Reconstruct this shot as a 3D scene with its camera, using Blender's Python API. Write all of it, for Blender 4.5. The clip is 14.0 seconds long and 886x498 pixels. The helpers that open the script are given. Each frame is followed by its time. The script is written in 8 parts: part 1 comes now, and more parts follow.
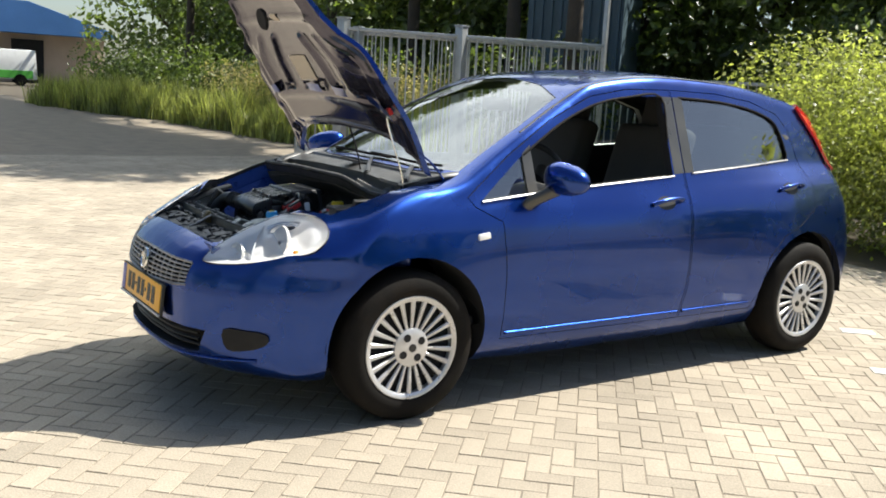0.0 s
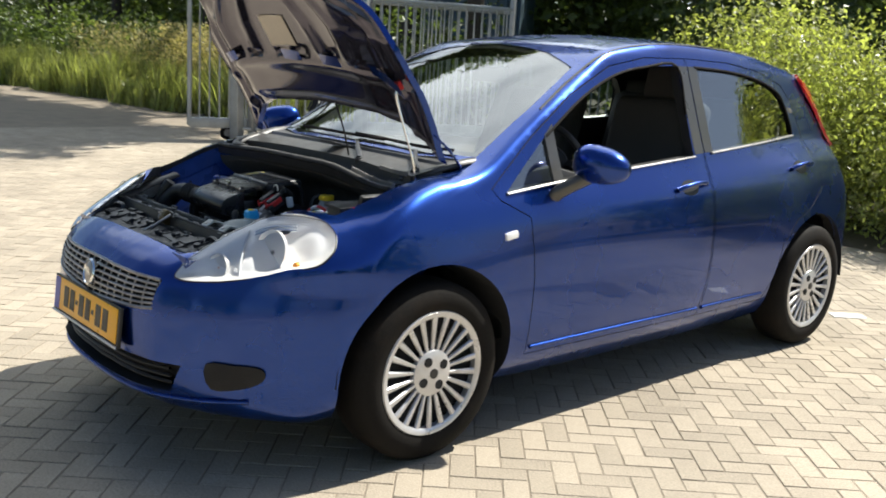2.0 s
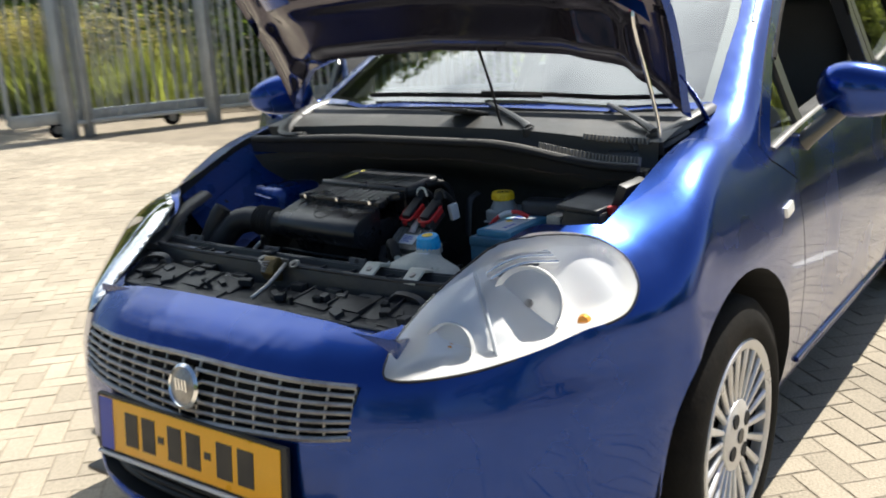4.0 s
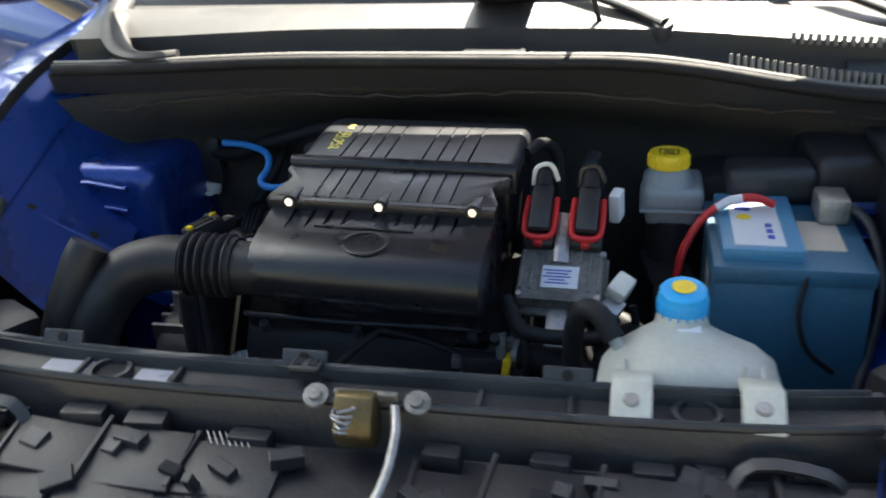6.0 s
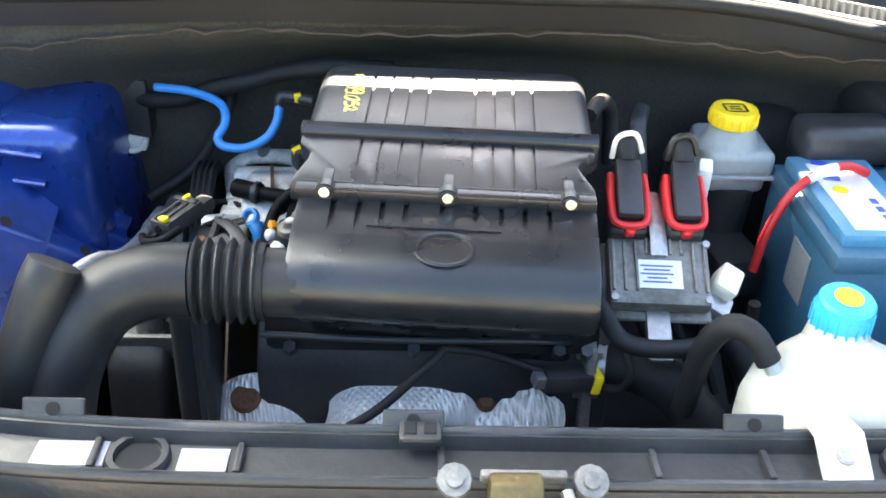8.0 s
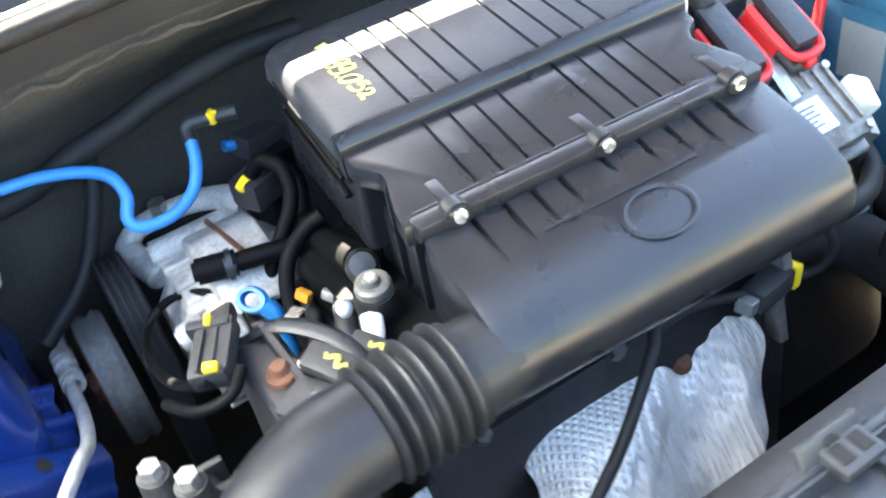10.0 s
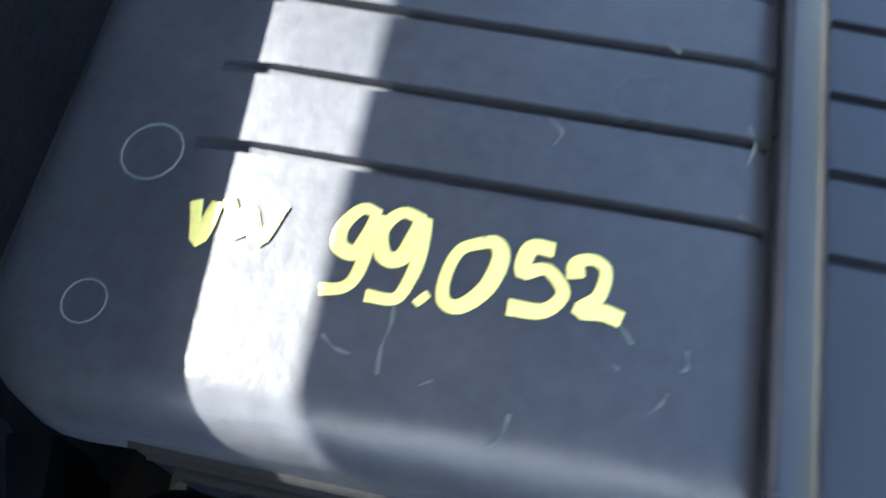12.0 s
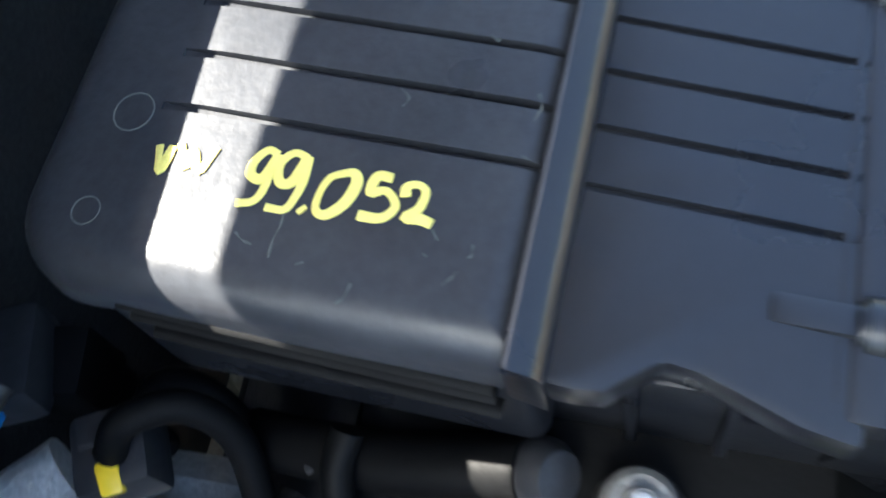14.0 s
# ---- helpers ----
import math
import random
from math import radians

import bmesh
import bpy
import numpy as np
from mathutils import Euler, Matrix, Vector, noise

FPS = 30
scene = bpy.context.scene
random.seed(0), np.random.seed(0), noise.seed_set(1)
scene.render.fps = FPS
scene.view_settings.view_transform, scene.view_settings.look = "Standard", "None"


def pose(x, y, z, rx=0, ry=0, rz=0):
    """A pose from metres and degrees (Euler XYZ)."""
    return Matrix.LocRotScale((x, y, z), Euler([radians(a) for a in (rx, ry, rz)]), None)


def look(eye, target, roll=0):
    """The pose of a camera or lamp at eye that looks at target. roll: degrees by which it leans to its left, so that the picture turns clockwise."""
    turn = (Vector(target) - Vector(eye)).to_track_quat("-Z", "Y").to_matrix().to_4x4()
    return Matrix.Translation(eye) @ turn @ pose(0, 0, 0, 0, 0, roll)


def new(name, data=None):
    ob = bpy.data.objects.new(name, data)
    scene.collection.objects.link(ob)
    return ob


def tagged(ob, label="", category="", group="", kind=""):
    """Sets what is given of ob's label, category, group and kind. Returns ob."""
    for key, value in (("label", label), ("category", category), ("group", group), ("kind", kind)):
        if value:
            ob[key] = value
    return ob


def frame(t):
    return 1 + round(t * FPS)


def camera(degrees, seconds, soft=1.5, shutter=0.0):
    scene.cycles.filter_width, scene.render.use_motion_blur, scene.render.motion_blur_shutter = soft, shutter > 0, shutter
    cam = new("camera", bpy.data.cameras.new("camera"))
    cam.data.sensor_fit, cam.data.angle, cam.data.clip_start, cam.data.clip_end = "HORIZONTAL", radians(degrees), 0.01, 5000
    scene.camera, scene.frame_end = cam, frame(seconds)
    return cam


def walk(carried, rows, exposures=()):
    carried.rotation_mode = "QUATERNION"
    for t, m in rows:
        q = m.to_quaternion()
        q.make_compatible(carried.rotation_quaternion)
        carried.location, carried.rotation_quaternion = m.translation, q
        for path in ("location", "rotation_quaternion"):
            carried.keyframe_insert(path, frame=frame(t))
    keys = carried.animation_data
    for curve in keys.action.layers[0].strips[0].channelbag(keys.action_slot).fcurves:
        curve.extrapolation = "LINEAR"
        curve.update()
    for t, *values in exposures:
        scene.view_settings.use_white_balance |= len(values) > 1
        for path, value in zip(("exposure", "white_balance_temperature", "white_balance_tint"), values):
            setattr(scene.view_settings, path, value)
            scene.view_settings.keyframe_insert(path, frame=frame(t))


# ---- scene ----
cam = camera(50.4, 14.0, 1.8, 0.5)

PATH = [
    (0, (3.86, -1.957, 1.352), (2.227, -0.853, 1.008), 3.2),
    (0.5, (3.839, -1.941, 1.338), (2.211, -0.827, 1.012), 3.8),
    (1, (3.639, -1.956, 1.332), (2.039, -0.803, 1.0), 3.9),
    (1.5, (3.35, -1.979, 1.339), (1.848, -0.702, 0.999), 3.6),
    (2, (2.995, -1.977, 1.336), (1.538, -0.667, 0.935), 3.4),
    (2.5, (2.64, -2.006, 1.316), (1.272, -0.608, 0.9), 3.3),
    (3, (2.234, -2.001, 1.3), (0.805, -0.668, 0.877), -1.8),
    (5.3, (0.525, -1.466, 1.186), (-0.089, 0.316, 0.518), -2.4),
    (5.5, (0.429, -1.384, 1.204), (-0.154, 0.386, 0.48), -2.6),
    (5.8, (0.294, -1.283, 1.206), (-0.2, 0.497, 0.447), -2.6),
    (6, (0.215, -1.217, 1.207), (-0.176, 0.564, 0.386), -2.6),
    (6.5, (0.073, -1.089, 1.222), (-0.193, 0.662, 0.292), -4.9),
    (7, (0.0, -1.037, 1.225), (-0.126, 0.687, 0.218), -2.3),
    (9.3, (-0.214, -0.878, 1.175), (0.093, 0.762, 0.069), -3.3),
    (9.5, (-0.248, -0.808, 1.17), (0.128, 0.764, -0.008), -6.5),
    (10, (-0.36, -0.677, 1.161), (0.324, 0.712, -0.104), -11.0),
    (10.5, (-0.405, -0.517, 1.139), (0.507, 0.609, -0.24), -12.9),
    (11, (-0.314, -0.335, 1.092), (0.629, 0.374, -0.523), -17.1),
    (11.5, (-0.24, -0.212, 1.052), (0.53, 0.205, -0.746), -17.6),
    (12, (-0.214, -0.17, 1.009), (0.654, 0.126, -0.768), -12.8),
    (12.5, (-0.216, -0.148, 0.993), (0.545, 0.057, -0.846), -11.8),
    (13, (-0.218, -0.152, 0.997), (0.519, 0.123, -0.841), -18.4),
    (13.5, (-0.221, -0.173, 1.008), (0.558, 0.157, -0.805), -19.8),
    (14, (-0.251, -0.235, 1.07), (0.532, 0.21, -0.716), -21.9),
]
walk(cam, [(t, look(eye, target, roll)) for t, eye, target, roll in PATH],
     exposures=[(0, 1.02, 6250, 8), (1.0, 0.92, 6250, 8), (3.0, 0.92, 6250, 8), (4.5, 1.1, 6350, 8), (5.5, 1.45, 6950, 8), (6.2, 2.8, 6750, 8), (7.0, 3.68, 6950, 8), (9.5, 4.9, 7350, 8), (10.0, 4.95, 7100, 8), (10.5, 4.85, 6750, 8), (11.0, 4.9, 6250, 8), (11.5, 4.6, 6050, 8), (12.0, 4.0, 6050, 8), (12.5, 3.62, 6450, 8), (14.0, 3.65, 6350, 8)])

# ---- light ----
SUN_TO = Vector((0.11, 0.73, 1.0)).normalized()
world = bpy.data.worlds.new("sky_world")
scene.world = world
world.use_nodes = True
wn, wl = world.node_tree.nodes, world.node_tree.links
wbg = wn["Background"]
sky = wn.new("ShaderNodeTexSky")
sky.sky_type, sky.sun_disc = "NISHITA", False
sky.sun_elevation = math.asin(SUN_TO.z)
sky.sun_rotation = math.atan2(SUN_TO.x, SUN_TO.y)
sky.air_density, sky.dust_density = 1.0, 1.2
# noise that frays the edge of a white cloud in the sky
wco = wn.new("ShaderNodeTexCoord")
wmp = wn.new("ShaderNodeMapping")
wmp.inputs["Scale"].default_value = (1.6, 1.6, 3.4)
wno = wn.new("ShaderNodeTexNoise")
wno.inputs["Scale"].default_value, wno.inputs["Detail"].default_value = 1.7, 7
wra = wn.new("ShaderNodeValToRGB")
wra.color_ramp.elements[0].position, wra.color_ramp.elements[1].position = 0.775, 0.90
wmx = wn.new("ShaderNodeMix")
wmx.data_type = "RGBA"
wmx.inputs["B"].default_value = (20, 20.8, 20.9, 1)
wl.new(wco.outputs["Generated"], wmp.inputs["Vector"])
wl.new(wmp.outputs["Vector"], wno.inputs["Vector"])
# one large bright cloud, out of view, added where the windscreen mirrors it
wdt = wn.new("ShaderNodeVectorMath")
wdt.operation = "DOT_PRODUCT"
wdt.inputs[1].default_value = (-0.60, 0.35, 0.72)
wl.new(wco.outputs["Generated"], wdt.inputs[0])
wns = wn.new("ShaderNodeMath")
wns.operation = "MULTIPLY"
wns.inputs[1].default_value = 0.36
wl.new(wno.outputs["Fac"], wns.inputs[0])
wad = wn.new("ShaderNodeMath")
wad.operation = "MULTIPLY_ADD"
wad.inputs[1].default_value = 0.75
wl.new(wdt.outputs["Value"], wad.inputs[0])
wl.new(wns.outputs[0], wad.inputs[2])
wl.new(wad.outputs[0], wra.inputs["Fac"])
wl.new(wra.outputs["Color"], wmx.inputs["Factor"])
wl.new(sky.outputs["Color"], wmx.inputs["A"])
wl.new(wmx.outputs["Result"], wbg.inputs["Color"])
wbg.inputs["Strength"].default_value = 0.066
sun = new("sun", bpy.data.lights.new("sun", "SUN"))
sun.data.energy, sun.data.angle, sun.data.color = 5.0, radians(0.55), (1.0, 0.93, 0.82)
sun.matrix_world = look((0, 0, 30), Vector((0, 0, 30)) - SUN_TO)


# ---- materials ----
def mat(name, color, rough=0.5, metal=0.0, vary=0.15, scale=8.0, fine=90.0, bump=0.0, coat=0.0, dirt=None, dirt_amt=0.0,
        spec=0.5, alpha_random=0.0, bump_scale=None, coords="Object"):
    """A principled material with variation at two scales, optional dirt patches and relief."""
    m = bpy.data.materials.new(name)
    m.use_nodes = True
    n, l = m.node_tree.nodes, m.node_tree.links
    b = n["Principled BSDF"]
    b.inputs["Metallic"].default_value = metal
    b.inputs["Coat Weight"].default_value = coat
    b.inputs["Coat Roughness"].default_value = 0.03
    b.inputs["Coat IOR"].default_value = 1.5
    b.inputs["Specular IOR Level"].default_value = spec
    co = n.new("ShaderNodeTexCoord")
    n1 = n.new("ShaderNodeTexNoise")
    n1.inputs["Scale"].default_value, n1.inputs["Detail"].default_value = scale, 5
    n2 = n.new("ShaderNodeTexNoise")
    n2.inputs["Scale"].default_value, n2.inputs["Detail"].default_value = fine, 3
    for k in (n1, n2):
        l.new(co.outputs[coords], k.inputs["Vector"])
    ad = n.new("ShaderNodeMath")
    ad.operation = "ADD"
    l.new(n1.outputs["Fac"], ad.inputs[0])
    l.new(n2.outputs["Fac"], ad.inputs[1])
    src = ad.outputs[0]
    if alpha_random:
        oi = n.new("ShaderNodeObjectInfo")
        ge = n.new("ShaderNodeNewGeometry")
        a2 = n.new("ShaderNodeMath")
        a2.operation = "ADD"
        l.new(oi.outputs["Random"], a2.inputs[0])
        l.new(ge.outputs["Random Per Island"], a2.inputs[1])
        fr = n.new("ShaderNodeMath")
        fr.operation = "FRACT"
        l.new(a2.outputs[0], fr.inputs[0])
        m3 = n.new("ShaderNodeMath")
        m3.operation = "MULTIPLY_ADD"
        m3.inputs[1].default_value, m3.inputs[2].default_value = alpha_random, -alpha_random / 2
        l.new(fr.outputs[0], m3.inputs[0])
        a3 = n.new("ShaderNodeMath")
        a3.operation = "ADD"
        l.new(src, a3.inputs[0])
        l.new(m3.outputs[0], a3.inputs[1])
        src = a3.outputs[0]
    mr = n.new("ShaderNodeMapRange")
    mr.inputs["From Min"].default_value, mr.inputs["From Max"].default_value = 0.6, 1.4
    mr.inputs["To Min"].default_value, mr.inputs["To Max"].default_value = 1 - vary, 1 + vary
    l.new(src, mr.inputs["Value"])
    mu = n.new("ShaderNodeMix")
    mu.data_type, mu.blend_type = "RGBA", "MULTIPLY"
    mu.inputs["Factor"].default_value = 1
    mu.inputs["A"].default_value = (*color, 1)
    l.new(mr.outputs["Result"], mu.inputs["B"])
    out = mu.outputs["Result"]
    if dirt:
        n3 = n.new("ShaderNodeTexNoise")
        n3.inputs["Scale"].default_value, n3.inputs["Detail"].default_value = scale * 0.7, 9
        n3.inputs["Roughness"].default_value = 0.65
        l.new(co.outputs[coords], n3.inputs["Vector"])
        rp = n.new("ShaderNodeValToRGB")
        rp.color_ramp.elements[0].position, rp.color_ramp.elements[1].position = 0.50, 0.68
        rp.color_ramp.elements[1].color = (dirt_amt,) * 3 + (1,)
        l.new(n3.outputs["Fac"], rp.inputs["Fac"])
        dm = n.new("ShaderNodeMix")
        dm.data_type = "RGBA"
        dm.inputs["B"].default_value = (*dirt, 1)
        l.new(rp.outputs["Color"], dm.inputs["Factor"])
        l.new(out, dm.inputs["A"])
        out = dm.outputs["Result"]
    l.new(out, b.inputs["Base Color"])
    rr = n.new("ShaderNodeMapRange")
    rr.inputs["From Min"].default_value, rr.inputs["From Max"].default_value = 0.3, 0.7
    rr.inputs["To Min"].default_value, rr.inputs["To Max"].default_value = max(rough - 0.08, 0.02), min(rough + 0.1, 1)
    l.new(n1.outputs["Fac"], rr.inputs["Value"])
    l.new(rr.outputs["Result"], b.inputs["Roughness"])
    if bump:
        bp = n.new("ShaderNodeBump")
        bp.inputs["Strength"].default_value, bp.inputs["Distance"].default_value = min(bump, 1), 0.004
        nb = n.new("ShaderNodeTexNoise")
        nb.inputs["Scale"].default_value, nb.inputs["Detail"].default_value = bump_scale or fine, 4
        l.new(co.outputs[coords], nb.inputs["Vector"])
        l.new(nb.outputs["Fac"], bp.inputs["Height"])
        l.new(bp.outputs["Normal"], b.inputs["Normal"])
    return m


def glass_mat(name, tint, rough=0.0, ior=1.6):
    """Thin sheet glass: mostly clear, with its surface gloss set by ior."""
    m = bpy.data.materials.new(name)
    m.use_nodes = True
    n, l = m.node_tree.nodes, m.node_tree.links
    n.remove(n["Principled BSDF"])
    tr, gl, fr, mx = n.new("ShaderNodeBsdfTransparent"), n.new("ShaderNodeBsdfGlossy"), n.new("ShaderNodeFresnel"), n.new("ShaderNodeMixShader")
    tr.inputs["Color"].default_value = (*tint, 1)
    gl.inputs["Roughness"].default_value = rough
    fr.inputs["IOR"].default_value = ior
    l.new(fr.outputs[0], mx.inputs[0])
    l.new(tr.outputs[0], mx.inputs[1])
    l.new(gl.outputs[0], mx.inputs[2])
    l.new(mx.outputs[0], n["Material Output"].inputs["Surface"])
    return m


PAINT = mat("blue_paint", (0.003, 0.036, 0.225), 0.25, 0.88, 0.06, 3, 900, coat=0.7)
PAINT_IN = mat("inner_blue_paint", (0.008, 0.045, 0.245), 0.26, 0.4, 0.2, 9, 120, coat=0.5, dirt=(0.03, 0.035, 0.05), dirt_amt=0.5)
BLACK = mat("black_plastic", (0.018, 0.018, 0.020), 0.48, 0, 0.35, 14, 160, 0.12, dirt=(0.055, 0.05, 0.045), dirt_amt=0.35)
# same plastic as the box, base lightened to carry the sunlit strip
BLACK_LID = mat("airbox_lid_plastic", (0.030, 0.032, 0.037), 0.34, 0, 0.25, 20, 260, 0.06, dirt=(0.060, 0.062, 0.062), dirt_amt=0.30, spec=0.34)
BLACK_BOX = mat("airbox_plastic", (0.010, 0.011, 0.014), 0.30, 0, 0.2, 20, 260, 0.03, dirt=(0.028, 0.029, 0.032), dirt_amt=0.14, spec=0.52)
GREY_PL = mat("grey_black_plastic", (0.022, 0.023, 0.026), 0.42, 0, 0.3, 12, 150, 0.15, dirt=(0.046, 0.048, 0.052), dirt_amt=0.4)
TRIM = mat("trim_plastic", (0.018, 0.018, 0.019), 0.45, 0, 0.15, 12, 300, 0.1)
RUBBER = mat("tyre_rubber", (0.009, 0.008, 0.007), 0.80, 0, 0.3, 10, 120, 0.25, dirt=(0.028, 0.020, 0.014), dirt_amt=0.4, spec=0.16)
HOSE = mat("hose_rubber", (0.011, 0.011, 0.012), 0.62, 0, 0.3, 18, 200, 0.1, dirt=(0.04, 0.037, 0.034), dirt_amt=0.3, spec=0.3)
SILVER = mat("silver_wheel_trim", (0.62, 0.62, 0.63), 0.33, 0.55, 0.08, 12, 200, coat=0.3, dirt=(0.25, 0.2, 0.15), dirt_amt=0.25)
CHROME = mat("bright_metal", (0.88, 0.88, 0.88), 0.14, 1.0, 0.08, 20, 200)
STEEL = mat("dull_steel", (0.38, 0.37, 0.36), 0.42, 0.85, 0.25, 25, 200, 0.15, dirt=(0.12, 0.08, 0.05), dirt_amt=0.4)
ALU = mat("cast_aluminium", (0.56, 0.54, 0.50), 0.55, 0.35, 0.3, 30, 250, 0.35, dirt=(0.09, 0.08, 0.07), dirt_amt=0.6)
ALU_D = mat("dirty_aluminium", (0.20, 0.195, 0.18), 0.5, 0.5, 0.3, 30, 250, 0.3, dirt=(0.05, 0.045, 0.038), dirt_amt=0.7)
RUST = mat("rusty_steel", (0.13, 0.055, 0.03), 0.8, 0.2, 0.4, 30, 200, 0.4)
BLUE_CAP = mat("blue_cap_plastic", (0.02, 0.36, 0.75), 0.4, 0, 0.1, 20, 200)
TRUNK = mat("hose_moulding", (0.012, 0.012, 0.014), 0.42, 0, 0.25, 14, 200, 0.05, dirt=(0.05, 0.047, 0.043), dirt_amt=0.3, spec=0.35)
BOWL = mat("bowl_coating", (0.95, 0.94, 0.92), 0.16, 0.45, 0.05, 20, 200)
BLUE_RING = mat("blue_ring_plastic", (0.008, 0.16, 0.42), 0.4, 0, 0.1, 20, 200)
BLUE_HOSE = mat("blue_hose", (0.03, 0.24, 0.62), 0.45, 0, 0.12, 20, 200)
YELLOW = mat("yellow_plastic", (0.85, 0.58, 0.02), 0.42, 0, 0.12, 25, 200)
RED = mat("red_plastic", (0.52, 0.018, 0.02), 0.4, 0, 0.12, 25, 200)
RED_LAMP = mat("red_lamp", (0.55, 0.012, 0.015), 0.12, 0, 0.1, 25, 200, coat=1)
TANK = mat("milky_plastic", (0.44, 0.445, 0.39), 0.42, 0, 0.12, 12, 160, 0.05, dirt=(0.30, 0.285, 0.22), dirt_amt=0.5)
RES = mat("grey_reservoir", (0.27, 0.30, 0.31), 0.4, 0, 0.12, 14, 160, dirt=(0.25, 0.25, 0.23), dirt_amt=0.5)
BATTERY = mat("blue_battery_case", (0.030, 0.115, 0.190), 0.42, 0, 0.15, 14, 200, 0.05, dirt=(0.12, 0.14, 0.16), dirt_amt=0.35)
BATTERY_LT = mat("light_blue_battery_lid", (0.06, 0.22, 0.36), 0.4, 0, 0.15, 14, 200, 0.05, dirt=(0.2, 0.22, 0.24), dirt_amt=0.3)
TEAL = mat("teal_cable", (0.005, 0.016, 0.013), 0.5, 0, 0.1, 20, 200)
OLIVE = mat("worn_yellow_green_ink", (0.36, 0.38, 0.07), 0.6, 0, 0.2, 40, 200)
# lighter grey that paints sunlight onto the seal's edge and the vent fins
LIT_GREY = mat("sunlit_seal_grey", (0.16, 0.155, 0.145), 0.6, 0, 0.2, 20, 200)
PALE_GL = mat("pale_glare", (0.30, 0.30, 0.34), 0.3, 0, 0.10, 30, 200)
WHITE_LBL = mat("white_label", (0.60, 0.62, 0.65), 0.45, 0, 0.06, 30, 200)
PALE = mat("pale_connector", (0.66, 0.64, 0.56), 0.5, 0, 0.12, 30, 200)
FELT = mat("firewall_felt", (0.040, 0.038, 0.034), 0.95, 0, 0.35, 12, 220, 0.5, dirt=(0.055, 0.04, 0.03), dirt_amt=0.45)
SEAT = mat("grey_seat_cloth", (0.075, 0.072, 0.066), 0.9, 0, 0.2, 14, 400, 0.3)
CABIN = mat("dark_cabin_plastic", (0.03, 0.03, 0.031), 0.6, 0, 0.2, 10, 200, 0.1)
PLATE_Y = mat("yellow_number_plate", (0.86, 0.42, 0.012), 0.35, 0, 0.05, 20, 200)
PLATE_B = mat("plate_blue", (0.03, 0.06, 0.42), 0.35, 0, 0.05, 20, 200)
INK = mat("black_ink", (0.02, 0.018, 0.018), 0.5, 0, 0.1, 30, 200)
CHALK = mat("yellow_marker_paint", (0.80, 0.68, 0.17), 0.8, 0, 0.12, 60, 400, 0.2)
# near-black for leads, pipes, ribs and covers: paints shade the sun here misses
SHADE_BLACK = mat("shade_black", (0.0030, 0.0031, 0.0034), 0.6, 0, 0.3, 18, 200, 0.1, spec=0.12)
TORN = mat("torn_felt_edge", (0.062, 0.044, 0.033), 0.95, 0, 0.4, 40, 300, 0.5)
RUN_MARK = mat("dried_run", (0.075, 0.085, 0.078), 0.7, 0, 0.3, 60, 400)
INK_BLUE = mat("blue_ink", (0.03, 0.07, 0.42), 0.5, 0, 0.1, 30, 200)
STICKER = mat("pale_sticker", (0.52, 0.45, 0.36), 0.5, 0, 0.08, 30, 200)
LAMP_GLASS = glass_mat("clear_lamp_lens", (0.96, 0.97, 0.98))
# ior far above real glass, to brighten the mirrored sky
WINDOW = glass_mat("window_glass", (0.60, 0.70, 0.67), 0.0, 3.2)
AMBER = mat("amber_bulb", (0.85, 0.34, 0.04), 0.2, 0.3, 0.1, 25, 200)
BRICK = mat("concrete_paver", (0.335, 0.290, 0.225), 0.9, 0, 0.34, 1.3, 120, 0.9, alpha_random=0.26, dirt=(0.25, 0.215, 0.168), dirt_amt=0.55, spec=0.25)
BRICK_W = mat("white_paver", (0.75, 0.73, 0.68), 0.85, 0, 0.1, 6, 80, 0.3)
SAND = mat("joint_sand", (0.23, 0.195, 0.15), 0.95, 0, 0.3, 3, 90, 0.4, spec=0.2)
SOIL = mat("soil", (0.07, 0.055, 0.035), 0.95, 0, 0.4, 2, 30, 0.6)
BARK = mat("bark", (0.06, 0.048, 0.036), 0.9, 0, 0.4, 5, 40, 0.7)
GALV = mat("galvanised_steel", (0.40, 0.42, 0.43), 0.45, 0.7, 0.2, 6, 90, 0.1, dirt=(0.22, 0.21, 0.19), dirt_amt=0.4)
PANEL = mat("blue_grey_cladding", (0.06, 0.10, 0.13), 0.55, 0, 0.2, 2, 40)
ROOF_B = mat("blue_roof", (0.06, 0.17, 0.42), 0.5, 0, 0.15, 1, 20)
WALL = mat("beige_wall", (0.42, 0.33, 0.26), 0.85, 0, 0.15, 1, 30)
WHITE = mat("white_van_paint", (0.78, 0.79, 0.78), 0.3, 0, 0.05, 3, 60, coat=0.6)
GREEN = mat("green_stripe", (0.10, 0.42, 0.06), 0.4, 0, 0.08, 3, 60)
# near-black that paints shade inside openings, also on solid discs standing for holes
DARK = mat("dark_interior", (0.008, 0.008, 0.009), 0.9, 0, 0.2, 5, 60)
LAMP_LINER = mat("lamp_liner", (0.95, 0.94, 0.92), 0.16, 0.25, 0.06, 20, 200)
UNDER = mat("bonnet_underside_paint", (0.080, 0.074, 0.098), 0.14, 0.80, 0.08, 6, 200, coat=0.5)
BELT = mat("satin_belt_strip", (0.30, 0.29, 0.28), 0.30, 0.6, 0.1, 6, 200)
PILLAR = mat("satin_black_pillar", (0.085, 0.083, 0.078), 0.32, 0.5, 0.12, 6, 300)
COWL = mat("cowl_plastic", (0.055, 0.053, 0.050), 0.42, 0, 0.2, 10, 200, 0.1, dirt=(0.11, 0.10, 0.085), dirt_amt=0.3)
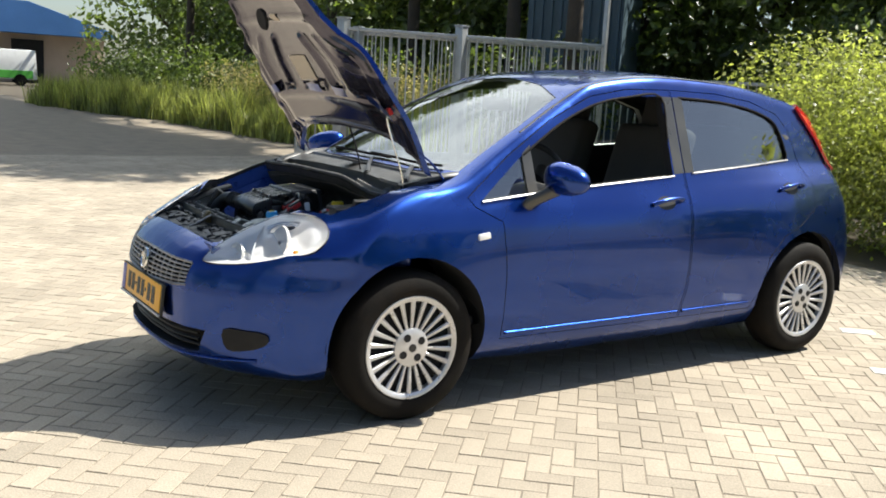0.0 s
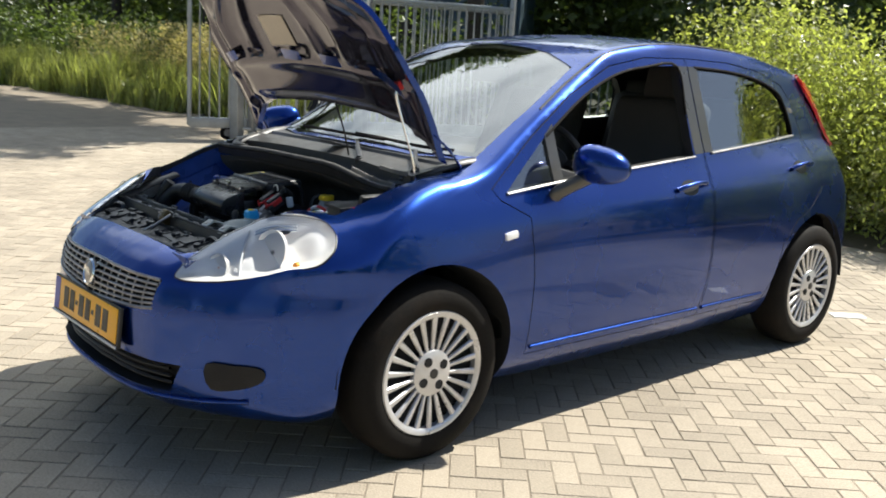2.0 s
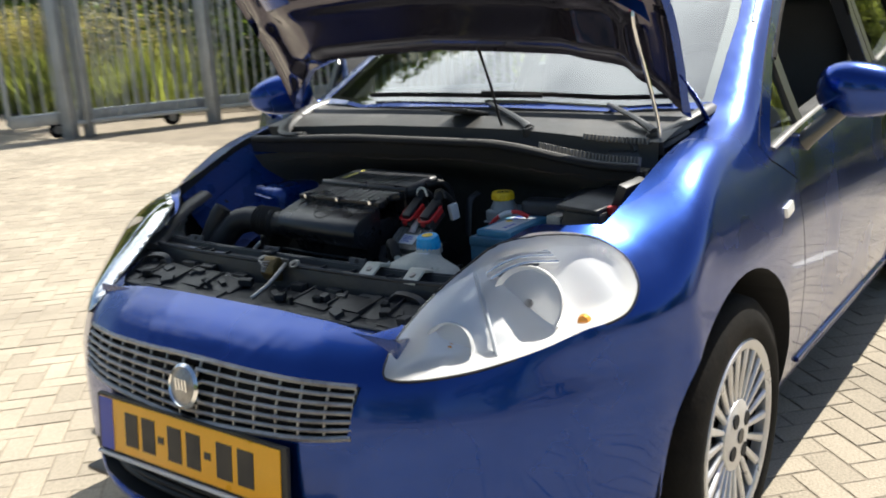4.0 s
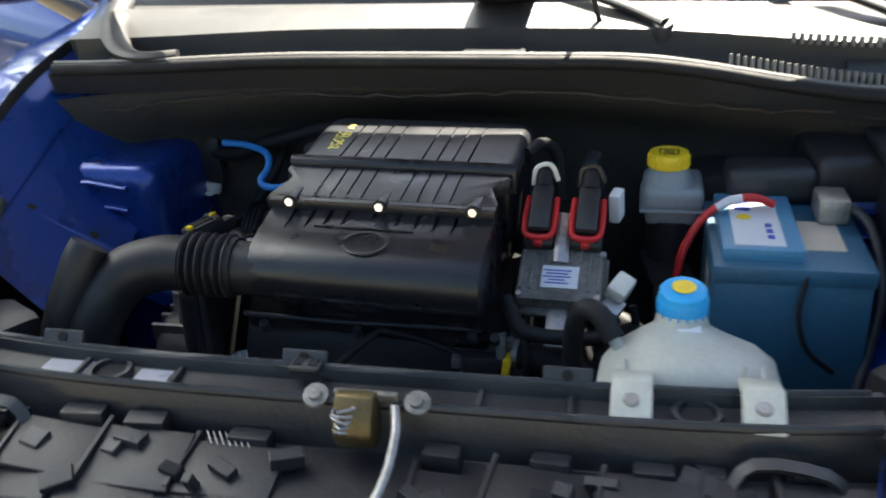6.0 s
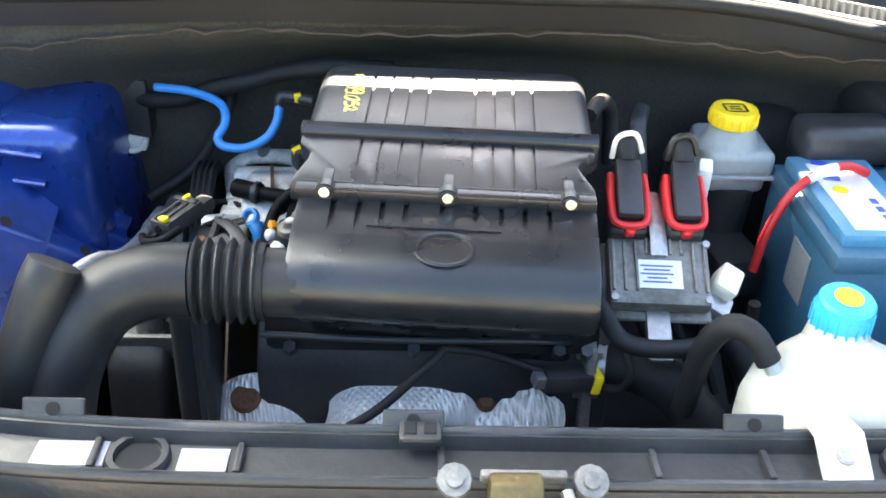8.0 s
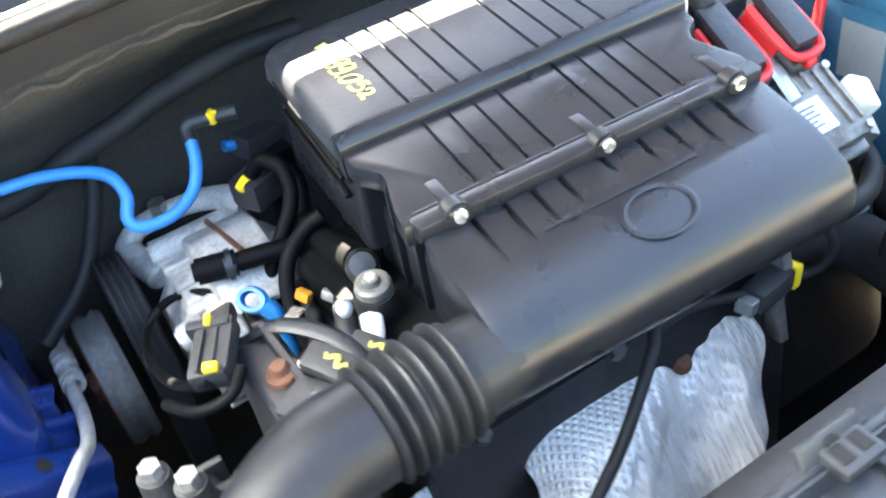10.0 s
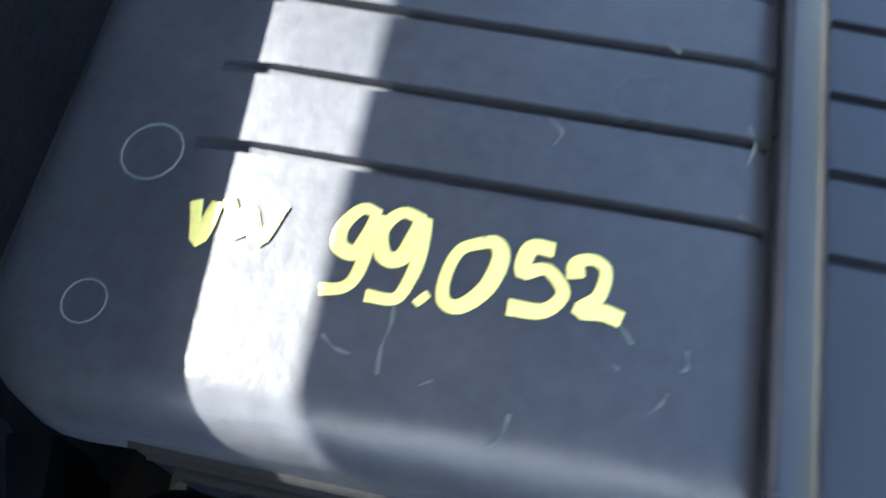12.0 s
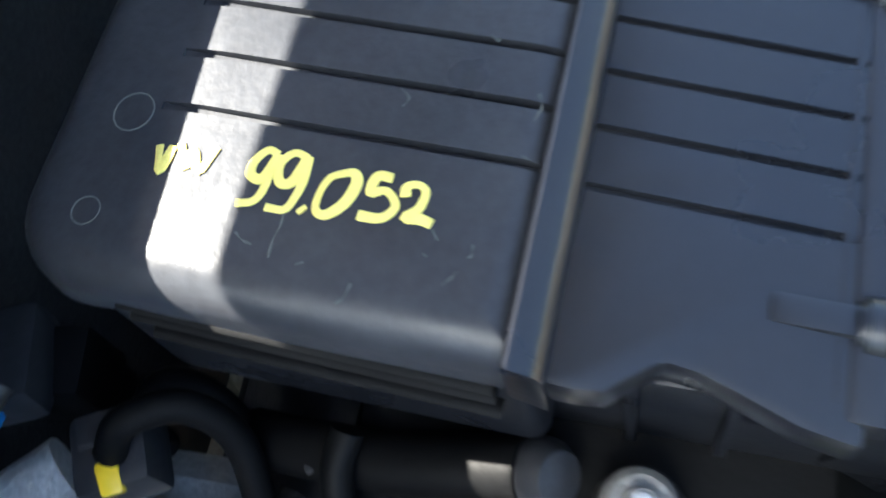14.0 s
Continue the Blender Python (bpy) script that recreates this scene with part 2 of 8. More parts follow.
MIRROR = mat("mirror_glass", (0.85, 0.86, 0.87), 0.03, 1.0, 0.02, 4, 50)


def leaf_mat(name, color, thin):
    """Leaf skin that lets part of the light through."""
    m = mat(name, color, 0.42, 0, 0.5, 2.0, 11, alpha_random=0.9)
    n, l = m.node_tree.nodes, m.node_tree.links
    b = n["Principled BSDF"]
    tr = n.new("ShaderNodeBsdfTranslucent")
    mx = n.new("ShaderNodeMixShader")
    mx.inputs[0].default_value = thin
    hue = n.new("ShaderNodeMix")
    hue.data_type, hue.blend_type = "RGBA", "MULTIPLY"
    hue.inputs["Factor"].default_value = 1
    hue.inputs["B"].default_value = (2.0, 2.1, 0.9, 1)
    l.new(b.inputs["Base Color"].links[0].from_socket, hue.inputs["A"])
    l.new(hue.outputs["Result"], tr.inputs["Color"])
    l.new(b.outputs[0], mx.inputs[1])
    l.new(tr.outputs[0], mx.inputs[2])
    l.new(mx.outputs[0], n["Material Output"].inputs["Surface"])
    return m


LEAF = leaf_mat("bush_leaf_skin", (0.235, 0.255, 0.092), 0.45)
LEAF_D = leaf_mat("tree_leaf_skin", (0.092, 0.124, 0.040), 0.4)
GRASS = leaf_mat("tall_grass_skin", (0.22, 0.235, 0.095), 0.45)
GRASS_Y = leaf_mat("dry_grass_skin", (0.34, 0.29, 0.17), 0.4)


# ---- mesh helpers ----
def part(name, bm, material, parent=None, label="", smooth=None):
    """Link a bmesh as one mesh object; material: one, or a list for the faces' material indices."""
    me = bpy.data.meshes.new(name)
    bm.normal_update()
    bm.to_mesh(me)
    bm.free()
    for m in (material if isinstance(material, (list, tuple)) else [material]):
        me.materials.append(m)
    if smooth is not None:
        me.shade_smooth()
        me.set_sharp_from_angle(angle=radians(smooth))
    ob = new(name, me)
    if parent is not None:
        ob.parent = parent
    if label:
        ob["label"] = label
    return ob


def thing(name, label, category, kind="", group=""):
    return tagged(new(name), label, category, group, kind)


def mesh_np(name, verts, faces, material, parent=None, label="", smooth=None):
    me = bpy.data.meshes.new(name)
    me.from_pydata([tuple(v) for v in verts], [], [tuple(f) for f in faces])
    me.materials.append(material)
    if smooth is not None:
        me.shade_smooth()
        me.set_sharp_from_angle(angle=radians(smooth))
    ob = new(name, me)
    if parent is not None:
        ob.parent = parent
    if label:
        ob["label"] = label
    return ob


def box(bm, c, s, rot=None, bevel=0.0, seg=2):
    """A bevelled box of full sizes s at c; rot: a 3x3 or Euler degrees."""
    r = bmesh.ops.create_cube(bm, size=1)
    vs = r["verts"]
    bmesh.ops.scale(bm, vec=s, verts=vs)
    if bevel:
        es = list({e for v in vs for e in v.link_edges})
        got = bmesh.ops.bevel(bm, geom=es, offset=bevel, segments=seg, affect="EDGES", profile=0.6)
        vs = list({v for f in got["faces"] for v in f.verts} | {v for v in vs if v.is_valid})
    m = Matrix.Translation(c)
    if rot is not None:
        m = m @ (Euler([radians(a) for a in rot]).to_matrix().to_4x4() if not isinstance(rot, Matrix) else rot.to_4x4())
    bmesh.ops.transform(bm, matrix=m, verts=vs)
    return vs


def boxm(c, s, rot=None, bevel=0.0, seg=2):
    bm = bmesh.new()
    box(bm, c, s, rot, bevel, seg)
    return bm


def aim(d):
    return Vector(d).normalized().to_track_quat("Z", "Y").to_matrix().to_4x4()


def cyl(bm, a, b, r, n=16, r2=None, bevel=0.0):
    """A capped cylinder or cone from a to b."""
    a, b = Vector(a), Vector(b)
    got = bmesh.ops.create_cone(bm, cap_ends=True, segments=n, radius1=r, radius2=r if r2 is None else r2, depth=(b - a).length)
    vs = got["verts"]
    if bevel:
        es = [e for e in {e for v in vs for e in v.link_edges} if any(len(f.verts) > 4 for f in e.link_faces)]
        g = bmesh.ops.bevel(bm, geom=es, offset=bevel, segments=2, affect="EDGES")
        vs = list({v for f in g["faces"] for v in f.verts} | {v for v in vs if v.is_valid})
    bmesh.ops.transform(bm, matrix=Matrix.Translation((a + b) / 2) @ aim(b - a), verts=vs)
    return vs


def cylm(a, b, r, n=16, r2=None, bevel=0.0):
    bm = bmesh.new()
    cyl(bm, a, b, r, n, r2, bevel)
    return bm


def lathe(bm, prof, m, n=32, close=False):
    """Turn a profile of (radius, height) about the local z of m."""
    rings = []
    for r, h in prof:
        rings.append([bm.verts.new(m @ Vector((r * math.cos(2 * math.pi * k / n), r * math.sin(2 * math.pi * k / n), h))) for k in range(n)])
    pairs = list(zip(rings, rings[1:] + ([rings[0]] if close else [])))
    if not close:
        pairs = pairs[:len(rings) - 1]
    for p, q in pairs:
        for k in range(n):
            bm.faces.new((p[k], p[(k + 1) % n], q[(k + 1) % n], q[k]))
    if not close:
        if prof[0][0] > 1e-4:
            bm.faces.new(list(reversed(rings[0])))
        if prof[-1][0] > 1e-4:
            bm.faces.new(rings[-1])
    return rings


def lathem(prof, m, n=32, close=False):
    bm = bmesh.new()
    lathe(bm, prof, m, n, close)
    return bm


def curve(pts, k=6):
    """Points along a smooth line through pts."""
    p = [Vector(q) for q in pts]
    if len(p) < 3:
        return p
    p = [2 * p[0] - p[1]] + p + [2 * p[-1] - p[-2]]
    out = []
    for i in range(1, len(p) - 2):
        for j in range(k):
            t = j / k
            a, b, c, d = p[i - 1], p[i], p[i + 1], p[i + 2]
            out.append(0.5 * (2 * b + (c - a) * t + (2 * a - 5 * b + 4 * c - d) * t * t + (3 * b - a - 3 * c + d) * t ** 3))
    out.append(p[-2])
    return out


def tube(bm, pts, r, n=10, k=6, radii=None, flat=1.0):
    """A round hose or rod along a smooth line; radii: one for each resulting ring, as a function of 0 to 1."""
    line = curve(pts, k)
    rings, up = [], Vector((0.13, 0.21, 0.97))
    for i, q in enumerate(line):
        d = (line[min(i + 1, len(line) - 1)] - line[max(i - 1, 0)]).normalized()
        s = d.cross(up)
        if s.length < 0.05:
            s = d.cross(Vector((1, 0, 0)))
        s.normalize()
        u = s.cross(d)
        up = u
        rr = radii(i / (len(line) - 1)) if radii else r
        rings.append([bm.verts.new(q + s * rr * math.cos(2 * math.pi * j / n) + u * rr * flat * math.sin(2 * math.pi * j / n)) for j in range(n)])
    for a, b in zip(rings, rings[1:]):
        for j in range(n):
            bm.faces.new((a[j], b[j], b[(j + 1) % n], a[(j + 1) % n]))
    bm.faces.new(rings[0])
    bm.faces.new(list(reversed(rings[-1])))
    return rings


def tubem(pts, r, n=10, k=6, radii=None, flat=1.0):
    bm = bmesh.new()
    tube(bm, pts, r, n, k, radii, flat)
    return bm


def prism(bm, poly, lo, hi, axis="x", mi=0):
    """A closed prism over a polygon; axis x: polygon in (y, z); axis z: in (x, y); axis y: in (x, z)."""
    def at(p, h):
        return {"x": (h, p[0], p[1]), "y": (p[0], h, p[1]), "z": (p[0], p[1], h)}[axis]
    a = [bm.verts.new(at(p, lo)) for p in poly]
    b = [bm.verts.new(at(p, hi)) for p in poly]
    fs = [bm.faces.new(a), bm.faces.new(list(reversed(b)))]
    for i in range(len(poly)):
        j = (i + 1) % len(poly)
        fs.append(bm.faces.new((a[j], a[i], b[i], b[j])))
    for f in fs:
        f.material_index = mi
    bmesh.ops.recalc_face_normals(bm, faces=fs)
    return a + b


def prismm(poly, lo, hi, axis="x", bevel=0.0, seg=2, angle=30):
    bm = bmesh.new()
    prism(bm, poly, lo, hi, axis)
    if bevel:
        es = [e for e in bm.edges if len(e.link_faces) == 2 and e.calc_face_angle(0) > radians(angle)]
        bmesh.ops.bevel(bm, geom=es, offset=bevel, segments=seg, affect="EDGES", profile=0.6)
    return bm


def round_poly(pts, k=5):
    """A smooth closed outline through 2D points."""
    n, out = len(pts), []
    for i in range(n):
        a, b, c, d = (Vector((*pts[(i + o) % n], 0)) for o in (-1, 0, 1, 2))
        for j in range(k):
            t = j / k
            q = 0.5 * (2 * b + (c - a) * t + (2 * a - 5 * b + 4 * c - d) * t * t + (3 * b - a - 3 * c + d) * t ** 3)
            out.append((q.x, q.y))
    return out


def boolean(ob, cutter, op="DIFFERENCE", keep=False):
    """Cut ob's mesh for good with another object."""
    md = ob.modifiers.new("cut", "BOOLEAN")
    md.operation, md.object, md.solver = op, cutter, "EXACT"
    dg = bpy.context.evaluated_depsgraph_get()
    me = bpy.data.meshes.new_from_object(ob.evaluated_get(dg), preserve_all_data_layers=False, depsgraph=dg)
    ob.modifiers.remove(md)
    old = ob.data
    ob.data = me
    bpy.data.meshes.remove(old)
    if not keep:
        drop(cutter)
    return ob


def drop(ob):
    me = ob.data
    bpy.data.objects.remove(ob)
    if me is not None:
        bpy.data.meshes.remove(me)


def merge(bms):
    """One bmesh out of several."""
    out = bmesh.new()
    for b in bms:
        me = bpy.data.meshes.new("tmp")
        b.to_mesh(me)
        b.free()
        out.from_mesh(me)
        bpy.data.meshes.remove(me)
    return out


def plane_m(c, x, n):
    """A pose at c with local x along x and local z along n."""
    n, x = Vector(n).normalized(), Vector(x)
    x = (x - n * x.dot(n)).normalized()
    y = n.cross(x)
    return Matrix.Translation(c) @ Matrix((x, y, n)).transposed().to_4x4()


# ---- ground ----
ground = mesh_np("ground", [(-400, -400, -0.0032), (400, -400, -0.0032), (400, 400, -0.0032), (-400, 400, -0.0032)], [(0, 1, 2, 3)], SAND)
tagged(ground, "sandy joint filling and paved yard stretching away", "ground", kind="structure")

PAVE_A = radians(47.5)
PL, PW, PG = 0.172, 0.086, 0.0024


def paver_shape():
    """One paver with a chamfered top, its length along x, centred."""
    x, y, c = PL / 2 - PG, PW / 2 - PG, 0.0020
    v = [(-x, -y, -0.02), (x, -y, -0.02), (x, y, -0.02), (-x, y, -0.02), (-x, -y, -0.0022), (x, -y, -0.0022), (x, y, -0.0022), (-x, y, -0.0022),
         (-x + c, -y + c, 0), (x - c, -y + c, 0), (x - c, y - c, 0), (-x + c, y - c, 0)]
    f = [(i, (i + 1) % 4, (i + 1) % 4 + 4, i + 4) for i in range(4)] + [(i + 4, (i + 1) % 4 + 4, (i + 1) % 4 + 8, i + 8) for i in range(4)] + [(8, 9, 10, 11)]
    return v, f


def paver_places(x0, x1, y0, y1):
    """Herringbone places within a rectangle: x, y, turn."""
    ca, sa = math.cos(PAVE_A), math.sin(PAVE_A)
    out = []
    r = int(max(abs(v) for v in (x0, x1, y0, y1)) * 1.5 / PW) + 4
    for i in range(-r, r):
        for j in range(-r, r):
            k = (i - j) % 4
            if k == 0:
                u, v, t = (i + 1) * PW, (j + 0.5) * PW, 0.0
            elif k == 2:
                u, v, t = (i + 0.5) * PW, (j + 0.0) * PW, math.pi / 2
            else:
                continue
            x, y = u * ca - v * sa, u * sa + v * ca
            if x0 < x < x1 and y0 < y < y1:
                out.append((x, y, t + PAVE_A))
    return out


# ---- background ----
def leaves(name, blobs, count, size, material, parent, seed, flat=0.55, up=0.35, inner=0.25):
    """Small folded leaves scattered over uneven clumps; blobs: centre x, y, z and radii."""
    rng = np.random.default_rng(seed)
    w = np.array([(b[3] * b[4] + b[4] * b[5] + b[3] * b[5]) for b in blobs])
    idx = rng.choice(len(blobs), count, p=w / w.sum())
    B = np.array(blobs)[idx]
    d = rng.normal(size=(count, 3))
    d /= np.linalg.norm(d, axis=1)[:, None]
    rad = 1 - inner * rng.random(count) ** 1.5 + 0.10 * rng.normal(size=count)
    c = B[:, :3] + d * B[:, 3:6] * rad[:, None]
    keep = c[:, 2] > 0.02
    c, d = c[keep], d[keep]
    n = len(c)
    nrm = d * 0.6 + rng.normal(size=(n, 3)) * 0.6 + np.array([0, 0, up])
    nrm /= np.linalg.norm(nrm, axis=1)[:, None]
    t = np.cross(nrm, rng.normal(size=(n, 3)))
    t /= np.linalg.norm(t, axis=1)[:, None]
    s = np.cross(nrm, t)
    L = size * (0.55 + 0.9 * rng.random(n))[:, None]
    a, b = c - t * L * 0.5, c + t * L * 0.5
    p, q = c + s * L * flat * 0.5 + nrm * L * 0.12, c - s * L * flat * 0.5 + nrm * L * 0.12
    v = np.stack([a, p, b, q], 1).reshape(-1, 3)
    k = np.arange(n) * 4
    f = np.concatenate([np.stack([k, k + 1, k + 2], 1), np.stack([k, k + 2, k + 3], 1)])
    return mesh_np(name, v.tolist(), f.tolist(), material, parent)


def clumps(seed, n, c, r, small):
    """Uneven clumps filling an ellipsoid."""
    rng = np.random.default_rng(seed)
    out = []
    for _ in range(n):
        d = rng.normal(size=3)
        d /= np.linalg.norm(d)
        k = rng.random() ** 0.5
        s = small * (0.6 + 0.8 * rng.random())
        out.append((c[0] + d[0] * r[0] * k, c[1] + d[1] * r[1] * k, c[2] + d[2] * r[2] * k, s, s, s * 0.8))
    return out


def blades(name, places, h, material, parent, seed, w=0.012, lean=0.25, head=None):
    """Grass blades: thin bent triangles."""
    rng = np.random.default_rng(seed)
    v, f = [], []
    for x, y, z in places:
        a = rng.random() * 6.283
        hh = h * (0.45 + 0.7 * rng.random()) * (0.85 + 0.35 * math.sin(x * 1.9 + 0.7 * math.sin(y * 2.1)) * math.sin(y * 2.3 + x * 0.6))
        dx, dy = math.cos(a) * w, math.sin(a) * w
        lx, ly = rng.normal() * lean * hh, rng.normal() * lean * hh
        k = len(v)
        v += [(x - dx, y - dy, z), (x + dx, y + dy, z), (x + lx * 0.4 + dx * 0.6, y + ly * 0.4 + dy * 0.6, z + hh * 0.6), (x + lx * 0.4 - dx * 0.6, y + ly * 0.4 - dy * 0.6, z + hh * 0.6), (x + lx, y + ly, z + hh)]
        f += [(k, k + 1, k + 2, k + 3), (k + 3, k + 2, k + 4)]
    return mesh_np(name, v, f, material, parent)


# the leafy bush behind the car
bush = thing("bush", "large sunlit light green leafy bush at the edge of the paving", "bush")
bush_blobs = clumps(3, 60, (-1.0, 6.9, 0.85), (2.9, 1.3, 0.95), 0.60) + clumps(4, 52, (1.9, 7.5, 1.25), (2.2, 1.6, 1.35), 0.66)
leaves("foliage", bush_blobs, 140000, 0.052, LEAF, bush, 5)
for k_ in range(14):
    rx = random.uniform(-2.5, 2.8)
    part("stem", tubem([(rx, 7.0 + 0.2 * rx, 0), (rx + random.uniform(-.3, .3), 7.0, 0.6), (rx + random.uniform(-.5, .5), 6.9, 1.5)], 0.02, 6, 3), BARK, bush)
verge = mesh_np("verge", [(-40, 8.2, 0.0), (-14.5, 6.25, 0.0), (-9.6, 6.4, 0.0), (-7.4, 8.6, 0.0), (-4.6, 6.1, 0.0), (-1.5, 5.5, 0.0), (1.0, 5.6, 0.0), (6, 5.2, 0.0), (16, 9, 0.0), (40, 40, 0.0), (-60, 40, 0.0), (-60, 4.2, 0.0), (-27, 4.5, 0.0)],
                [tuple(range(13))], SOIL)
verge.location.z = 0.004
tagged(verge, "shaded earth verge under the bushes and trees", "ground", kind="structure")


def tree(x, y, h, r, seed, n, size, material=None, label="tall dark green leafy tree", high=False):
    rng = random.Random(seed)
    tr = thing("tree", label, "tree", group="trees round the yard")
    lean = rng.uniform(-0.4, 0.4)
    part("trunk", tubem([(x, y, 0), (x + lean * 0.3, y, h * 0.3), (x + lean, y + rng.uniform(-.3, .3), h * 0.75)], 0.2, 10, 5, lambda t: (0.016 if high else 0.030) * h * (1 - 0.75 * t)), BARK, tr, "", 60)
    for k in range(6):
        a, z0 = rng.uniform(0, 6.283), h * rng.uniform(0.25, 0.6)
        e = (x + math.cos(a) * r * 0.8, y + math.sin(a) * r * 0.8, z0 + r * 0.6)
        part("limb", tubem([(x + lean * 0.5, y, z0), ((x + e[0]) / 2, (y + e[1]) / 2, z0 + r * 0.45), e], 0.05, 6, 4, lambda t: 0.011 * h * (1 - 0.8 * t)), BARK, tr, "", 60)
    if high:
        bl = clumps(seed, 40, (x, y, h * 0.83), (r, r * 0.75, h * 0.14), r * 0.30)
    else:
        bl = clumps(seed, 34, (x, y, h * 0.58), (r, r, h * 0.42), r * 0.36) + clumps(seed + 1, 10, (x, y, h * 0.20), (r * 0.9, r * 0.9, h * 0.16), r * 0.36)
    leaves("crown", bl, n, size, material or LEAF_D, tr, seed, 0.6, 0.3, 0.5)
    return tr


# crowns out of view, set high so they shade the drive, not the grass
for k_, (x_, y_, h_, r_) in enumerate(((-33, 10.5, 14, 3.8), (-27, 10.5, 13.5, 3.6), (-21.5, 10.8, 14, 3.4), (-16.6, 10.6, 13.6, 3.3), (-12.2, 10.4, 13.2, 3.2), (-9.4, 9.6, 12.6, 2.6))):
    tree(x_, y_, h_, r_, 20 + 3 * k_, 12000, 0.24, None, "tall leafy tree with a high crown over the grass", True)
for k_, (x_, y_, h_, r_) in enumerate(((-38, 13.5, 8, 3.4), (-33, 14.5, 8, 3.4), (-28.5, 13.5, 7.5, 3.3), (-24, 14, 8, 3.3), (-19.8, 13.2, 7.2, 3.1), (-16, 13.8, 7.6, 3.1), (-12.6, 14.2, 7.6, 3.0), (-14.2, 17.5, 8, 3.0), (-11.0, 17.5, 8, 3.0),
                                       (-4.4, 15.5, 9, 3.2), (-0.8, 15.5, 9.5, 3.2), (3.2, 15.5, 5.6, 3.0), (7.5, 14.5, 4.6, 2.8), (-9.0, 20, 10, 3.4), (-7.4, 15.2, 9, 3.1))):
    tree(x_, y_, h_, r_, 140 + 3 * k_, 9500, 0.24)
for k_, (x_, y_, h_, r_) in enumerate(((19, 10, 4.8, 2.8), (23, 3, 6.4, 3.4), (24, -5, 6.2, 3.4), (20, -13, 9, 3.6), (10, -19, 9, 4), (0, -22, 10, 4), (-12, -21, 9, 4), (-26, -17, 10, 4), (-44, -14, 10, 4.5), (-52, 16, 10, 4.5))):
    tree(x_, y_, h_, r_, 80 + 3 * k_, 3600, 0.40, None, "leafy tree at the far edge of the yard")

# tall grass along the drive
rg_ = random.Random(11)
grass = thing("tall_grass", "tall unmown grass with dry seed heads, sunlit", "grass", "stuff")
pl_, ph_ = [], []
for k_ in range(20000):
    t_ = rg_.random()
    x_ = -30 + 20.5 * t_
    ye = np.interp(x_, [-30, -27, -20.9, -14.5, -9.5], [4.2, 4.4, 5.9, 6.2, 6.7])
    pl_.append((x_, ye + abs(rg_.gauss(0, 1.1)) + 0.22 * math.sin(x_ * 2.3) * math.sin(x_ * 0.9 + 1) + rg_.uniform(-0.25, 0.1), 0))
for k_ in range(2300):
    x_ = rg_.choice((rg_.uniform(-20, -10.2), rg_.uniform(-16, -12)))
    ye = np.interp(x_, [-30, -27, -20.9, -14.5, -9.5], [4.2, 4.4, 5.9, 6.2, 6.7])
    ph_.append((x_, ye + 0.45 + abs(rg_.gauss(0, 0.7)), 0))
blades("blades", pl_, 1.0, GRASS, grass, 1, 0.015, 0.24)
blades("dry_stalks", ph_, 1.30, GRASS_Y, grass, 2, 0.007, 0.12)
leaves("seed_heads", [(x, y, 1.25 + 0.25 * math.sin(k), 0.09, 0.09, 0.22) for k, (x, y, z) in enumerate(ph_)], 11000, 0.05, GRASS_Y, grass, 8)
under = thing("undergrowth", "shaded mixed undergrowth and brambles behind the grass", "undergrowth", "stuff")
ub_ = []
for k_ in range(120):
    x_ = rg_.uniform(-32, -9)
    s_ = rg_.uniform(0.5, 1.0)
    ub_.append((x_, np.interp(x_, [-30, -20.9, -9.5], [6.2, 7.6, 8.6]) + rg_.uniform(0, 1.2), rg_.uniform(0.3, 1.5), s_, s_, s_))
for k_ in range(80):
    s_ = rg_.uniform(0.6, 1.1)
    ub_.append((rg_.uniform(-7, 9), rg_.uniform(10.5, 13), rg_.uniform(0.3, 2.4), s_, s_, s_))
leaves("leaves", ub_, 42000, 0.13, LEAF_D, under, 9, 0.6)

# ---- galvanised fence and sliding gate ----
FD = Vector((0.342, 0.940, 0))
FN = Vector((-0.940, 0.342, 0))
P1 = Vector((-8.75, 4.60, 0))


def upright(p, z0, z1, r, name, material, parent, n=8):
    return part(name, cylm((p.x, p.y, z0), (p.x, p.y, z1), r, n), material, parent, "", 50)


def post(p, h, w):
    o = thing("fence_post", "square galvanised steel fence post with a flat cap", "fence post", group="fence posts")
    part("post", boxm((p.x, p.y, h / 2), (w, w, h), (0, 0, 20), 0.008), GALV, o, "", 40)
    part("cap", boxm((p.x, p.y, h + 0.012), (w + 0.025, w + 0.025, 0.024), (0, 0, 20), 0.006), GALV, o, "", 40)
    return o


post(P1, 2.22, 0.14)
post(P1 + FD * 0.22 + FN * 0.02, 2.10, 0.10)
post(P1 + FD * 1.78, 2.22, 0.14)
gate = thing("sliding_gate", "galvanised sliding gate with upright bars standing open", "gate")
g0, g1_ = P1 + FN * 0.20 - FD * 0.62, P1 + FN * 0.20 + FD * 4.2


def rail(a, b, z, w, h, name, parent):
    d = (b - a)
    return part(name, boxm(((a.x + b.x) / 2, (a.y + b.y) / 2, z), (d.length, w, h), (0, 0, math.degrees(math.atan2(d.y, d.x))), 0.01), GALV, parent, "", 40)


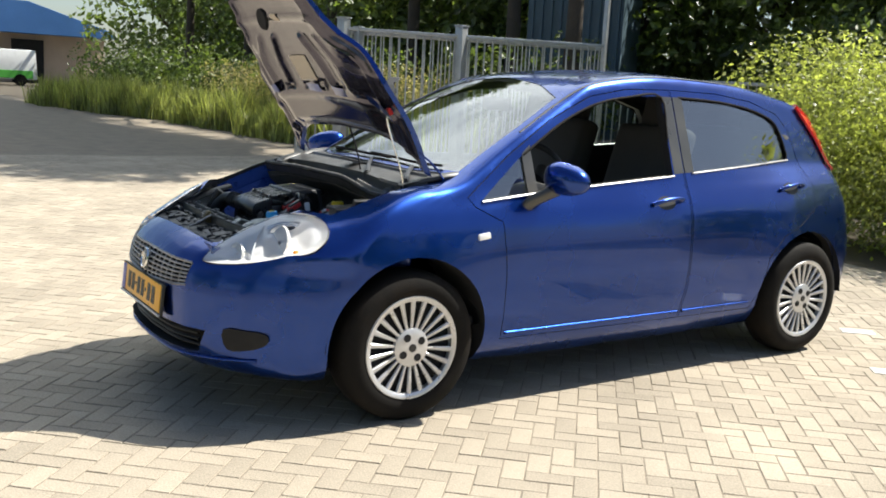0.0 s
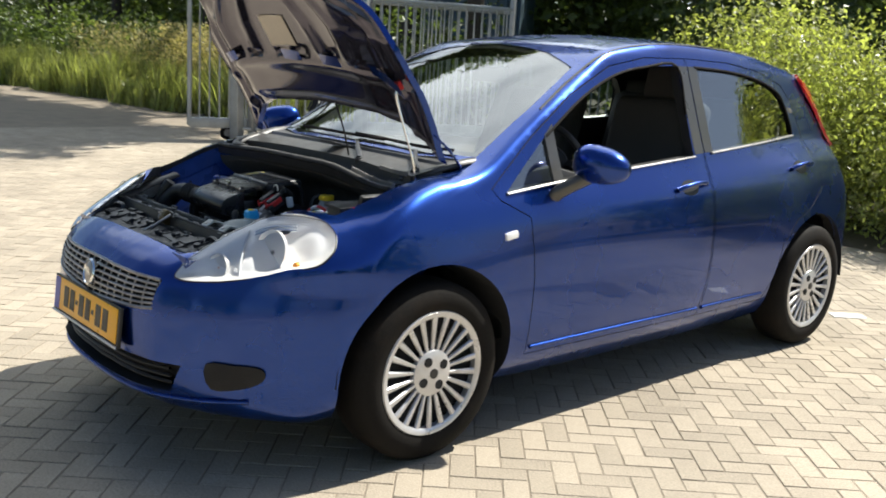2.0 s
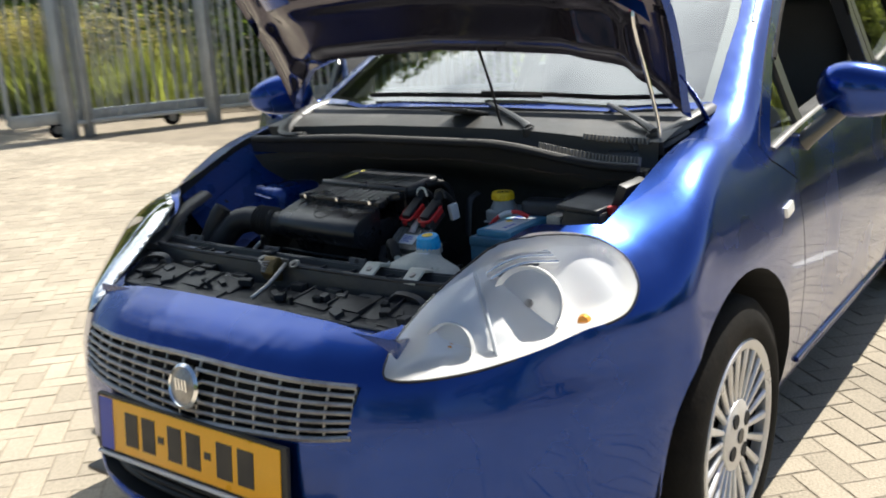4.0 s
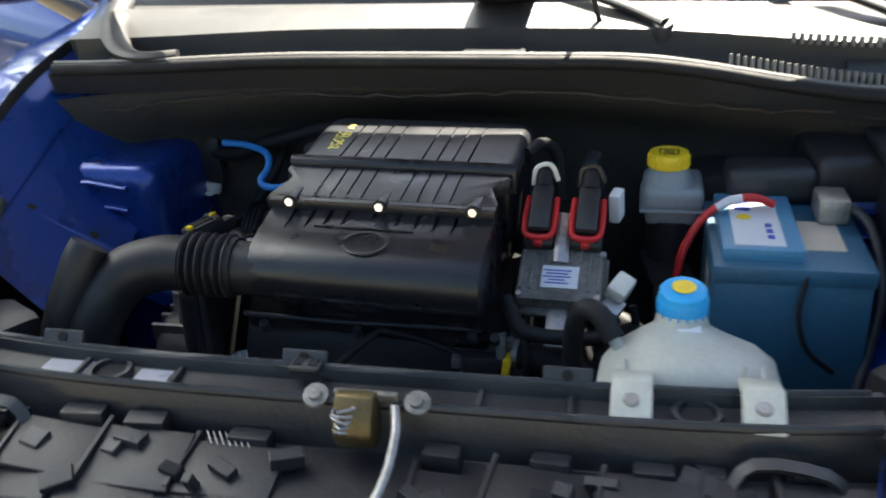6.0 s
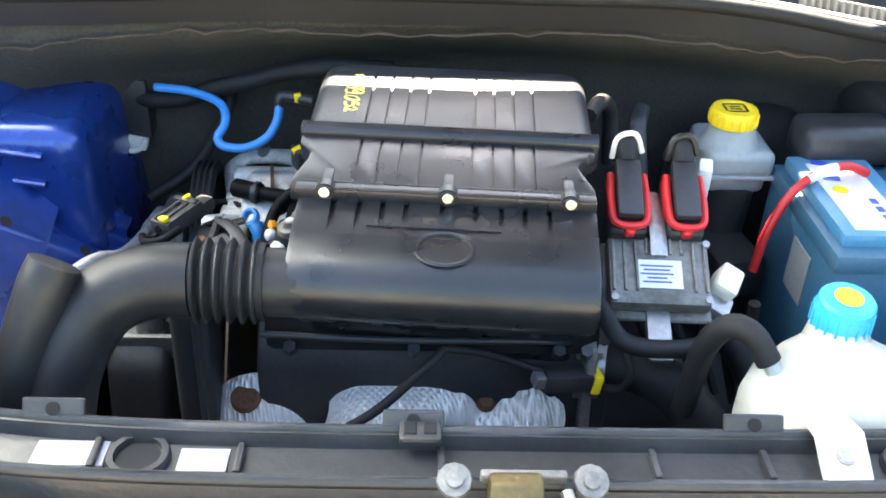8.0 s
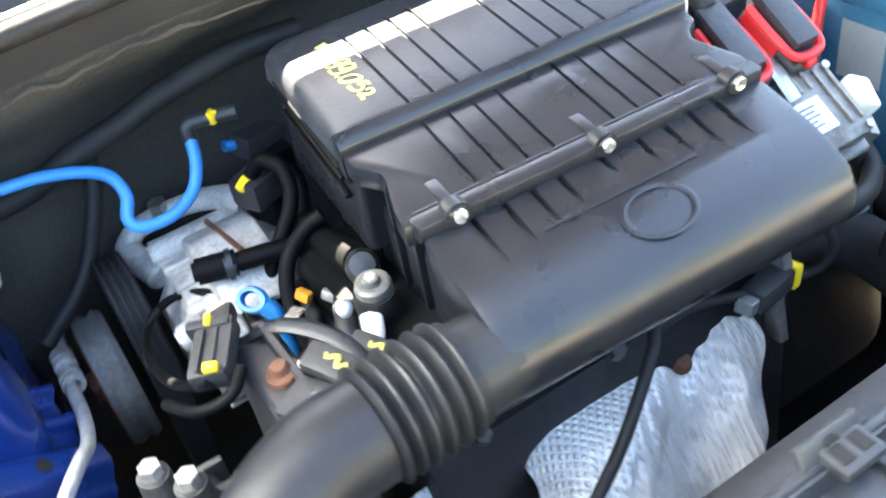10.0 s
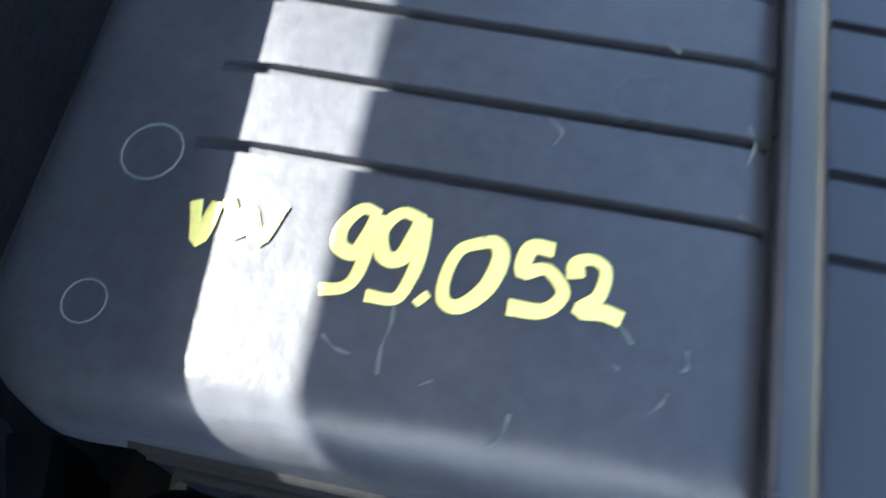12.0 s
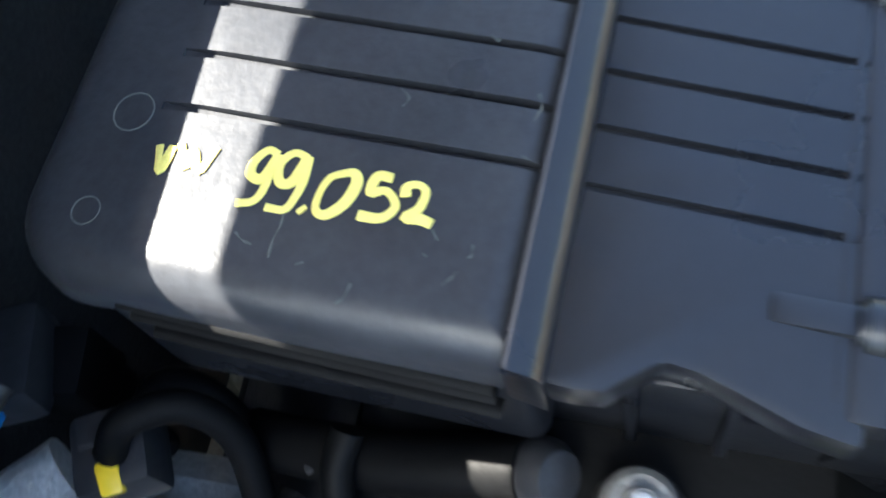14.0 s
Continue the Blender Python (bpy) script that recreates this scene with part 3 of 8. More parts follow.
rail(g0, g1_, 0.24, 0.10, 0.14, "bottom_beam", gate)
rail(g0, g1_, 2.04, 0.06, 0.06, "top_rail", gate)
upright(g0, 0.2, 2.05, 0.035, "end_upright", GALV, gate)
k_ = 1
while k_ * 0.135 < 4.8:
    upright(g0 + FD * (k_ * 0.135), 0.30, 2.03, 0.0125, "bar", GALV, gate)
    k_ += 1
for q_ in (P1 + FN * 0.20 - FD * 0.10, P1 + FN * 0.20 + FD * 1.3):
    w_ = part("roller", cylm(q_ + FN * 0.03 + Vector((0, 0, 0.105)), q_ - FN * 0.03 + Vector((0, 0, 0.105)), 0.10, 20), RUBBER, gate, "black roller wheel", 40)
    part("roller_hub", cylm(q_ + FN * 0.034 + Vector((0, 0, 0.105)), q_ - FN * 0.036 + Vector((0, 0, 0.105)), 0.05, 14), STEEL, w_)
fence = thing("fence", "galvanised steel bar fence with a flat top rail", "fence")
f1 = P1 + FD * 4.1
rail(P1, f1, 2.08, 0.07, 0.05, "top_rail", fence)
rail(P1, f1, 0.18, 0.05, 0.05, "bottom_rail", fence)
for k_ in range(1, 34):
    upright(P1 + FD * (k_ * 0.12), 0.18, 2.07, 0.011, "bar", GALV, fence)
f2 = f1 + Vector((3.2, 1.5, 0))
fence2 = thing("fence", "grey steel bar fence standing in tree shade", "fence")
rail(f1, f2, 1.60, 0.06, 0.05, "top_rail", fence2)
rail(f1, f2, 0.18, 0.05, 0.05, "bottom_rail", fence2)
dv_ = (f2 - f1).normalized()
for k_ in range(1, 30):
    upright(f1 + dv_ * (k_ * 0.12), 0.18, 1.59, 0.012, "bar", GALV, fence2)
post(f1, 2.9, 0.07)

# cladded shed behind the fence
shed = thing("shed", "blue-grey ribbed metal shed behind the fence", "shed")
part("wall", boxm((-11.8, 12.0, 2.2), (2.0, 2.0, 4.4), (0, 0, 35), 0.01), PANEL, shed)
for k_ in range(10):
    a_ = radians(35)
    lx, ly = -0.90 + 0.20 * k_, -1.02
    part("rib", boxm((-11.8 + lx * math.cos(a_) - ly * math.sin(a_), 12.0 + lx * math.sin(a_) + ly * math.cos(a_), 2.2), (0.07, 0.06, 4.4), (0, 0, 35), 0.008), PANEL, shed)

# far building with a blue roof, and a van before it
bld = thing("building", "low beige building with a blue pitched roof", "building")
part("wall", boxm((-66, 6.0, 1.6), (10, 16, 3.2), (0, 0, 6)), WALL, bld)
part("roof", prismm([(-3.2, 3.05), (14.8, 3.05), (14.4, 3.5), (9.5, 5.0), (2.0, 5.0), (-2.8, 3.5)], -72, -60, "x", 0.02), ROOF_B, bld)
# flat dark panels that paint the shade inside the doorways
for y_ in (1.2, 4.0, 6.8, 9.6):
    dr_ = part("door", boxm((-60.7 - (y_ - 6) * 0.105, y_, 1.35), (0.12, 1.9, 2.7), (0, 0, 6)), DARK, bld, "dark panel painted as an open doorway")
van = thing("van", "white van with a green lower band", "van")
vx, vy = -53.5, 6.2
part("body", prismm([(vy - 2.2, 0.35), (vy - 2.2, 1.1), (vy - 1.2, 1.35), (vy - 0.6, 1.95), (vy + 2.3, 1.95), (vy + 2.4, 0.35)], vx - 0.85, vx + 0.85, "x", 0.08, 2), WHITE, van, "", 40)
part("band", boxm((vx + 0.86, vy, 0.62), (0.03, 4.3, 0.42), None, 0.005), GREEN, van, "green band")
part("side_window", boxm((vx + 0.86, vy - 0.55, 1.55), (0.03, 0.9, 0.45), None, 0.01), DARK, van)
for y_ in (vy - 1.3, vy + 1.5):
    part("wheel", cylm((vx + 0.70, y_, 0.32), (vx + 0.90, y_, 0.32), 0.32, 20), RUBBER, van)

# sand and damp on the paving
def splat(cx, cy, rx, ry, seed, z):
    rng = random.Random(seed)
    pts = []
    for k in range(26):
        a = 2 * math.pi * k / 26
        r = 1 + rng.uniform(-0.22, 0.22)
        pts.append((cx + rx * r * math.cos(a), cy + ry * r * math.sin(a), z))
    return mesh_np("patch", [(cx, cy, z)] + pts, [(0, k + 1, (k + 1) % 26 + 1) for k in range(26)], SAND)


DAMP = mat("damp_sand", (0.115, 0.09, 0.055), 0.8, 0, 0.35, 7, 60, 0.4)
for k_, (x_, y_, rx_, ry_) in enumerate(((1.75, 2.15, 0.17, 0.11), (1.62, 2.42, 0.10, 0.06), (1.95, 2.0, 0.20, 0.10))):
    o_ = splat(x_, y_, rx_, ry_, k_, 0.0035 + 0.0003 * k_)
    o_.name = "damp_patch"
    o_.data.materials[0] = DAMP
    tagged(o_, "dark damp sand patch on the pavers", "damp patch", kind="stuff")


# ---- the car ----
car = thing("car", "dark blue five-door hatchback with its bonnet propped open, parked on pavers", "car")

CENTRE = [(-0.70, 0.205), (-0.79, 0.235), (-0.832, 0.32), (-0.838, 0.45), (-0.832, 0.56), (-0.805, 0.635), (-0.755, 0.682), (-0.68, 0.72),
          (-0.50, 0.785), (-0.20, 0.872), (0.05, 0.94), (0.20, 1.005), (0.50, 1.175), (0.93, 1.385), (1.15, 1.437), (1.55, 1.472),
          (2.05, 1.458), (2.45, 1.41), (2.74, 1.36), (2.88, 1.25), (3.02, 1.03), (3.09, 0.87), (3.15, 0.66), (3.165, 0.48), (3.13, 0.30), (3.02, 0.215)]
CENTRE_L = np.array([(q.x, q.y) for q in curve([(a, b, 0) for a, b in CENTRE], 3)])


def inside_profile(y, z):
    """Signed distance to the side outline, negative inside."""
    p, q = CENTRE_L, np.roll(CENTRE_L, -1, axis=0)
    d2 = np.full(y.shape, 1e9)
    wind = np.zeros(y.shape, bool)
    for (ay, az), (by, bz) in zip(p, q):
        ey, ez = by - ay, bz - az
        wy, wz = y - ay, z - az
        h = np.clip((wy * ey + wz * ez) / (ey * ey + ez * ez), 0, 1)
        d2 = np.minimum(d2, (wy - h * ey) ** 2 + (wz - h * ez) ** 2)
        cross = ((az > z) != (bz > z)) & (y < ey * (z - az) / (ez if abs(ez) > 1e-9 else 1e-9) + ay)
        wind ^= cross
    return np.where(wind, -1, 1) * np.sqrt(d2)


def step(a, b, t):
    t = np.clip((t - a) / (b - a), 0, 1)
    return t * t * (3 - 2 * t)


def half_width(y, z):
    lower = np.interp(z, [0.15, 0.21, 0.25, 0.30, 0.40, 0.55, 0.68, 0.78, 0.84, 0.90, 0.96],
                      [0.66, 0.715, 0.745, 0.765, 0.780, 0.789, 0.786, 0.774, 0.757, 0.728, 0.70])
    lower = lower * np.interp(y, [-0.9, -0.4, 0.3, 1.5, 2.4, 2.9, 3.2], [0.95, 0.985, 1.0, 1.0, 0.975, 0.90, 0.84])
    lower = lower + 0.022 * np.exp(-((y / 0.36) ** 2) - ((z - 0.5) / 0.22) ** 2)
    lower = lower + 0.030 * np.exp(-(((y - 2.51) / 0.36) ** 2) - ((z - 0.52) / 0.24) ** 2)
    upper = np.interp(z, [0.90, 1.36, 1.50], [0.722, 0.542, 0.48]) * np.interp(y, [0.2, 1.5, 2.0, 2.5, 2.97], [1.0, 1.0, 0.965, 0.885, 0.83])
    k = step(0.86, 0.99, z - 0.05 * np.clip((y - 0.3) / 2.2, -0.6, 1))
    return lower * (1 - k) + upper * k


def body_field(x, y, z, grow=0.0):
    ax = np.abs(x)
    g = np.interp(ax, [0, 0.15, 0.27, 0.385, 0.5, 0.60, 0.68, 0.76, 0.83], [0, 0.003, 0.014, 0.045, 0.115, 0.205, 0.31, 0.47, 0.75])
    front = 1 - step(-0.35, 0.10, y)
    screen = step(-0.1, 0.3, y) * (1 - step(0.9, 1.3, y))
    rear = step(2.3, 2.8, y)
    yy = y - g * front - 0.24 * ax * ax * screen + 0.30 * ax * ax * rear
    zz = z + (0.045 + 0.055 * step(0.2, 0.9, y)) * ax * ax
    a = inside_profile(yy, zz) * 0.92
    # fuller wing shoulders behind the headlamps
    a = a - np.interp(y, [-0.74, -0.60, -0.50, -0.40, -0.33, -0.10, 0.12, 0.3], [0, 0.018, 0.046, 0.062, 0.062, 0.040, 0.012, 0]) * step(0.38, 0.53, ax) * step(0.60, 0.70, z)
    b = ax - half_width(y, z)
    k = 0.045
    h = np.clip(0.5 + 0.5 * (a - b) / k, 0, 1)
    return a * h + b * (1 - h) + k * h * (1 - h) * 0.6 + grow


def solve_rays(org, way, grow, field=None):
    lo, hi = np.zeros(len(org)), np.full(len(org), 1.6)
    f = field or body_field
    for _ in range(26):
        mid = (lo + hi) / 2
        p = org + way * mid[:, None]
        out = f(p[:, 0], p[:, 1], p[:, 2], grow) > 0
        hi, lo = np.where(out, mid, hi), np.where(out, lo, mid)
    return org + way * lo[:, None]


def shell(name, grow, y0, y1, n_along, n_round, n_cap, z0=0.74, field=None, material=None):
    """A closed skin of the body, found along rays from a spine."""
    org, way = [], []
    ang = [2 * math.pi * k / n_round for k in range(n_round)]
    rows = []
    for i in range(n_cap - 1, -1, -1):
        e = math.pi / 2 * (i + 0.5) / n_cap
        rows.append((y0, e, -1))
    rows += [(y0 + (y1 - y0) * i / n_along, 0, 0) for i in range(n_along + 1)]
    for i in range(n_cap):
        rows.append((y1, math.pi / 2 * (i + 0.5) / n_cap, 1))
    for y, e, s in rows:
        zs = z0 if field else float(np.interp(y, [-0.28, 0.35], [0.50, z0]))
        for a in ang:
            org.append((0, y, zs))
            way.append((math.cos(e) * math.cos(a), s * math.sin(e), math.cos(e) * math.sin(a)))
    org += [(0, y0, z0 if field else 0.50), (0, y1, z0)]
    way += [(0, -1, 0), (0, 1, 0)]
    pts = solve_rays(np.array(org, float), np.array(way, float), grow, field)
    n, m = len(rows), n_round
    faces = [(i * m + j, i * m + (j + 1) % m, (i + 1) * m + (j + 1) % m, (i + 1) * m + j) for i in range(n - 1) for j in range(m)]
    faces += [(n * m, (j + 1) % m, j) for j in range(m)]
    faces += [(n * m + 1, (n - 1) * m + j, (n - 1) * m + (j + 1) % m) for j in range(m)]
    me = bpy.data.meshes.new(name)
    me.from_pydata([tuple(p) for p in pts], [], faces)
    ob = new(name, me)
    bm = bmesh.new()
    bm.from_mesh(me)
    bmesh.ops.recalc_face_normals(bm, faces=bm.faces)
    bm.to_mesh(me)
    bm.free()
    return ob


BODY_MATS = [PAINT, PAINT_IN, DARK, CABIN, TRIM, LAMP_LINER]


def cutter(name, *bms):
    ob = part(name, merge(bms), BODY_MATS)
    return ob


def mprism(poly, lo, hi, axis="x", mi=0):
    bm = bmesh.new()
    prism(bm, poly, lo, hi, axis, mi)
    return bm


def both(poly, lo, hi, mi):
    """The same side prism on the car's two sides."""
    return [mprism(poly, lo, hi, "x", mi), mprism(poly, -hi, -lo, "x", mi)]


skin = shell("skin", 0.0, -0.28, 2.55, 120, 200, 34)
for m_ in BODY_MATS:
    skin.data.materials.append(m_)
from mathutils.bvhtree import BVHTree


def tree_of(ob):
    bm = bmesh.new()
    bm.from_mesh(ob.data)
    t = BVHTree.FromBMesh(bm)
    bm.free()
    return t


SKIN = tree_of(skin)


def on_side(y, z, s=1, out=0.0):
    """The point of the body's flank at (y, z), and its normal."""
    hit_, n, _, _ = SKIN.ray_cast(Vector((1.4 * s, y, z)), Vector((-s, 0, 0)))
    return hit_ + n * out, n


def on_front(x, z, out=0.0):
    hit_, n, _, _ = SKIN.ray_cast(Vector((x, -1.6, z)), Vector((0, 1, 0)))
    return hit_ + n * out, n


def on_top(x, y, out=0.0):
    hit_, n, _, _ = SKIN.ray_cast(Vector((x, y, 2.2)), Vector((0, 0, -1)))
    return hit_ + n * out, n


# bonnet outline in plan: front lip, headlamp inner edges, wings, curved rear edge
BONNET = [(0.0, -0.700), (0.20, -0.697), (0.355, -0.690), (0.392, -0.655), (0.405, -0.60), (0.420, -0.545), (0.440, -0.487), (0.466, -0.430), (0.515, -0.380), (0.57, -0.343), (0.615, -0.300), (0.625, -0.10), (0.625, 0.10), (0.615, 0.185)]
BONNET_R = [(0.565, 0.120), (0.48, 0.045), (0.36, 0.006), (0.2, -0.002), (0.0, -0.011)]
BAY_R = [(0.590, 0.262), (0.40, 0.198), (0.20, 0.178), (0.0, 0.172)]
bay_poly = BONNET + BAY_R + [(-x, y) for x, y in reversed(BONNET[1:] + BAY_R[:-1])]
boolean(skin, cutter("c", mprism(bay_poly, 0.02, 2.0, "z", 3)))
# hollow below the headlamps
LOW = [(0.0, -0.66), (0.36, -0.66), (0.43, -0.62), (0.50, -0.54), (0.55, -0.44), (0.59, -0.33), (0.60, -0.10), (0.60, 0.12)]
boolean(skin, cutter("c", mprism(LOW + [(-x, y) for x, y in reversed(LOW[1:])], 0.03, 0.66, "z", 2)))
# wheel housings
arch = []
for yc in (0.0, 2.51):
    for s in (1, -1):
        b = bmesh.new()
        cyl(b, (s * 0.50, yc, 0.315), (s * 1.2, yc, 0.315), 0.362, 48)
        for f in b.faces:
            f.material_index = 2
        arch.append(b)
boolean(skin, cutter("c", *arch))


# cabin hollow
def cabin_field(x, y, z, grow):
    f = body_field(x, y, z, 0.045)
    return np.maximum(np.maximum(f, 0.33 - z), np.maximum(0.30 - y, y - 2.95))


cab = shell("cab", 0.0, 0.7, 2.4, 50, 64, 10, 0.85, cabin_field)
for m_ in BODY_MATS:
    cab.data.materials.append(m_)
for p_ in cab.data.polygons:
    p_.material_index = 3
boolean(skin, cab)

F_WIN = [(0.335, 0.885), (0.62, 0.912), (1.05, 0.945), (1.505, 0.978), (1.515, 1.15), (1.525, 1.352), (1.30, 1.345), (1.08, 1.305), (0.85, 1.215), (0.60, 1.075)]
R_WIN = [(1.645, 0.990), (2.10, 1.020), (2.50, 1.048), (2.505, 1.09), (2.47, 1.20), (2.41, 1.262), (2.22, 1.315), (1.95, 1.345), (1.655, 1.354)]
boolean(skin, cutter("c", *both(F_WIN, 0.30, 1.1, 4), *both(R_WIN, 0.30, 1.1, 4)))
# windscreen and tailgate openings
WS = [(0.49, 0.90), (0.30, 0.955), (0.0, 0.975), (-0.30, 0.955), (-0.49, 0.90), (-0.555, 0.62), (-0.605, 0.30), (-0.40, 0.212), (0.0, 0.184), (0.40, 0.212), (0.605, 0.30), (0.555, 0.62)]
boolean(skin, cutter("c", mprism(WS, 0.90, 1.6, "z", 4)))
# lower intake and fog recess in the bumper, grille pocket
grille = [(-0.385, 0.625), (-0.37, 0.535), (0.0, 0.512), (0.37, 0.535), (0.385, 0.625), (0.0, 0.632)]
intake = [(-0.47, 0.375), (-0.43, 0.285), (0.0, 0.262), (0.43, 0.285), (0.47, 0.375), (0.0, 0.385)]
boolean(skin, cutter("c", mprism(grille, -1.0, -0.70, "y", 2), mprism(intake, -1.0, -0.60, "y", 2)))

# headlamp pockets, cut along the lamps' own axis
HL_AX = Vector((0.38, -0.52, 0.766)).normalized()
HL_U = Vector((0.576, 0.780, 0.244)).normalized()
HL_V = HL_AX.cross(HL_U)
HL_C = Vector((0.561, -0.518, 0.717))
HL_OUT = [(-0.27, -0.01), (-0.258, -0.031), (-0.22, -0.05), (-0.153, -0.07), (-0.085, -0.082), (-0.002, -0.089), (0.083, -0.09), (0.154, -0.091), (0.192, -0.071), (0.219, -0.035), (0.225, 0.023), (0.201, 0.075), (0.155, 0.109), (0.101, 0.132), (0.03, 0.147), (-0.034, 0.131), (-0.098, 0.109), (-0.165, 0.077), (-0.231, 0.036)]
HL_OUT = round_poly(HL_OUT, 3)


def lamp_pt(u, v, d, s):
    q = HL_C + HL_U * u + HL_V * v + HL_AX * d
    return Vector((q.x * s, q.y, q.z))


def lamp_prism(lo, hi, s, mi, scale=1.0):
    bm = bmesh.new()
    a = [bm.verts.new(lamp_pt(u * scale, v * scale, lo, s)) for u, v in HL_OUT]
    b = [bm.verts.new(lamp_pt(u * scale, v * scale, hi, s)) for u, v in HL_OUT]
    bm.faces.new(a), bm.faces.new(b)
    for i in range(len(a)):
        j = (i + 1) % len(a)
        bm.faces.new((a[i], a[j], b[j], b[i]))
    bmesh.ops.recalc_face_normals(bm, faces=bm.faces)
    for f in bm.faces:
        f.material_index = mi
    return bm


boolean(skin, cutter("c", lamp_prism(-0.085, 0.3, 1, 5), lamp_prism(-0.085, 0.3, -1, 5)))

# doors, lifted out of the side with real gaps
F_DOOR = [(0.455, 0.292), (1.545, 0.285), (1.572, 0.45), (1.578, 0.90), (1.590, 1.385), (1.30, 1.378), (1.05, 1.335), (0.78, 1.22), (0.52, 1.07), (0.27, 0.90), (0.30, 0.862), (0.43, 0.80), (0.448, 0.60)]
R_DOOR = [(1.560, 0.285), (2.10, 0.282), (2.17, 0.40), (2.19, 0.55), (2.30, 0.66), (2.46, 0.72), (2.60, 0.80), (2.635, 0.92), (2.60, 1.05), (2.56, 1.20), (2.47, 1.29), (2.24, 1.350), (1.95, 1.380), (1.602, 1.386), (1.590, 0.90), (1.585, 0.45)]


def outset(poly, d):
    c = [sum(p[i] for p in poly) / len(poly) for i in (0, 1)]
    area = sum(a[0] * b[1] - b[0] * a[1] for a, b in zip(poly, poly[1:] + poly[:1]))
    out = []
    for i, p in enumerate(poly):
        a, b = poly[i - 1], poly[(i + 1) % len(poly)]
        n1, n2 = Vector((p[1] - a[1], a[0] - p[0])).normalized(), Vector((b[1] - p[1], p[0] - b[0])).normalized()
        n = (n1 + n2).normalized() * (1 if area > 0 else -1)
        out.append((p[0] + n.x * d, p[1] + n.y * d))
    return out


doors = {}
for dn, poly in (("front", F_DOOR), ("rear", R_DOOR)):
    for s in (1, -1):
        d = new("door", skin.data.copy())
        lo, hi = (0.45, 1.2) if s > 0 else (-1.2, -0.45)
        boolean(d, cutter("c", mprism(outset(poly, -0.0022), lo, hi, "x", 2)), "INTERSECT")
        doors[dn, s] = d
    boolean(skin, cutter("c", *both(outset(poly, 0.0022), 0.45, 1.2, 2)))
skin.name = skin.data.name = "body"
skin.parent = car
skin["label"] = "metallic dark blue body shell with open engine bay"
for o_ in (skin, *doors.values()):
    o_.data.shade_smooth()
    o_.data.set_sharp_from_angle(angle=radians(32))
    if o_ is not skin:
        o_.parent = car
hinge_r = Vector((-0.755, 0.45, 0.0))
OPEN_R = Matrix.Translation(hinge_r) @ Matrix.Rotation(radians(58), 4, "Z") @ Matrix.Translation(-hinge_r)
doors["front", -1].matrix_basis = OPEN_R
doors["front", -1]["label"] = "passenger front door standing open"
doors["front", 1]["label"] = "driver door with its window wound down"

# wheel housings behind the wheels
for yc_ in (0.0, 2.51):
    for s_ in (1, -1):
        b = bmesh.new()
        n_ = 28
        ra_ = [b.verts.new((s_ * 0.76, yc_ + 0.372 * math.cos(math.pi * k / n_), 0.315 + 0.372 * math.sin(math.pi * k / n_))) for k in range(n_ + 1)]
        rb_ = [b.verts.new((s_ * 0.505, yc_ + 0.372 * math.cos(math.pi * k / n_), 0.315 + 0.372 * math.sin(math.pi * k / n_))) for k in range(n_ + 1)]
        for k in range(n_):
            b.faces.new((ra_[k], ra_[k + 1], rb_[k + 1], rb_[k]))
        b.faces.new(rb_)
        bmesh.ops.solidify(b, geom=b.faces, thickness=0.004)
        part("wheel_housing", b, BLACK, car, "black wheel housing liner", 40)


# ---- wheels ----
def wheel(yc, s):
    """Tyre, silver trim with slots, dark bolt holes; axle along x at the outer side."""
    m = Matrix.Translation((s * 0.70, yc, 0.308)) @ Matrix.Rotation(radians(90 * s), 4, "Y")
    tyre_p = [(0.195, -0.085), (0.25, -0.092), (0.285, -0.085), (0.303, -0.066), (0.3085, -0.03), (0.3085, 0.03), (0.303, 0.066), (0.285, 0.085), (0.25, 0.094), (0.222, 0.090), (0.205, 0.080), (0.195, 0.03)]
    w = part("wheel", lathem(tyre_p, m, 56, True), RUBBER, car, "black rubber tyre with silver slotted trim", 40)
    bm = bmesh.new()
    lathe(bm, [(0.213, 0.070), (0.216, 0.082), (0.211, 0.090), (0.198, 0.089), (0.191, 0.083), (0.191, 0.060), (0.213, 0.060)], m, 56, True)
    part("trim_ring", bm, SILVER, w, "silver outer ring", 40)
    part("dish", lathem([(0.0, 0.088), (0.05, 0.087), (0.066, 0.084), (0.078, 0.080), (0.081, 0.074), (0.078, 0.06), (0, 0.06)], m, 48), SILVER, w, "", 40)
    part("rim", lathem([(0.205, 0.055), (0.19, 0.045), (0.0, 0.04)], m, 40), DARK, w, "dark backing disc behind the slots")
    n = 22
    for k in range(n):
        a = 2 * math.pi * k / n
        bm = bmesh.new()
        vs = box(bm, (0.135, 0, 0.076), (0.124, 0.0185, 0.013), None, 0.004, 1)
        for v in vs:
            v.co.y *= 0.66 + (v.co.x - 0.07) * 4.6
            v.co.z += 0.007 * math.sin((v.co.x - 0.1) / 0.1 * math.pi)
        bmesh.ops.transform(bm, matrix=m @ Matrix.Rotation(a, 4, "Z"), verts=bm.verts)
        part("spoke", bm, SILVER, w, "", 40)
    # dark discs that paint the shade in the bolt holes
    for k in range(4):
        a = 2 * math.pi * (k + 0.35) / 4
        c = Vector((0.049 * math.cos(a), 0.049 * math.sin(a), 0.0))
        part("bolt", cylm(m @ (c + Vector((0, 0, 0.07))), m @ (c + Vector((0, 0, 0.0885))), 0.0165, 16), DARK, w)
    part("centre_badge", cylm(m @ Vector((0, 0, 0.08)), m @ Vector((0, 0, 0.0905)), 0.017, 20), TRIM, w, "dark centre badge")
    return w


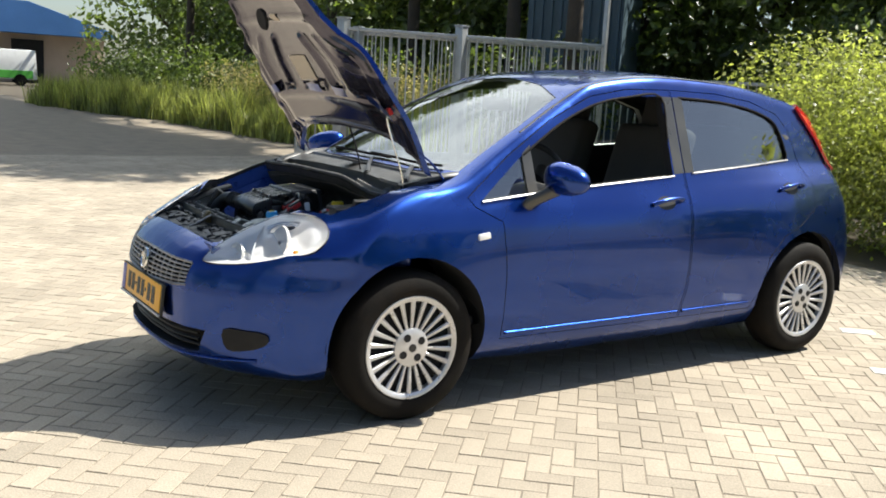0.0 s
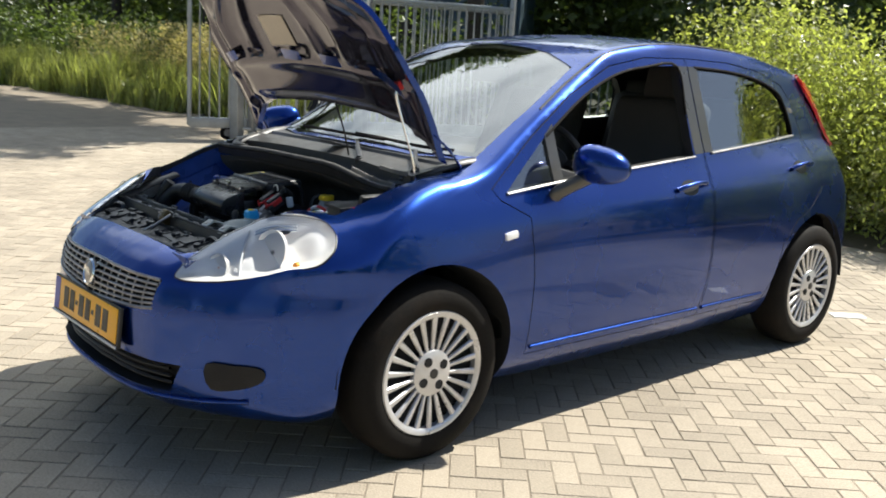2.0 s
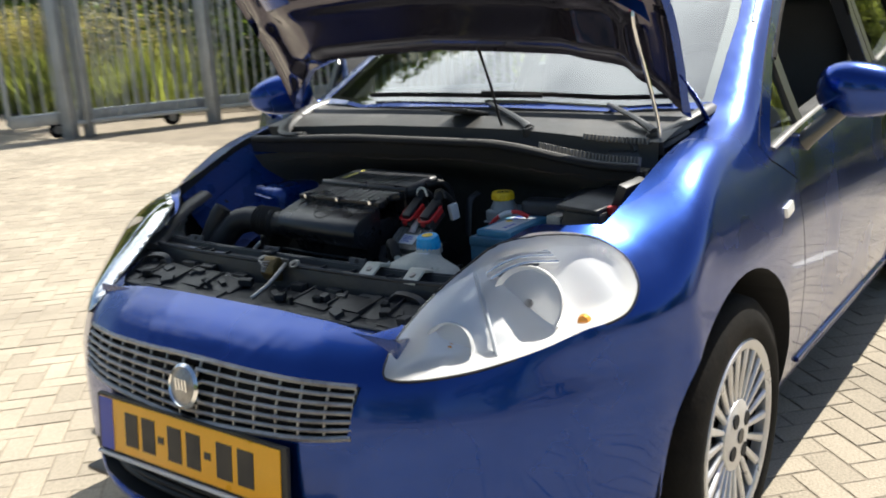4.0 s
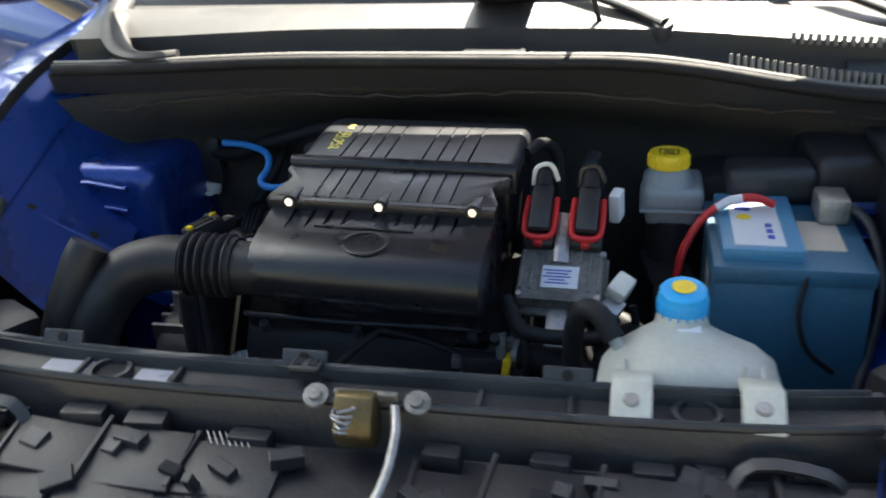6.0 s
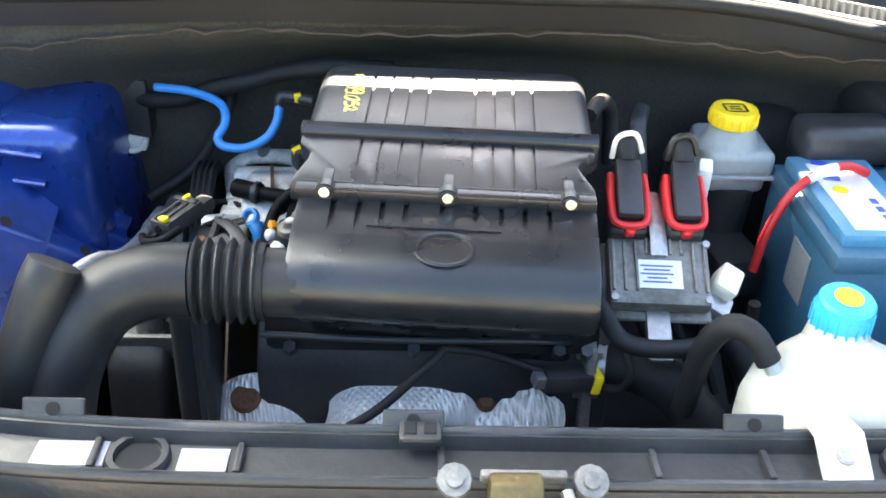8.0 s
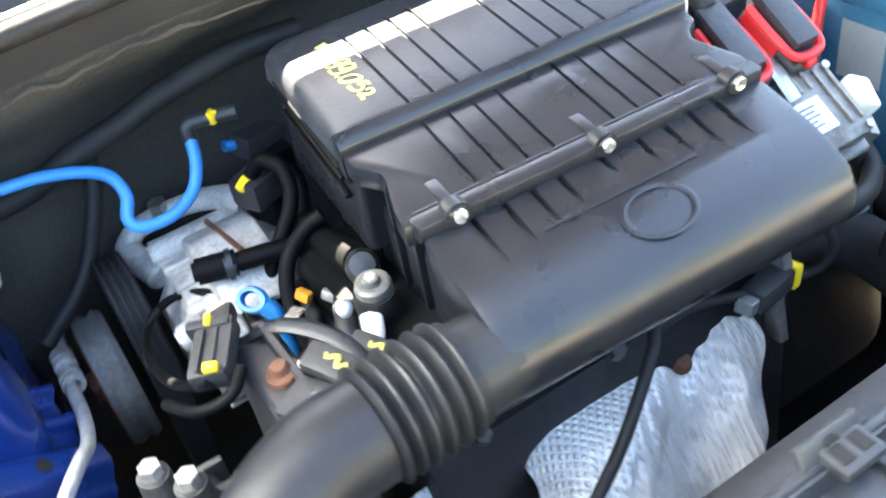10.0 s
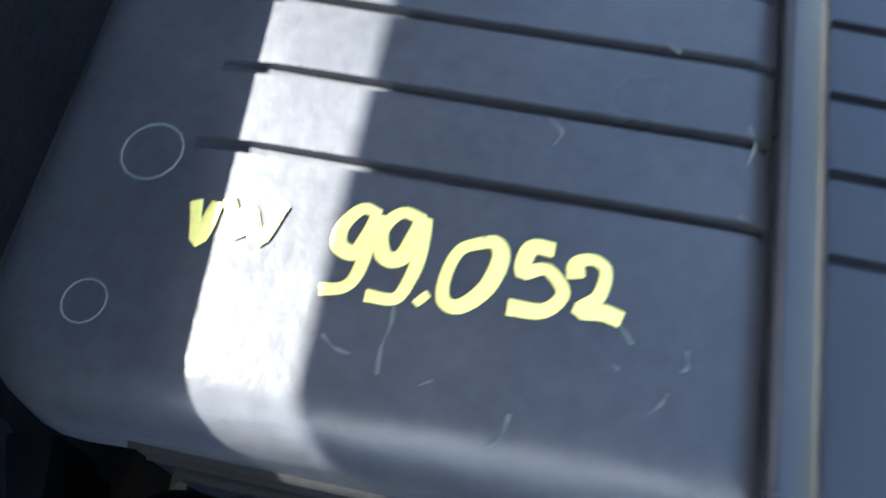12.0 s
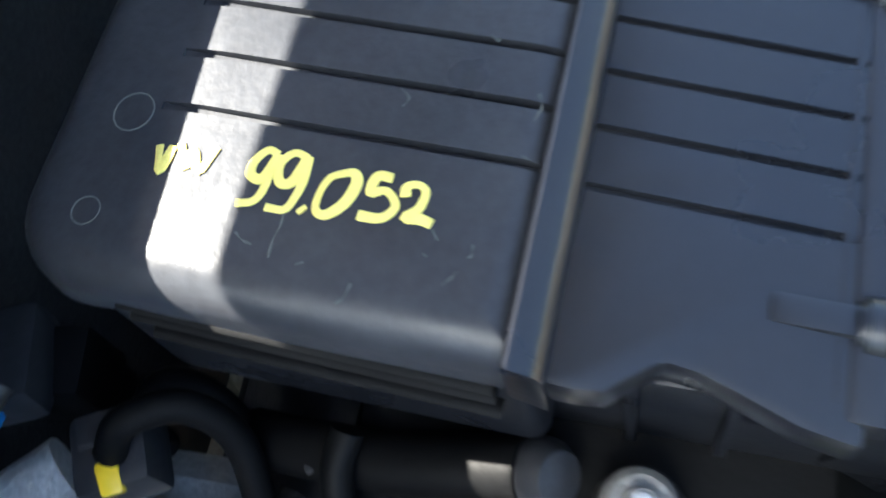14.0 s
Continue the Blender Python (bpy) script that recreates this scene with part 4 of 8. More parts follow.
for yc_ in (0.0, 2.51):
    for s_ in (1, -1):
        wheel(yc_, s_)


# ---- bonnet ----
def interp(v, table):
    return float(np.interp(v, [a for a, _ in table], [b for _, b in table]))


FRONT_Y = [(0, -0.700), (0.2, -0.697), (0.36, -0.690), (0.65, -0.690)]
REAR_Y = sorted((x, y) for x, y in BONNET_R + [(0.612, 0.185)])
HINGE = Vector((0, 0.185, 0.972))
OPEN_B = Matrix.Translation(HINGE) @ Matrix.Rotation(radians(-72), 4, "X") @ Matrix.Translation(-HINGE)


def bonnet_pt(u, v, drop_):
    """u across from -1 to 1, v from the rear edge (0) to the front edge (1)."""
    w = interp(v, [(0, 0.608), (0.3, 0.618), (0.50, 0.610), (0.565, 0.565), (0.62, 0.510), (0.68, 0.460), (0.80, 0.418), (0.95, 0.390), (1.0, 0.352)])
    x = u * w
    y0, y1 = interp(abs(x), REAR_Y), interp(abs(x), FRONT_Y) + 0.004
    y = y0 + (y1 - y0) * v
    p, n = on_top(x, y)
    return p - Vector((0, 0, 1)) * drop_


def sheet(fn, nu, nv):
    bm = bmesh.new()
    g = [[bm.verts.new(fn(-1 + 2 * i / nu, j / nv)) for i in range(nu + 1)] for j in range(nv + 1)]
    for j in range(nv):
        for i in range(nu):
            bm.faces.new((g[j][i], g[j][i + 1], g[j + 1][i + 1], g[j + 1][i]))
    return bm, g


def bonnet_relief(u, v):
    """Depth of the pressed inner panel below the outer skin."""
    a = abs(u)
    d = 0.020
    edge = min(1 - a, (1 - v) * 1.4, v * 1.2)
    d += 0.022 * step(0.02, 0.09, edge)
    for c in (0.25, 0.62):                           # lengthways pressed ribs
        d += 0.022 * math.exp(-(((a - c - 0.16 * (1 - v) * (c < 0.5)) / 0.042) ** 2)) * step(0.29, 0.33, v) * (1 - step(0.66, 0.70, v)) * (1 if c < 0.5 else 0.6)
    d += 0.012 * math.exp(-(((v - 0.255) / 0.035) ** 2)) * (a < 0.93)
    d += 0.012 * math.exp(-(((v - 0.80) / 0.03) ** 2)) * (a < 0.9)
    d += 0.014 * math.exp(-(((a - 0.86) / 0.03) ** 2))
    if 0.29 < v < 0.335 and 0.06 < (a * 2.6) % 0.8 < 0.42:
        d -= 0.012
    return float(d)


bm1, g1 = sheet(lambda u, v: bonnet_pt(u, v, 0.0), 40, 36)
bm2, g2 = sheet(lambda u, v: bonnet_pt(u * 0.985, 0.012 + v * 0.976, bonnet_relief(u, v)), 120, 90)
bmesh.ops.reverse_faces(bm2, faces=bm2.faces)
rim = bmesh.new()
edge_uv = [(-1 + 2 * i / 40, 0) for i in range(41)] + [(1, j / 36) for j in range(1, 37)] + [(1 - 2 * i / 40, 1) for i in range(1, 41)] + [(-1, 1 - j / 36) for j in range(1, 36)]
ra = [rim.verts.new(bonnet_pt(u, v, 0)) for u, v in edge_uv]
rb = [rim.verts.new(bonnet_pt(u * 0.985, 0.012 + v * 0.976, 0.021)) for u, v in edge_uv]
for i in range(len(ra)):
    j = (i + 1) % len(ra)
    rim.faces.new((ra[i], ra[j], rb[j], rb[i]))
bonnet = part("bonnet", merge([bm1, rim]), PAINT, car, "open blue bonnet panel held up by a rod", 40)
inner = part("bonnet_liner_panel", bm2, UNDER, bonnet, "pressed bonnet underside with ribs", 45)
# stickers on the underside
for su, sv, sw, sh in ((-0.02, 0.445, 0.135, 0.17), (0.02, 0.79, 0.07, 0.05)):
    bm, _ = sheet(lambda u, v: bonnet_pt(su + u * sw, sv + (v - 0.5) * sh, bonnet_relief(su + u * sw, sv + (v - 0.5) * sh) + 0.004), 6, 6)
    part("sticker", bm, STICKER, bonnet, "pale paper label")
# blue patches over the cross rib's flat cells, placed to fit the camera's view
for su in (-0.66, 0.06, 0.46, 0.86):
    bm, _ = sheet(lambda u, v: bonnet_pt(su + u * 0.095, 0.288 + 0.055 * v, 0.064 + 0.004 * math.cos(u * 1.4)), 6, 4)
    part("cell_pad", bm, PAINT, bonnet, "dark blue patch over a cell of the cross rib", 40)
bm = bmesh.new()
lathe(bm, [(0.0, -0.01), (0.045, -0.012), (0.05, 0.0), (0.0, 0.0)], Matrix.Translation(bonnet_pt(-0.28, 0.79, 0.05)), 20)
part("lock_striker", bm, DARK, bonnet)
for o_ in (bonnet,):
    o_.matrix_basis = OPEN_B


def opened(p):
    return OPEN_B @ Vector(p)


clip = opened(bonnet_pt(0.90, 0.30, 0.045))
rod = part("bonnet_prop_rod", tubem([(0.585, 0.045, 0.925), (0.582, 0.03, 1.0), clip + Vector((0.0, -0.004, -0.05)), clip], 0.0042, 8, 4), CHROME, car, "bright steel bonnet prop rod")
part("rod_clip", boxm(clip, (0.022, 0.022, 0.03), (20, 0, 0), 0.004), RED, rod, "red plastic clip")
part("washer_hose", tubem([opened(bonnet_pt(0.22, 0.04, 0.04)), (0.145, 0.06, 1.05), (0.16, 0.075, 0.96), (0.20, 0.06, 0.93)], 0.0035, 8, 5), HOSE, car, "thin black washer hose")
for s_ in (1, -1):
    h0, h1 = Vector((s_ * 0.628, 0.21, 0.965)), opened((s_ * 0.60, 0.06, 0.925))
    part("bonnet_hinge", tubem([h0, (h0 + h1) / 2 + Vector((0, 0.012, 0)), h1], 0.009, 6, 4, flat=0.5), PAINT, car, "blue bonnet hinge arm", 40)


# ---- patches that follow the skin ----
def patch(poly, place, step_=0.03):
    """A sheet over a 2D outline, finely divided and laid by place(a, b)."""
    bm = bmesh.new()
    bm.faces.new([bm.verts.new((a, b, 0)) for a, b in poly])
    for ax in (0, 1):
        lo, hi = min(p[ax] for p in poly), max(p[ax] for p in poly)
        k = int((hi - lo) / step_)
        for i in range(1, k + 1):
            co = [0, 0, 0]
            co[ax] = lo + (hi - lo) * i / (k + 1)
            no = [0, 0, 0]
            no[ax] = 1
            bmesh.ops.bisect_plane(bm, geom=list(bm.verts) + list(bm.edges) + list(bm.faces), plane_co=co, plane_no=no, dist=1e-6)
    for v in bm.verts:
        v.co = place(v.co.x, v.co.y)
    return bm


def thick(bm, d):
    """Give a patch a small depth inwards."""
    bm.normal_update()
    got = bmesh.ops.solidify(bm, geom=bm.faces, thickness=d)
    bmesh.ops.recalc_face_normals(bm, faces=bm.faces)
    return bm


# a smooth pane laid through the body's own curve
ws_in = [(x / 20, 0.20 + 0.035 * k) for x in range(-11, 12) for k in range(22)]
ws_in = [(a, b, on_top(a, b)[0].z) for a, b in ws_in if b > 0.19 + 0.30 * a * a and b < 0.965 - 0.32 * a * a]


def ws_terms(a, b):
    return [1, b, b * b, b ** 3, a * a, a * a * b, a ** 4, a * a * b * b]


WS_FIT = np.linalg.lstsq(np.array([ws_terms(a, b) for a, b, c in ws_in]), np.array([c for a, b, c in ws_in]), rcond=None)[0]


def ws_pt(a, b, down):
    return Vector((a, b, float(np.dot(WS_FIT, ws_terms(a, b))) - down))


ws = part("windscreen", patch(outset(WS, 0.012), lambda a, b: ws_pt(a, b, 0.003), 0.05), WINDOW, car, "clear windscreen reflecting the sky", 60)
ws.visible_shadow = False
frit = []
inner_ws = outset(WS, -0.030)
for i in range(len(WS)):
    j = (i + 1) % len(WS)
    a, b, c, d = outset(WS, 0.014)[i], outset(WS, 0.014)[j], inner_ws[j], inner_ws[i]
    frit.append(patch([a, b, c, d], lambda x, y: ws_pt(x, y, 0.008), 0.04))
part("screen_border", merge(frit), TRIM, ws, "black border of the glass")
QWIN = [(0.325, 0.884), (0.60, 0.908), (0.60, 1.072), (0.47, 0.985)]
for s_ in (1, -1):
    rd, fd = doors["rear", s_], doors["front", s_]
    g_ = part("window", patch(outset(R_WIN, 0.008), lambda a, b: on_side(a, b, s_, -0.008)[0], 0.06), WINDOW, rd, "closed rear door window", 60)
    g_.visible_shadow = False
    q_ = part("quarter_window", patch(QWIN, lambda a, b: on_side(a, b, s_, -0.008)[0], 0.05), WINDOW, fd, "small fixed front window", 60)
    q_.visible_shadow = False
    part("window_divider", thick(patch([(0.592, 0.905), (0.645, 0.910), (0.645, 1.115), (0.592, 1.075)], lambda a, b: on_side(a, b, s_, 0.001)[0], 0.04), 0.012), PILLAR, fd, "satin black divider bar", 40)
    part("pillar_cover", thick(patch([(1.515, 0.985), (1.586, 0.990), (1.597, 1.352), (1.530, 1.352)], lambda a, b: on_side(a, b, s_, 0.0015)[0], 0.04), 0.01), PILLAR, fd, "satin black pillar cover", 40)
    part("pillar_cover", thick(patch([(1.596, 0.990), (1.662, 0.994), (1.672, 1.352), (1.606, 1.352)], lambda a, b: on_side(a, b, s_, 0.0015)[0], 0.04), 0.01), PILLAR, rd, "satin black pillar cover", 40)
    for poly_, o_ in ((F_WIN[:4], fd), (R_WIN[:3], rd)):
        pts_ = [on_side(a, b - 0.002, s_, 0.002)[0] for a, b in poly_]
        part("belt_strip", tubem(pts_, 0.009, 8, 6, flat=0.55), BELT, o_, "satin strip below the window", 60)
    top_ = [on_side(a, b, s_, 0.0)[0] for a, b in outset(F_WIN, -0.004)[4:]]
    part("window_seal", tubem(top_, 0.006, 6, 4), RUBBER, fd)
    top_ = [on_side(a, b, s_, 0.0)[0] for a, b in outset(R_WIN, -0.004)[2:]]
    part("window_seal", tubem(top_, 0.006, 6, 4), RUBBER, rd)
    # handles
    for yh, zh, o_ in ((1.415, 0.855, fd), (2.40, 0.905, rd)):
        p0, n0 = on_side(yh, zh, s_)
        bm = bmesh.new()
        lathe(bm, [(0.0, -0.005), (0.034, -0.003), (0.036, 0.001), (0.0, 0.001)], plane_m(p0, (0, 1, 0), n0) @ Matrix.Diagonal((1.7, 0.95, 1, 1)), 24)
        hp = part("handle_recess", bm, TRIM, o_, "", 40)
        line_ = [on_side(yh - 0.095, zh - 0.008, s_, 0.004)[0], on_side(yh - 0.06, zh, s_, 0.026)[0], on_side(yh + 0.02, zh + 0.008, s_, 0.032)[0], on_side(yh + 0.085, zh + 0.008, s_, 0.022)[0], on_side(yh + 0.10, zh + 0.006, s_, 0.004)[0]]
        part("door_handle", tubem(line_, 0.014, 10, 5, flat=0.75), PAINT, o_, "blue pull handle", 60)
    # lower door crease
    for y0_, y1_, o_ in ((0.475, 1.535, fd), (1.575, 2.08, rd)):
        line_ = [on_side(y0_ + (y1_ - y0_) * k / 5, 0.318, s_, 0.0)[0] for k in range(6)]
        part("lower_moulding", tubem(line_, 0.010, 8, 4, flat=0.8), PAINT, o_, "", 60)
    # side indicator
    p0, n0 = on_side(0.327, 0.745, s_)
    bm = boxm((0, 0, 0), (0.062, 0.028, 0.016), None, 0.007, 2)
    bmesh.ops.transform(bm, matrix=plane_m(p0, (0, 1, 0.15), n0), verts=bm.verts)
    part("side_indicator", bm, LAMP_LINER, car, "small clear side indicator", 40)
    # rear lamp
    RL = [(2.655, 1.325), (2.705, 1.335), (2.80, 1.255), (2.89, 1.13), (2.965, 1.00), (2.955, 0.965), (2.915, 0.985), (2.80, 1.16)]
    part("rear_lamp", thick(patch(RL, lambda a, b: on_side(a, b, s_, 0.006)[0], 0.04), 0.014), RED_LAMP, car, "tall red rear lamp cluster", 40)
    # roof ditch
    line_ = []
    for yy_, xx_ in ((0.62, 0.595), (0.85, 0.545), (1.10, 0.515), (1.5, 0.49), (2.0, 0.475), (2.4, 0.44), (2.62, 0.41)):
        line_.append(on_top(s_ * xx_, yy_, 0.0005)[0])
    part("roof_seam", tubem(line_, 0.0055, 6, 5, flat=0.5), TRIM, car, "black roof seam strip")
    # mirror
    mc = Vector((s_ * 0.855, 0.685, 0.985))
    mm = Matrix.Translation(mc) @ Euler((radians(4), radians(6 * s_), radians(14 * s_))).to_matrix().to_4x4()
    bm = bmesh.new()
    bmesh.ops.create_uvsphere(bm, u_segments=32, v_segments=18, radius=1)
    for v in bm.verts:
        x, y, z = v.co
        v.co = mm @ Vector((0.112 * math.copysign(abs(x) ** 0.85, x), 0.062 * y if y < 0 else 0.040 * math.copysign(abs(y) ** 0.5, y), 0.068 * math.copysign(abs(z) ** 0.85, z) * (1 - 0.18 * x * s_)))
    mo = part("mirror", bm, PAINT, fd, "blue door mirror", 60)
    part("mirror_glass", lathem([(0, 0), (0.052, 0), (0.052, 0.003), (0, 0.003)], mm @ Matrix.Translation((0, 0.042, 0)) @ Matrix.Rotation(radians(-90), 4, "X") @ Matrix.Diagonal((1.7, 1, 1, 1)), 24), MIRROR, mo)
    arm_end = on_side(0.555, 0.885, s_, -0.01)[0]
    part("mirror_arm", tubem([arm_end + Vector((0, 0.02, -0.04)), arm_end + Vector((s_ * 0.03, 0.03, 0.0)), mc + Vector((-s_ * 0.045, 0.0, -0.045))], 0.03, 10, 5, flat=0.7), PILLAR, mo, "black mirror arm", 50)
    # headlamp
    def lens_pt(u, v, d=0.0):
        """The bulged lens over the lamp's outline; d along the lamp's axis."""
        e = min(math.hypot(u - p[0], v - p[1]) for p in HL_OUT)
        return lamp_pt(u, v, d + 0.026 * (1 - math.exp(-e / 0.035)), s_)

    def tray_pt(u, v):
        e = min(math.hypot(u - p[0], v - p[1]) for p in HL_OUT)
        return lamp_pt(u, v, 0.002 - 0.020 * float(step(0.0, 0.05, e)) * interp(u, [(-0.28, 0.35), (0.05, 1.0)]) - 0.012 * math.sin(u * 26) * float(step(0.02, 0.06, e)), s_)
    lamp = part("headlamp", patch(HL_OUT, lambda u, v: lens_pt(u, v, 0.003), 0.018), LAMP_GLASS, car, "clear almond-shaped headlamp", 60)
    lamp.visible_shadow = False
    ax_ = Vector((HL_AX.x * s_, HL_AX.y, HL_AX.z))
    part("lamp_tray", patch(HL_OUT, tray_pt, 0.014), LAMP_LINER, lamp, "silvery lamp housing", 40)
    part("lamp_seal", tubem([lens_pt(u, v, 0.0) for u, v in HL_OUT] + [lens_pt(*HL_OUT[0], 0.0)], 0.0026, 6, 1), TRIM, lamp)
    fw_ = Vector((s_ * 0.16, -0.95, 0.22))
    for (u, v, r, dd) in ((0.030, 0.020, 0.066, 0.0), (-0.135, 0.0, 0.044, 0.0)):
        q_ = lens_pt(u, v, 0.0) - ax_ * 0.050
        m = Matrix.Translation(q_) @ aim(fw_)
        bm = lathem([(0.010, -0.03), (r * 0.5, -0.022), (r * 0.85, -0.002), (r, 0.020), (r * 1.04, 0.021), (r * 1.04, 0.008)], m, 36)
        part("reflector", bm, BOWL, lamp, "mirror reflector bowl", 60)
        part("bulb", cylm(m @ Vector((0, 0, -0.03)), m @ Vector((0, 0, 0.014)), 0.011, 12, 0.008, 0.004), AMBER if r < 0.05 else STEEL, lamp)
        part("reflector_ring", lathem([(r * 1.0, 0.020), (r * 1.03, 0.021), (r * 1.04, 0.014), (r * 1.0, 0.010)], m, 36, True), SILVER, lamp, "", 50)
    # divider between the bowls, and the louvred inner edge
    part("lamp_divider", tubem([lens_pt(u, v, -0.016) for u, v in ((-0.082, -0.072), (-0.072, -0.03), (-0.060, 0.02), (-0.048, 0.07), (-0.036, 0.118))], 0.0038, 8, 4), WHITE_LBL, lamp, "", 60)
    for k in range(5):
        pts_ = [lens_pt(u, 0.088 + 0.010 * k - 0.45 * max(0, u - 0.05) - 0.3 * max(0, 0.0 - u), -0.018 - 0.002 * k) for u in (-0.02, 0.02, 0.06, 0.11)]
        part("reflector_fin", tubem(pts_, 0.0028, 6, 4), SILVER if k % 2 else CHROME, lamp)
    part("side_lamp", lathem([(0, 0.012), (0.010, 0.010), (0.014, 0.0), (0, 0)], Matrix.Translation(lens_pt(0.095, -0.062, -0.030)) @ aim(fw_), 16), AMBER, lamp, "small amber side lamp", 40)
    # fog blank in the bumper corner
    FOG = round_poly([(0.535, 0.392), (0.60, 0.396), (0.650, 0.386), (0.652, 0.350), (0.61, 0.322), (0.545, 0.316)], 3)
    part("fog_blank", thick(patch([(a * s_, b) for a, b in FOG], lambda a, b: on_front(a, b, 0.002)[0], 0.03), 0.008), HOSE, car, "black blank in the bumper corner", 40)

# ---- nose ----
gr = part("grille", patch([(-0.385, 0.625), (-0.37, 0.535), (0.0, 0.512), (0.37, 0.535), (0.385, 0.625), (0.0, 0.632)], lambda a, b: on_front(a, b, -0.03)[0], 0.05), DARK, car, "black grille with silver bars", 40)


def gz(x, t):
    lo = interp(abs(x), [(0, 0.512), (0.37, 0.535), (0.385, 0.545)])
    hi = interp(abs(x), [(0, 0.632), (0.385, 0.625)])
    return lo + (hi - lo) * t


for k in range(7):
    t = k / 6
    pts_ = [on_front(-0.378 + 0.756 * i / 12, gz(-0.378 + 0.756 * i / 12, t), -0.003)[0] for i in range(13)]
    part("grille_bar", tubem(pts_, 0.0042 if 0 < k < 6 else 0.006, 6, 2), STEEL, gr, "", 50)
for k in range(16):
    x = -0.376 + 0.752 * k / 15
    pts_ = [on_front(x, gz(x, t), -0.006)[0] for t in (0, 0.5, 1)]
    part("grille_upright", tubem(pts_, 0.003, 6, 2), STEEL, gr, "", 50)
bc, bn = on_front(0.0, 0.578, 0.004)
bmx = plane_m(bc, (1, 0, 0), bn)
bdg = part("badge", lathem([(0.0, 0.006), (0.030, 0.005), (0.036, 0.001), (0.036, -0.02), (0, -0.02)], bmx, 32), STEEL, car, "round bright badge", 40)
part("badge_ring", lathem([(0.034, 0.002), (0.038, 0.007), (0.044, 0.002), (0.042, -0.015), (0.034, -0.015)], bmx, 32, True), CHROME, bdg, "", 50)
bm = bmesh.new()
for k in range(4):
    box(bm, bmx @ Vector((-0.0145 + 0.0095 * k, 0, 0.0065)), (0.0045, 0.002, 0.03), None)
part("badge_bars", bm, CHROME, bdg)
pc, pn = on_front(0.0, 0.455, 0.012)
pmx = plane_m(pc, (1, 0, 0), (0, -1, 0.10))
bm = boxm((0, 0, -0.006), (0.545, 0.128, 0.012), None, 0.003)
bmesh.ops.transform(bm, matrix=pmx, verts=bm.verts)
plate = part("number_plate", bm, TRIM, car, "yellow number plate in a black holder", 40)
bm = boxm((0.0, 0.004, 0.001), (0.52, 0.110, 0.004), None, 0.0015)
bmesh.ops.transform(bm, matrix=pmx, verts=bm.verts)
part("yellow_plate", bm, PLATE_Y, plate, "yellow plate", 40)
bm = boxm((-0.238, 0.004, 0.0025), (0.042, 0.109, 0.003), None)
bmesh.ops.transform(bm, matrix=pmx, verts=bm.verts)
part("blue_band", bm, PLATE_B, plate)
for k, (x, w, h) in enumerate(((-0.175, 0.040, 0.07), (-0.122, 0.040, 0.07), (-0.084, 0.018, 0.014), (-0.043, 0.040, 0.07), (0.012, 0.040, 0.07), (0.052, 0.018, 0.014), (0.098, 0.042, 0.07), (0.155, 0.042, 0.07))):
    bm = boxm((x + 0.018, 0.004, 0.0035), (w, h, 0.0012), None)
    bmesh.ops.transform(bm, matrix=pmx, verts=bm.verts)
    part("dark_bar", bm, INK, plate)
bm = boxm((0, -0.061, 0.004), (0.54, 0.008, 0.006), None, 0.002)
bmesh.ops.transform(bm, matrix=pmx, verts=bm.verts)
part("holder_strip", bm, WHITE_LBL, plate, "pale strip below the plate")
for k in range(4):
    z = 0.285 + 0.026 * k
    pts_ = [on_front(-0.42 + 0.84 * i / 10, z + 0.01 * abs(-0.42 + 0.84 * i / 10) / 0.42, -0.03)[0] for i in range(11)]
    part("intake_bar", tubem(pts_, 0.006, 6, 2), TRIM, car, "", 50)
part("intake_mesh", patch([(-0.46, 0.37), (-0.42, 0.287), (0.0, 0.264), (0.42, 0.287), (0.46, 0.37), (0.0, 0.383)], lambda a, b: on_front(a, b, -0.06)[0], 0.06), DARK, car, "dark lower intake")
lip_ = [on_front(x, 0.252 + 0.03 * (abs(x) / 0.66) ** 2, 0.004)[0] for x in (-0.62, -0.5, -0.3, 0, 0.3, 0.5, 0.62)]
part("bumper_lip", tubem(lip_, 0.008, 8, 5), PAINT, car, "", 60)

# ---- cowl, wipers ----
def cowl_pt(x, t):
    """t 0 at the glass, 1 at the rubber seal, beyond: the drop to the bulkhead."""
    yb, zb = 0.058 - 0.10 * x * x, 0.953 - 0.014 * float(step(0.18, 0.52, x)) - 0.008 * float(step(0.2, 0.55, -x))
    ya = 0.235 + 0.24 * x * x
    za = 0.99 - 0.02 * x * x
    return Vector((x, ya + (yb - ya) * t, za + (zb - za) * (0.35 * t + 0.65 * t * t)))


bm = bmesh.new()
nx = 48
rows_ = [[bm.verts.new(cowl_pt(-0.60 + 1.2 * i / nx, t)) for i in range(nx + 1)] for t in (0, 0.2, 0.4, 0.43, 0.5, 0.6, 0.8, 0.93, 1.0)]
rows_.append([bm.verts.new(cowl_pt(-0.60 + 1.2 * i / nx, 1.0) + Vector((0, 0.012, -0.03))) for i in range(nx + 1)])
for r_ in rows_[3]:
    r_.co.z -= 0.010
for r_ in rows_[4]:
    r_.co.z -= 0.012
for a, b in zip(rows_, rows_[1:]):
    for i in range(nx):
        bm.faces.new((a[i], a[i + 1], b[i + 1], b[i]))
cowl = part("cowl_panel", bm, COWL, car, "grey-black plastic scuttle panel below the windscreen", 35)


def seal_pt(x):
    """The front edge of the scuttle, where the bonnet's seal runs."""
    return Vector((x, -0.042 - 0.05 * x * x, 0.9235 - 0.036 * float(step(0.18, 0.52, x)) - 0.010 * float(step(0.2, 0.55, -x))))


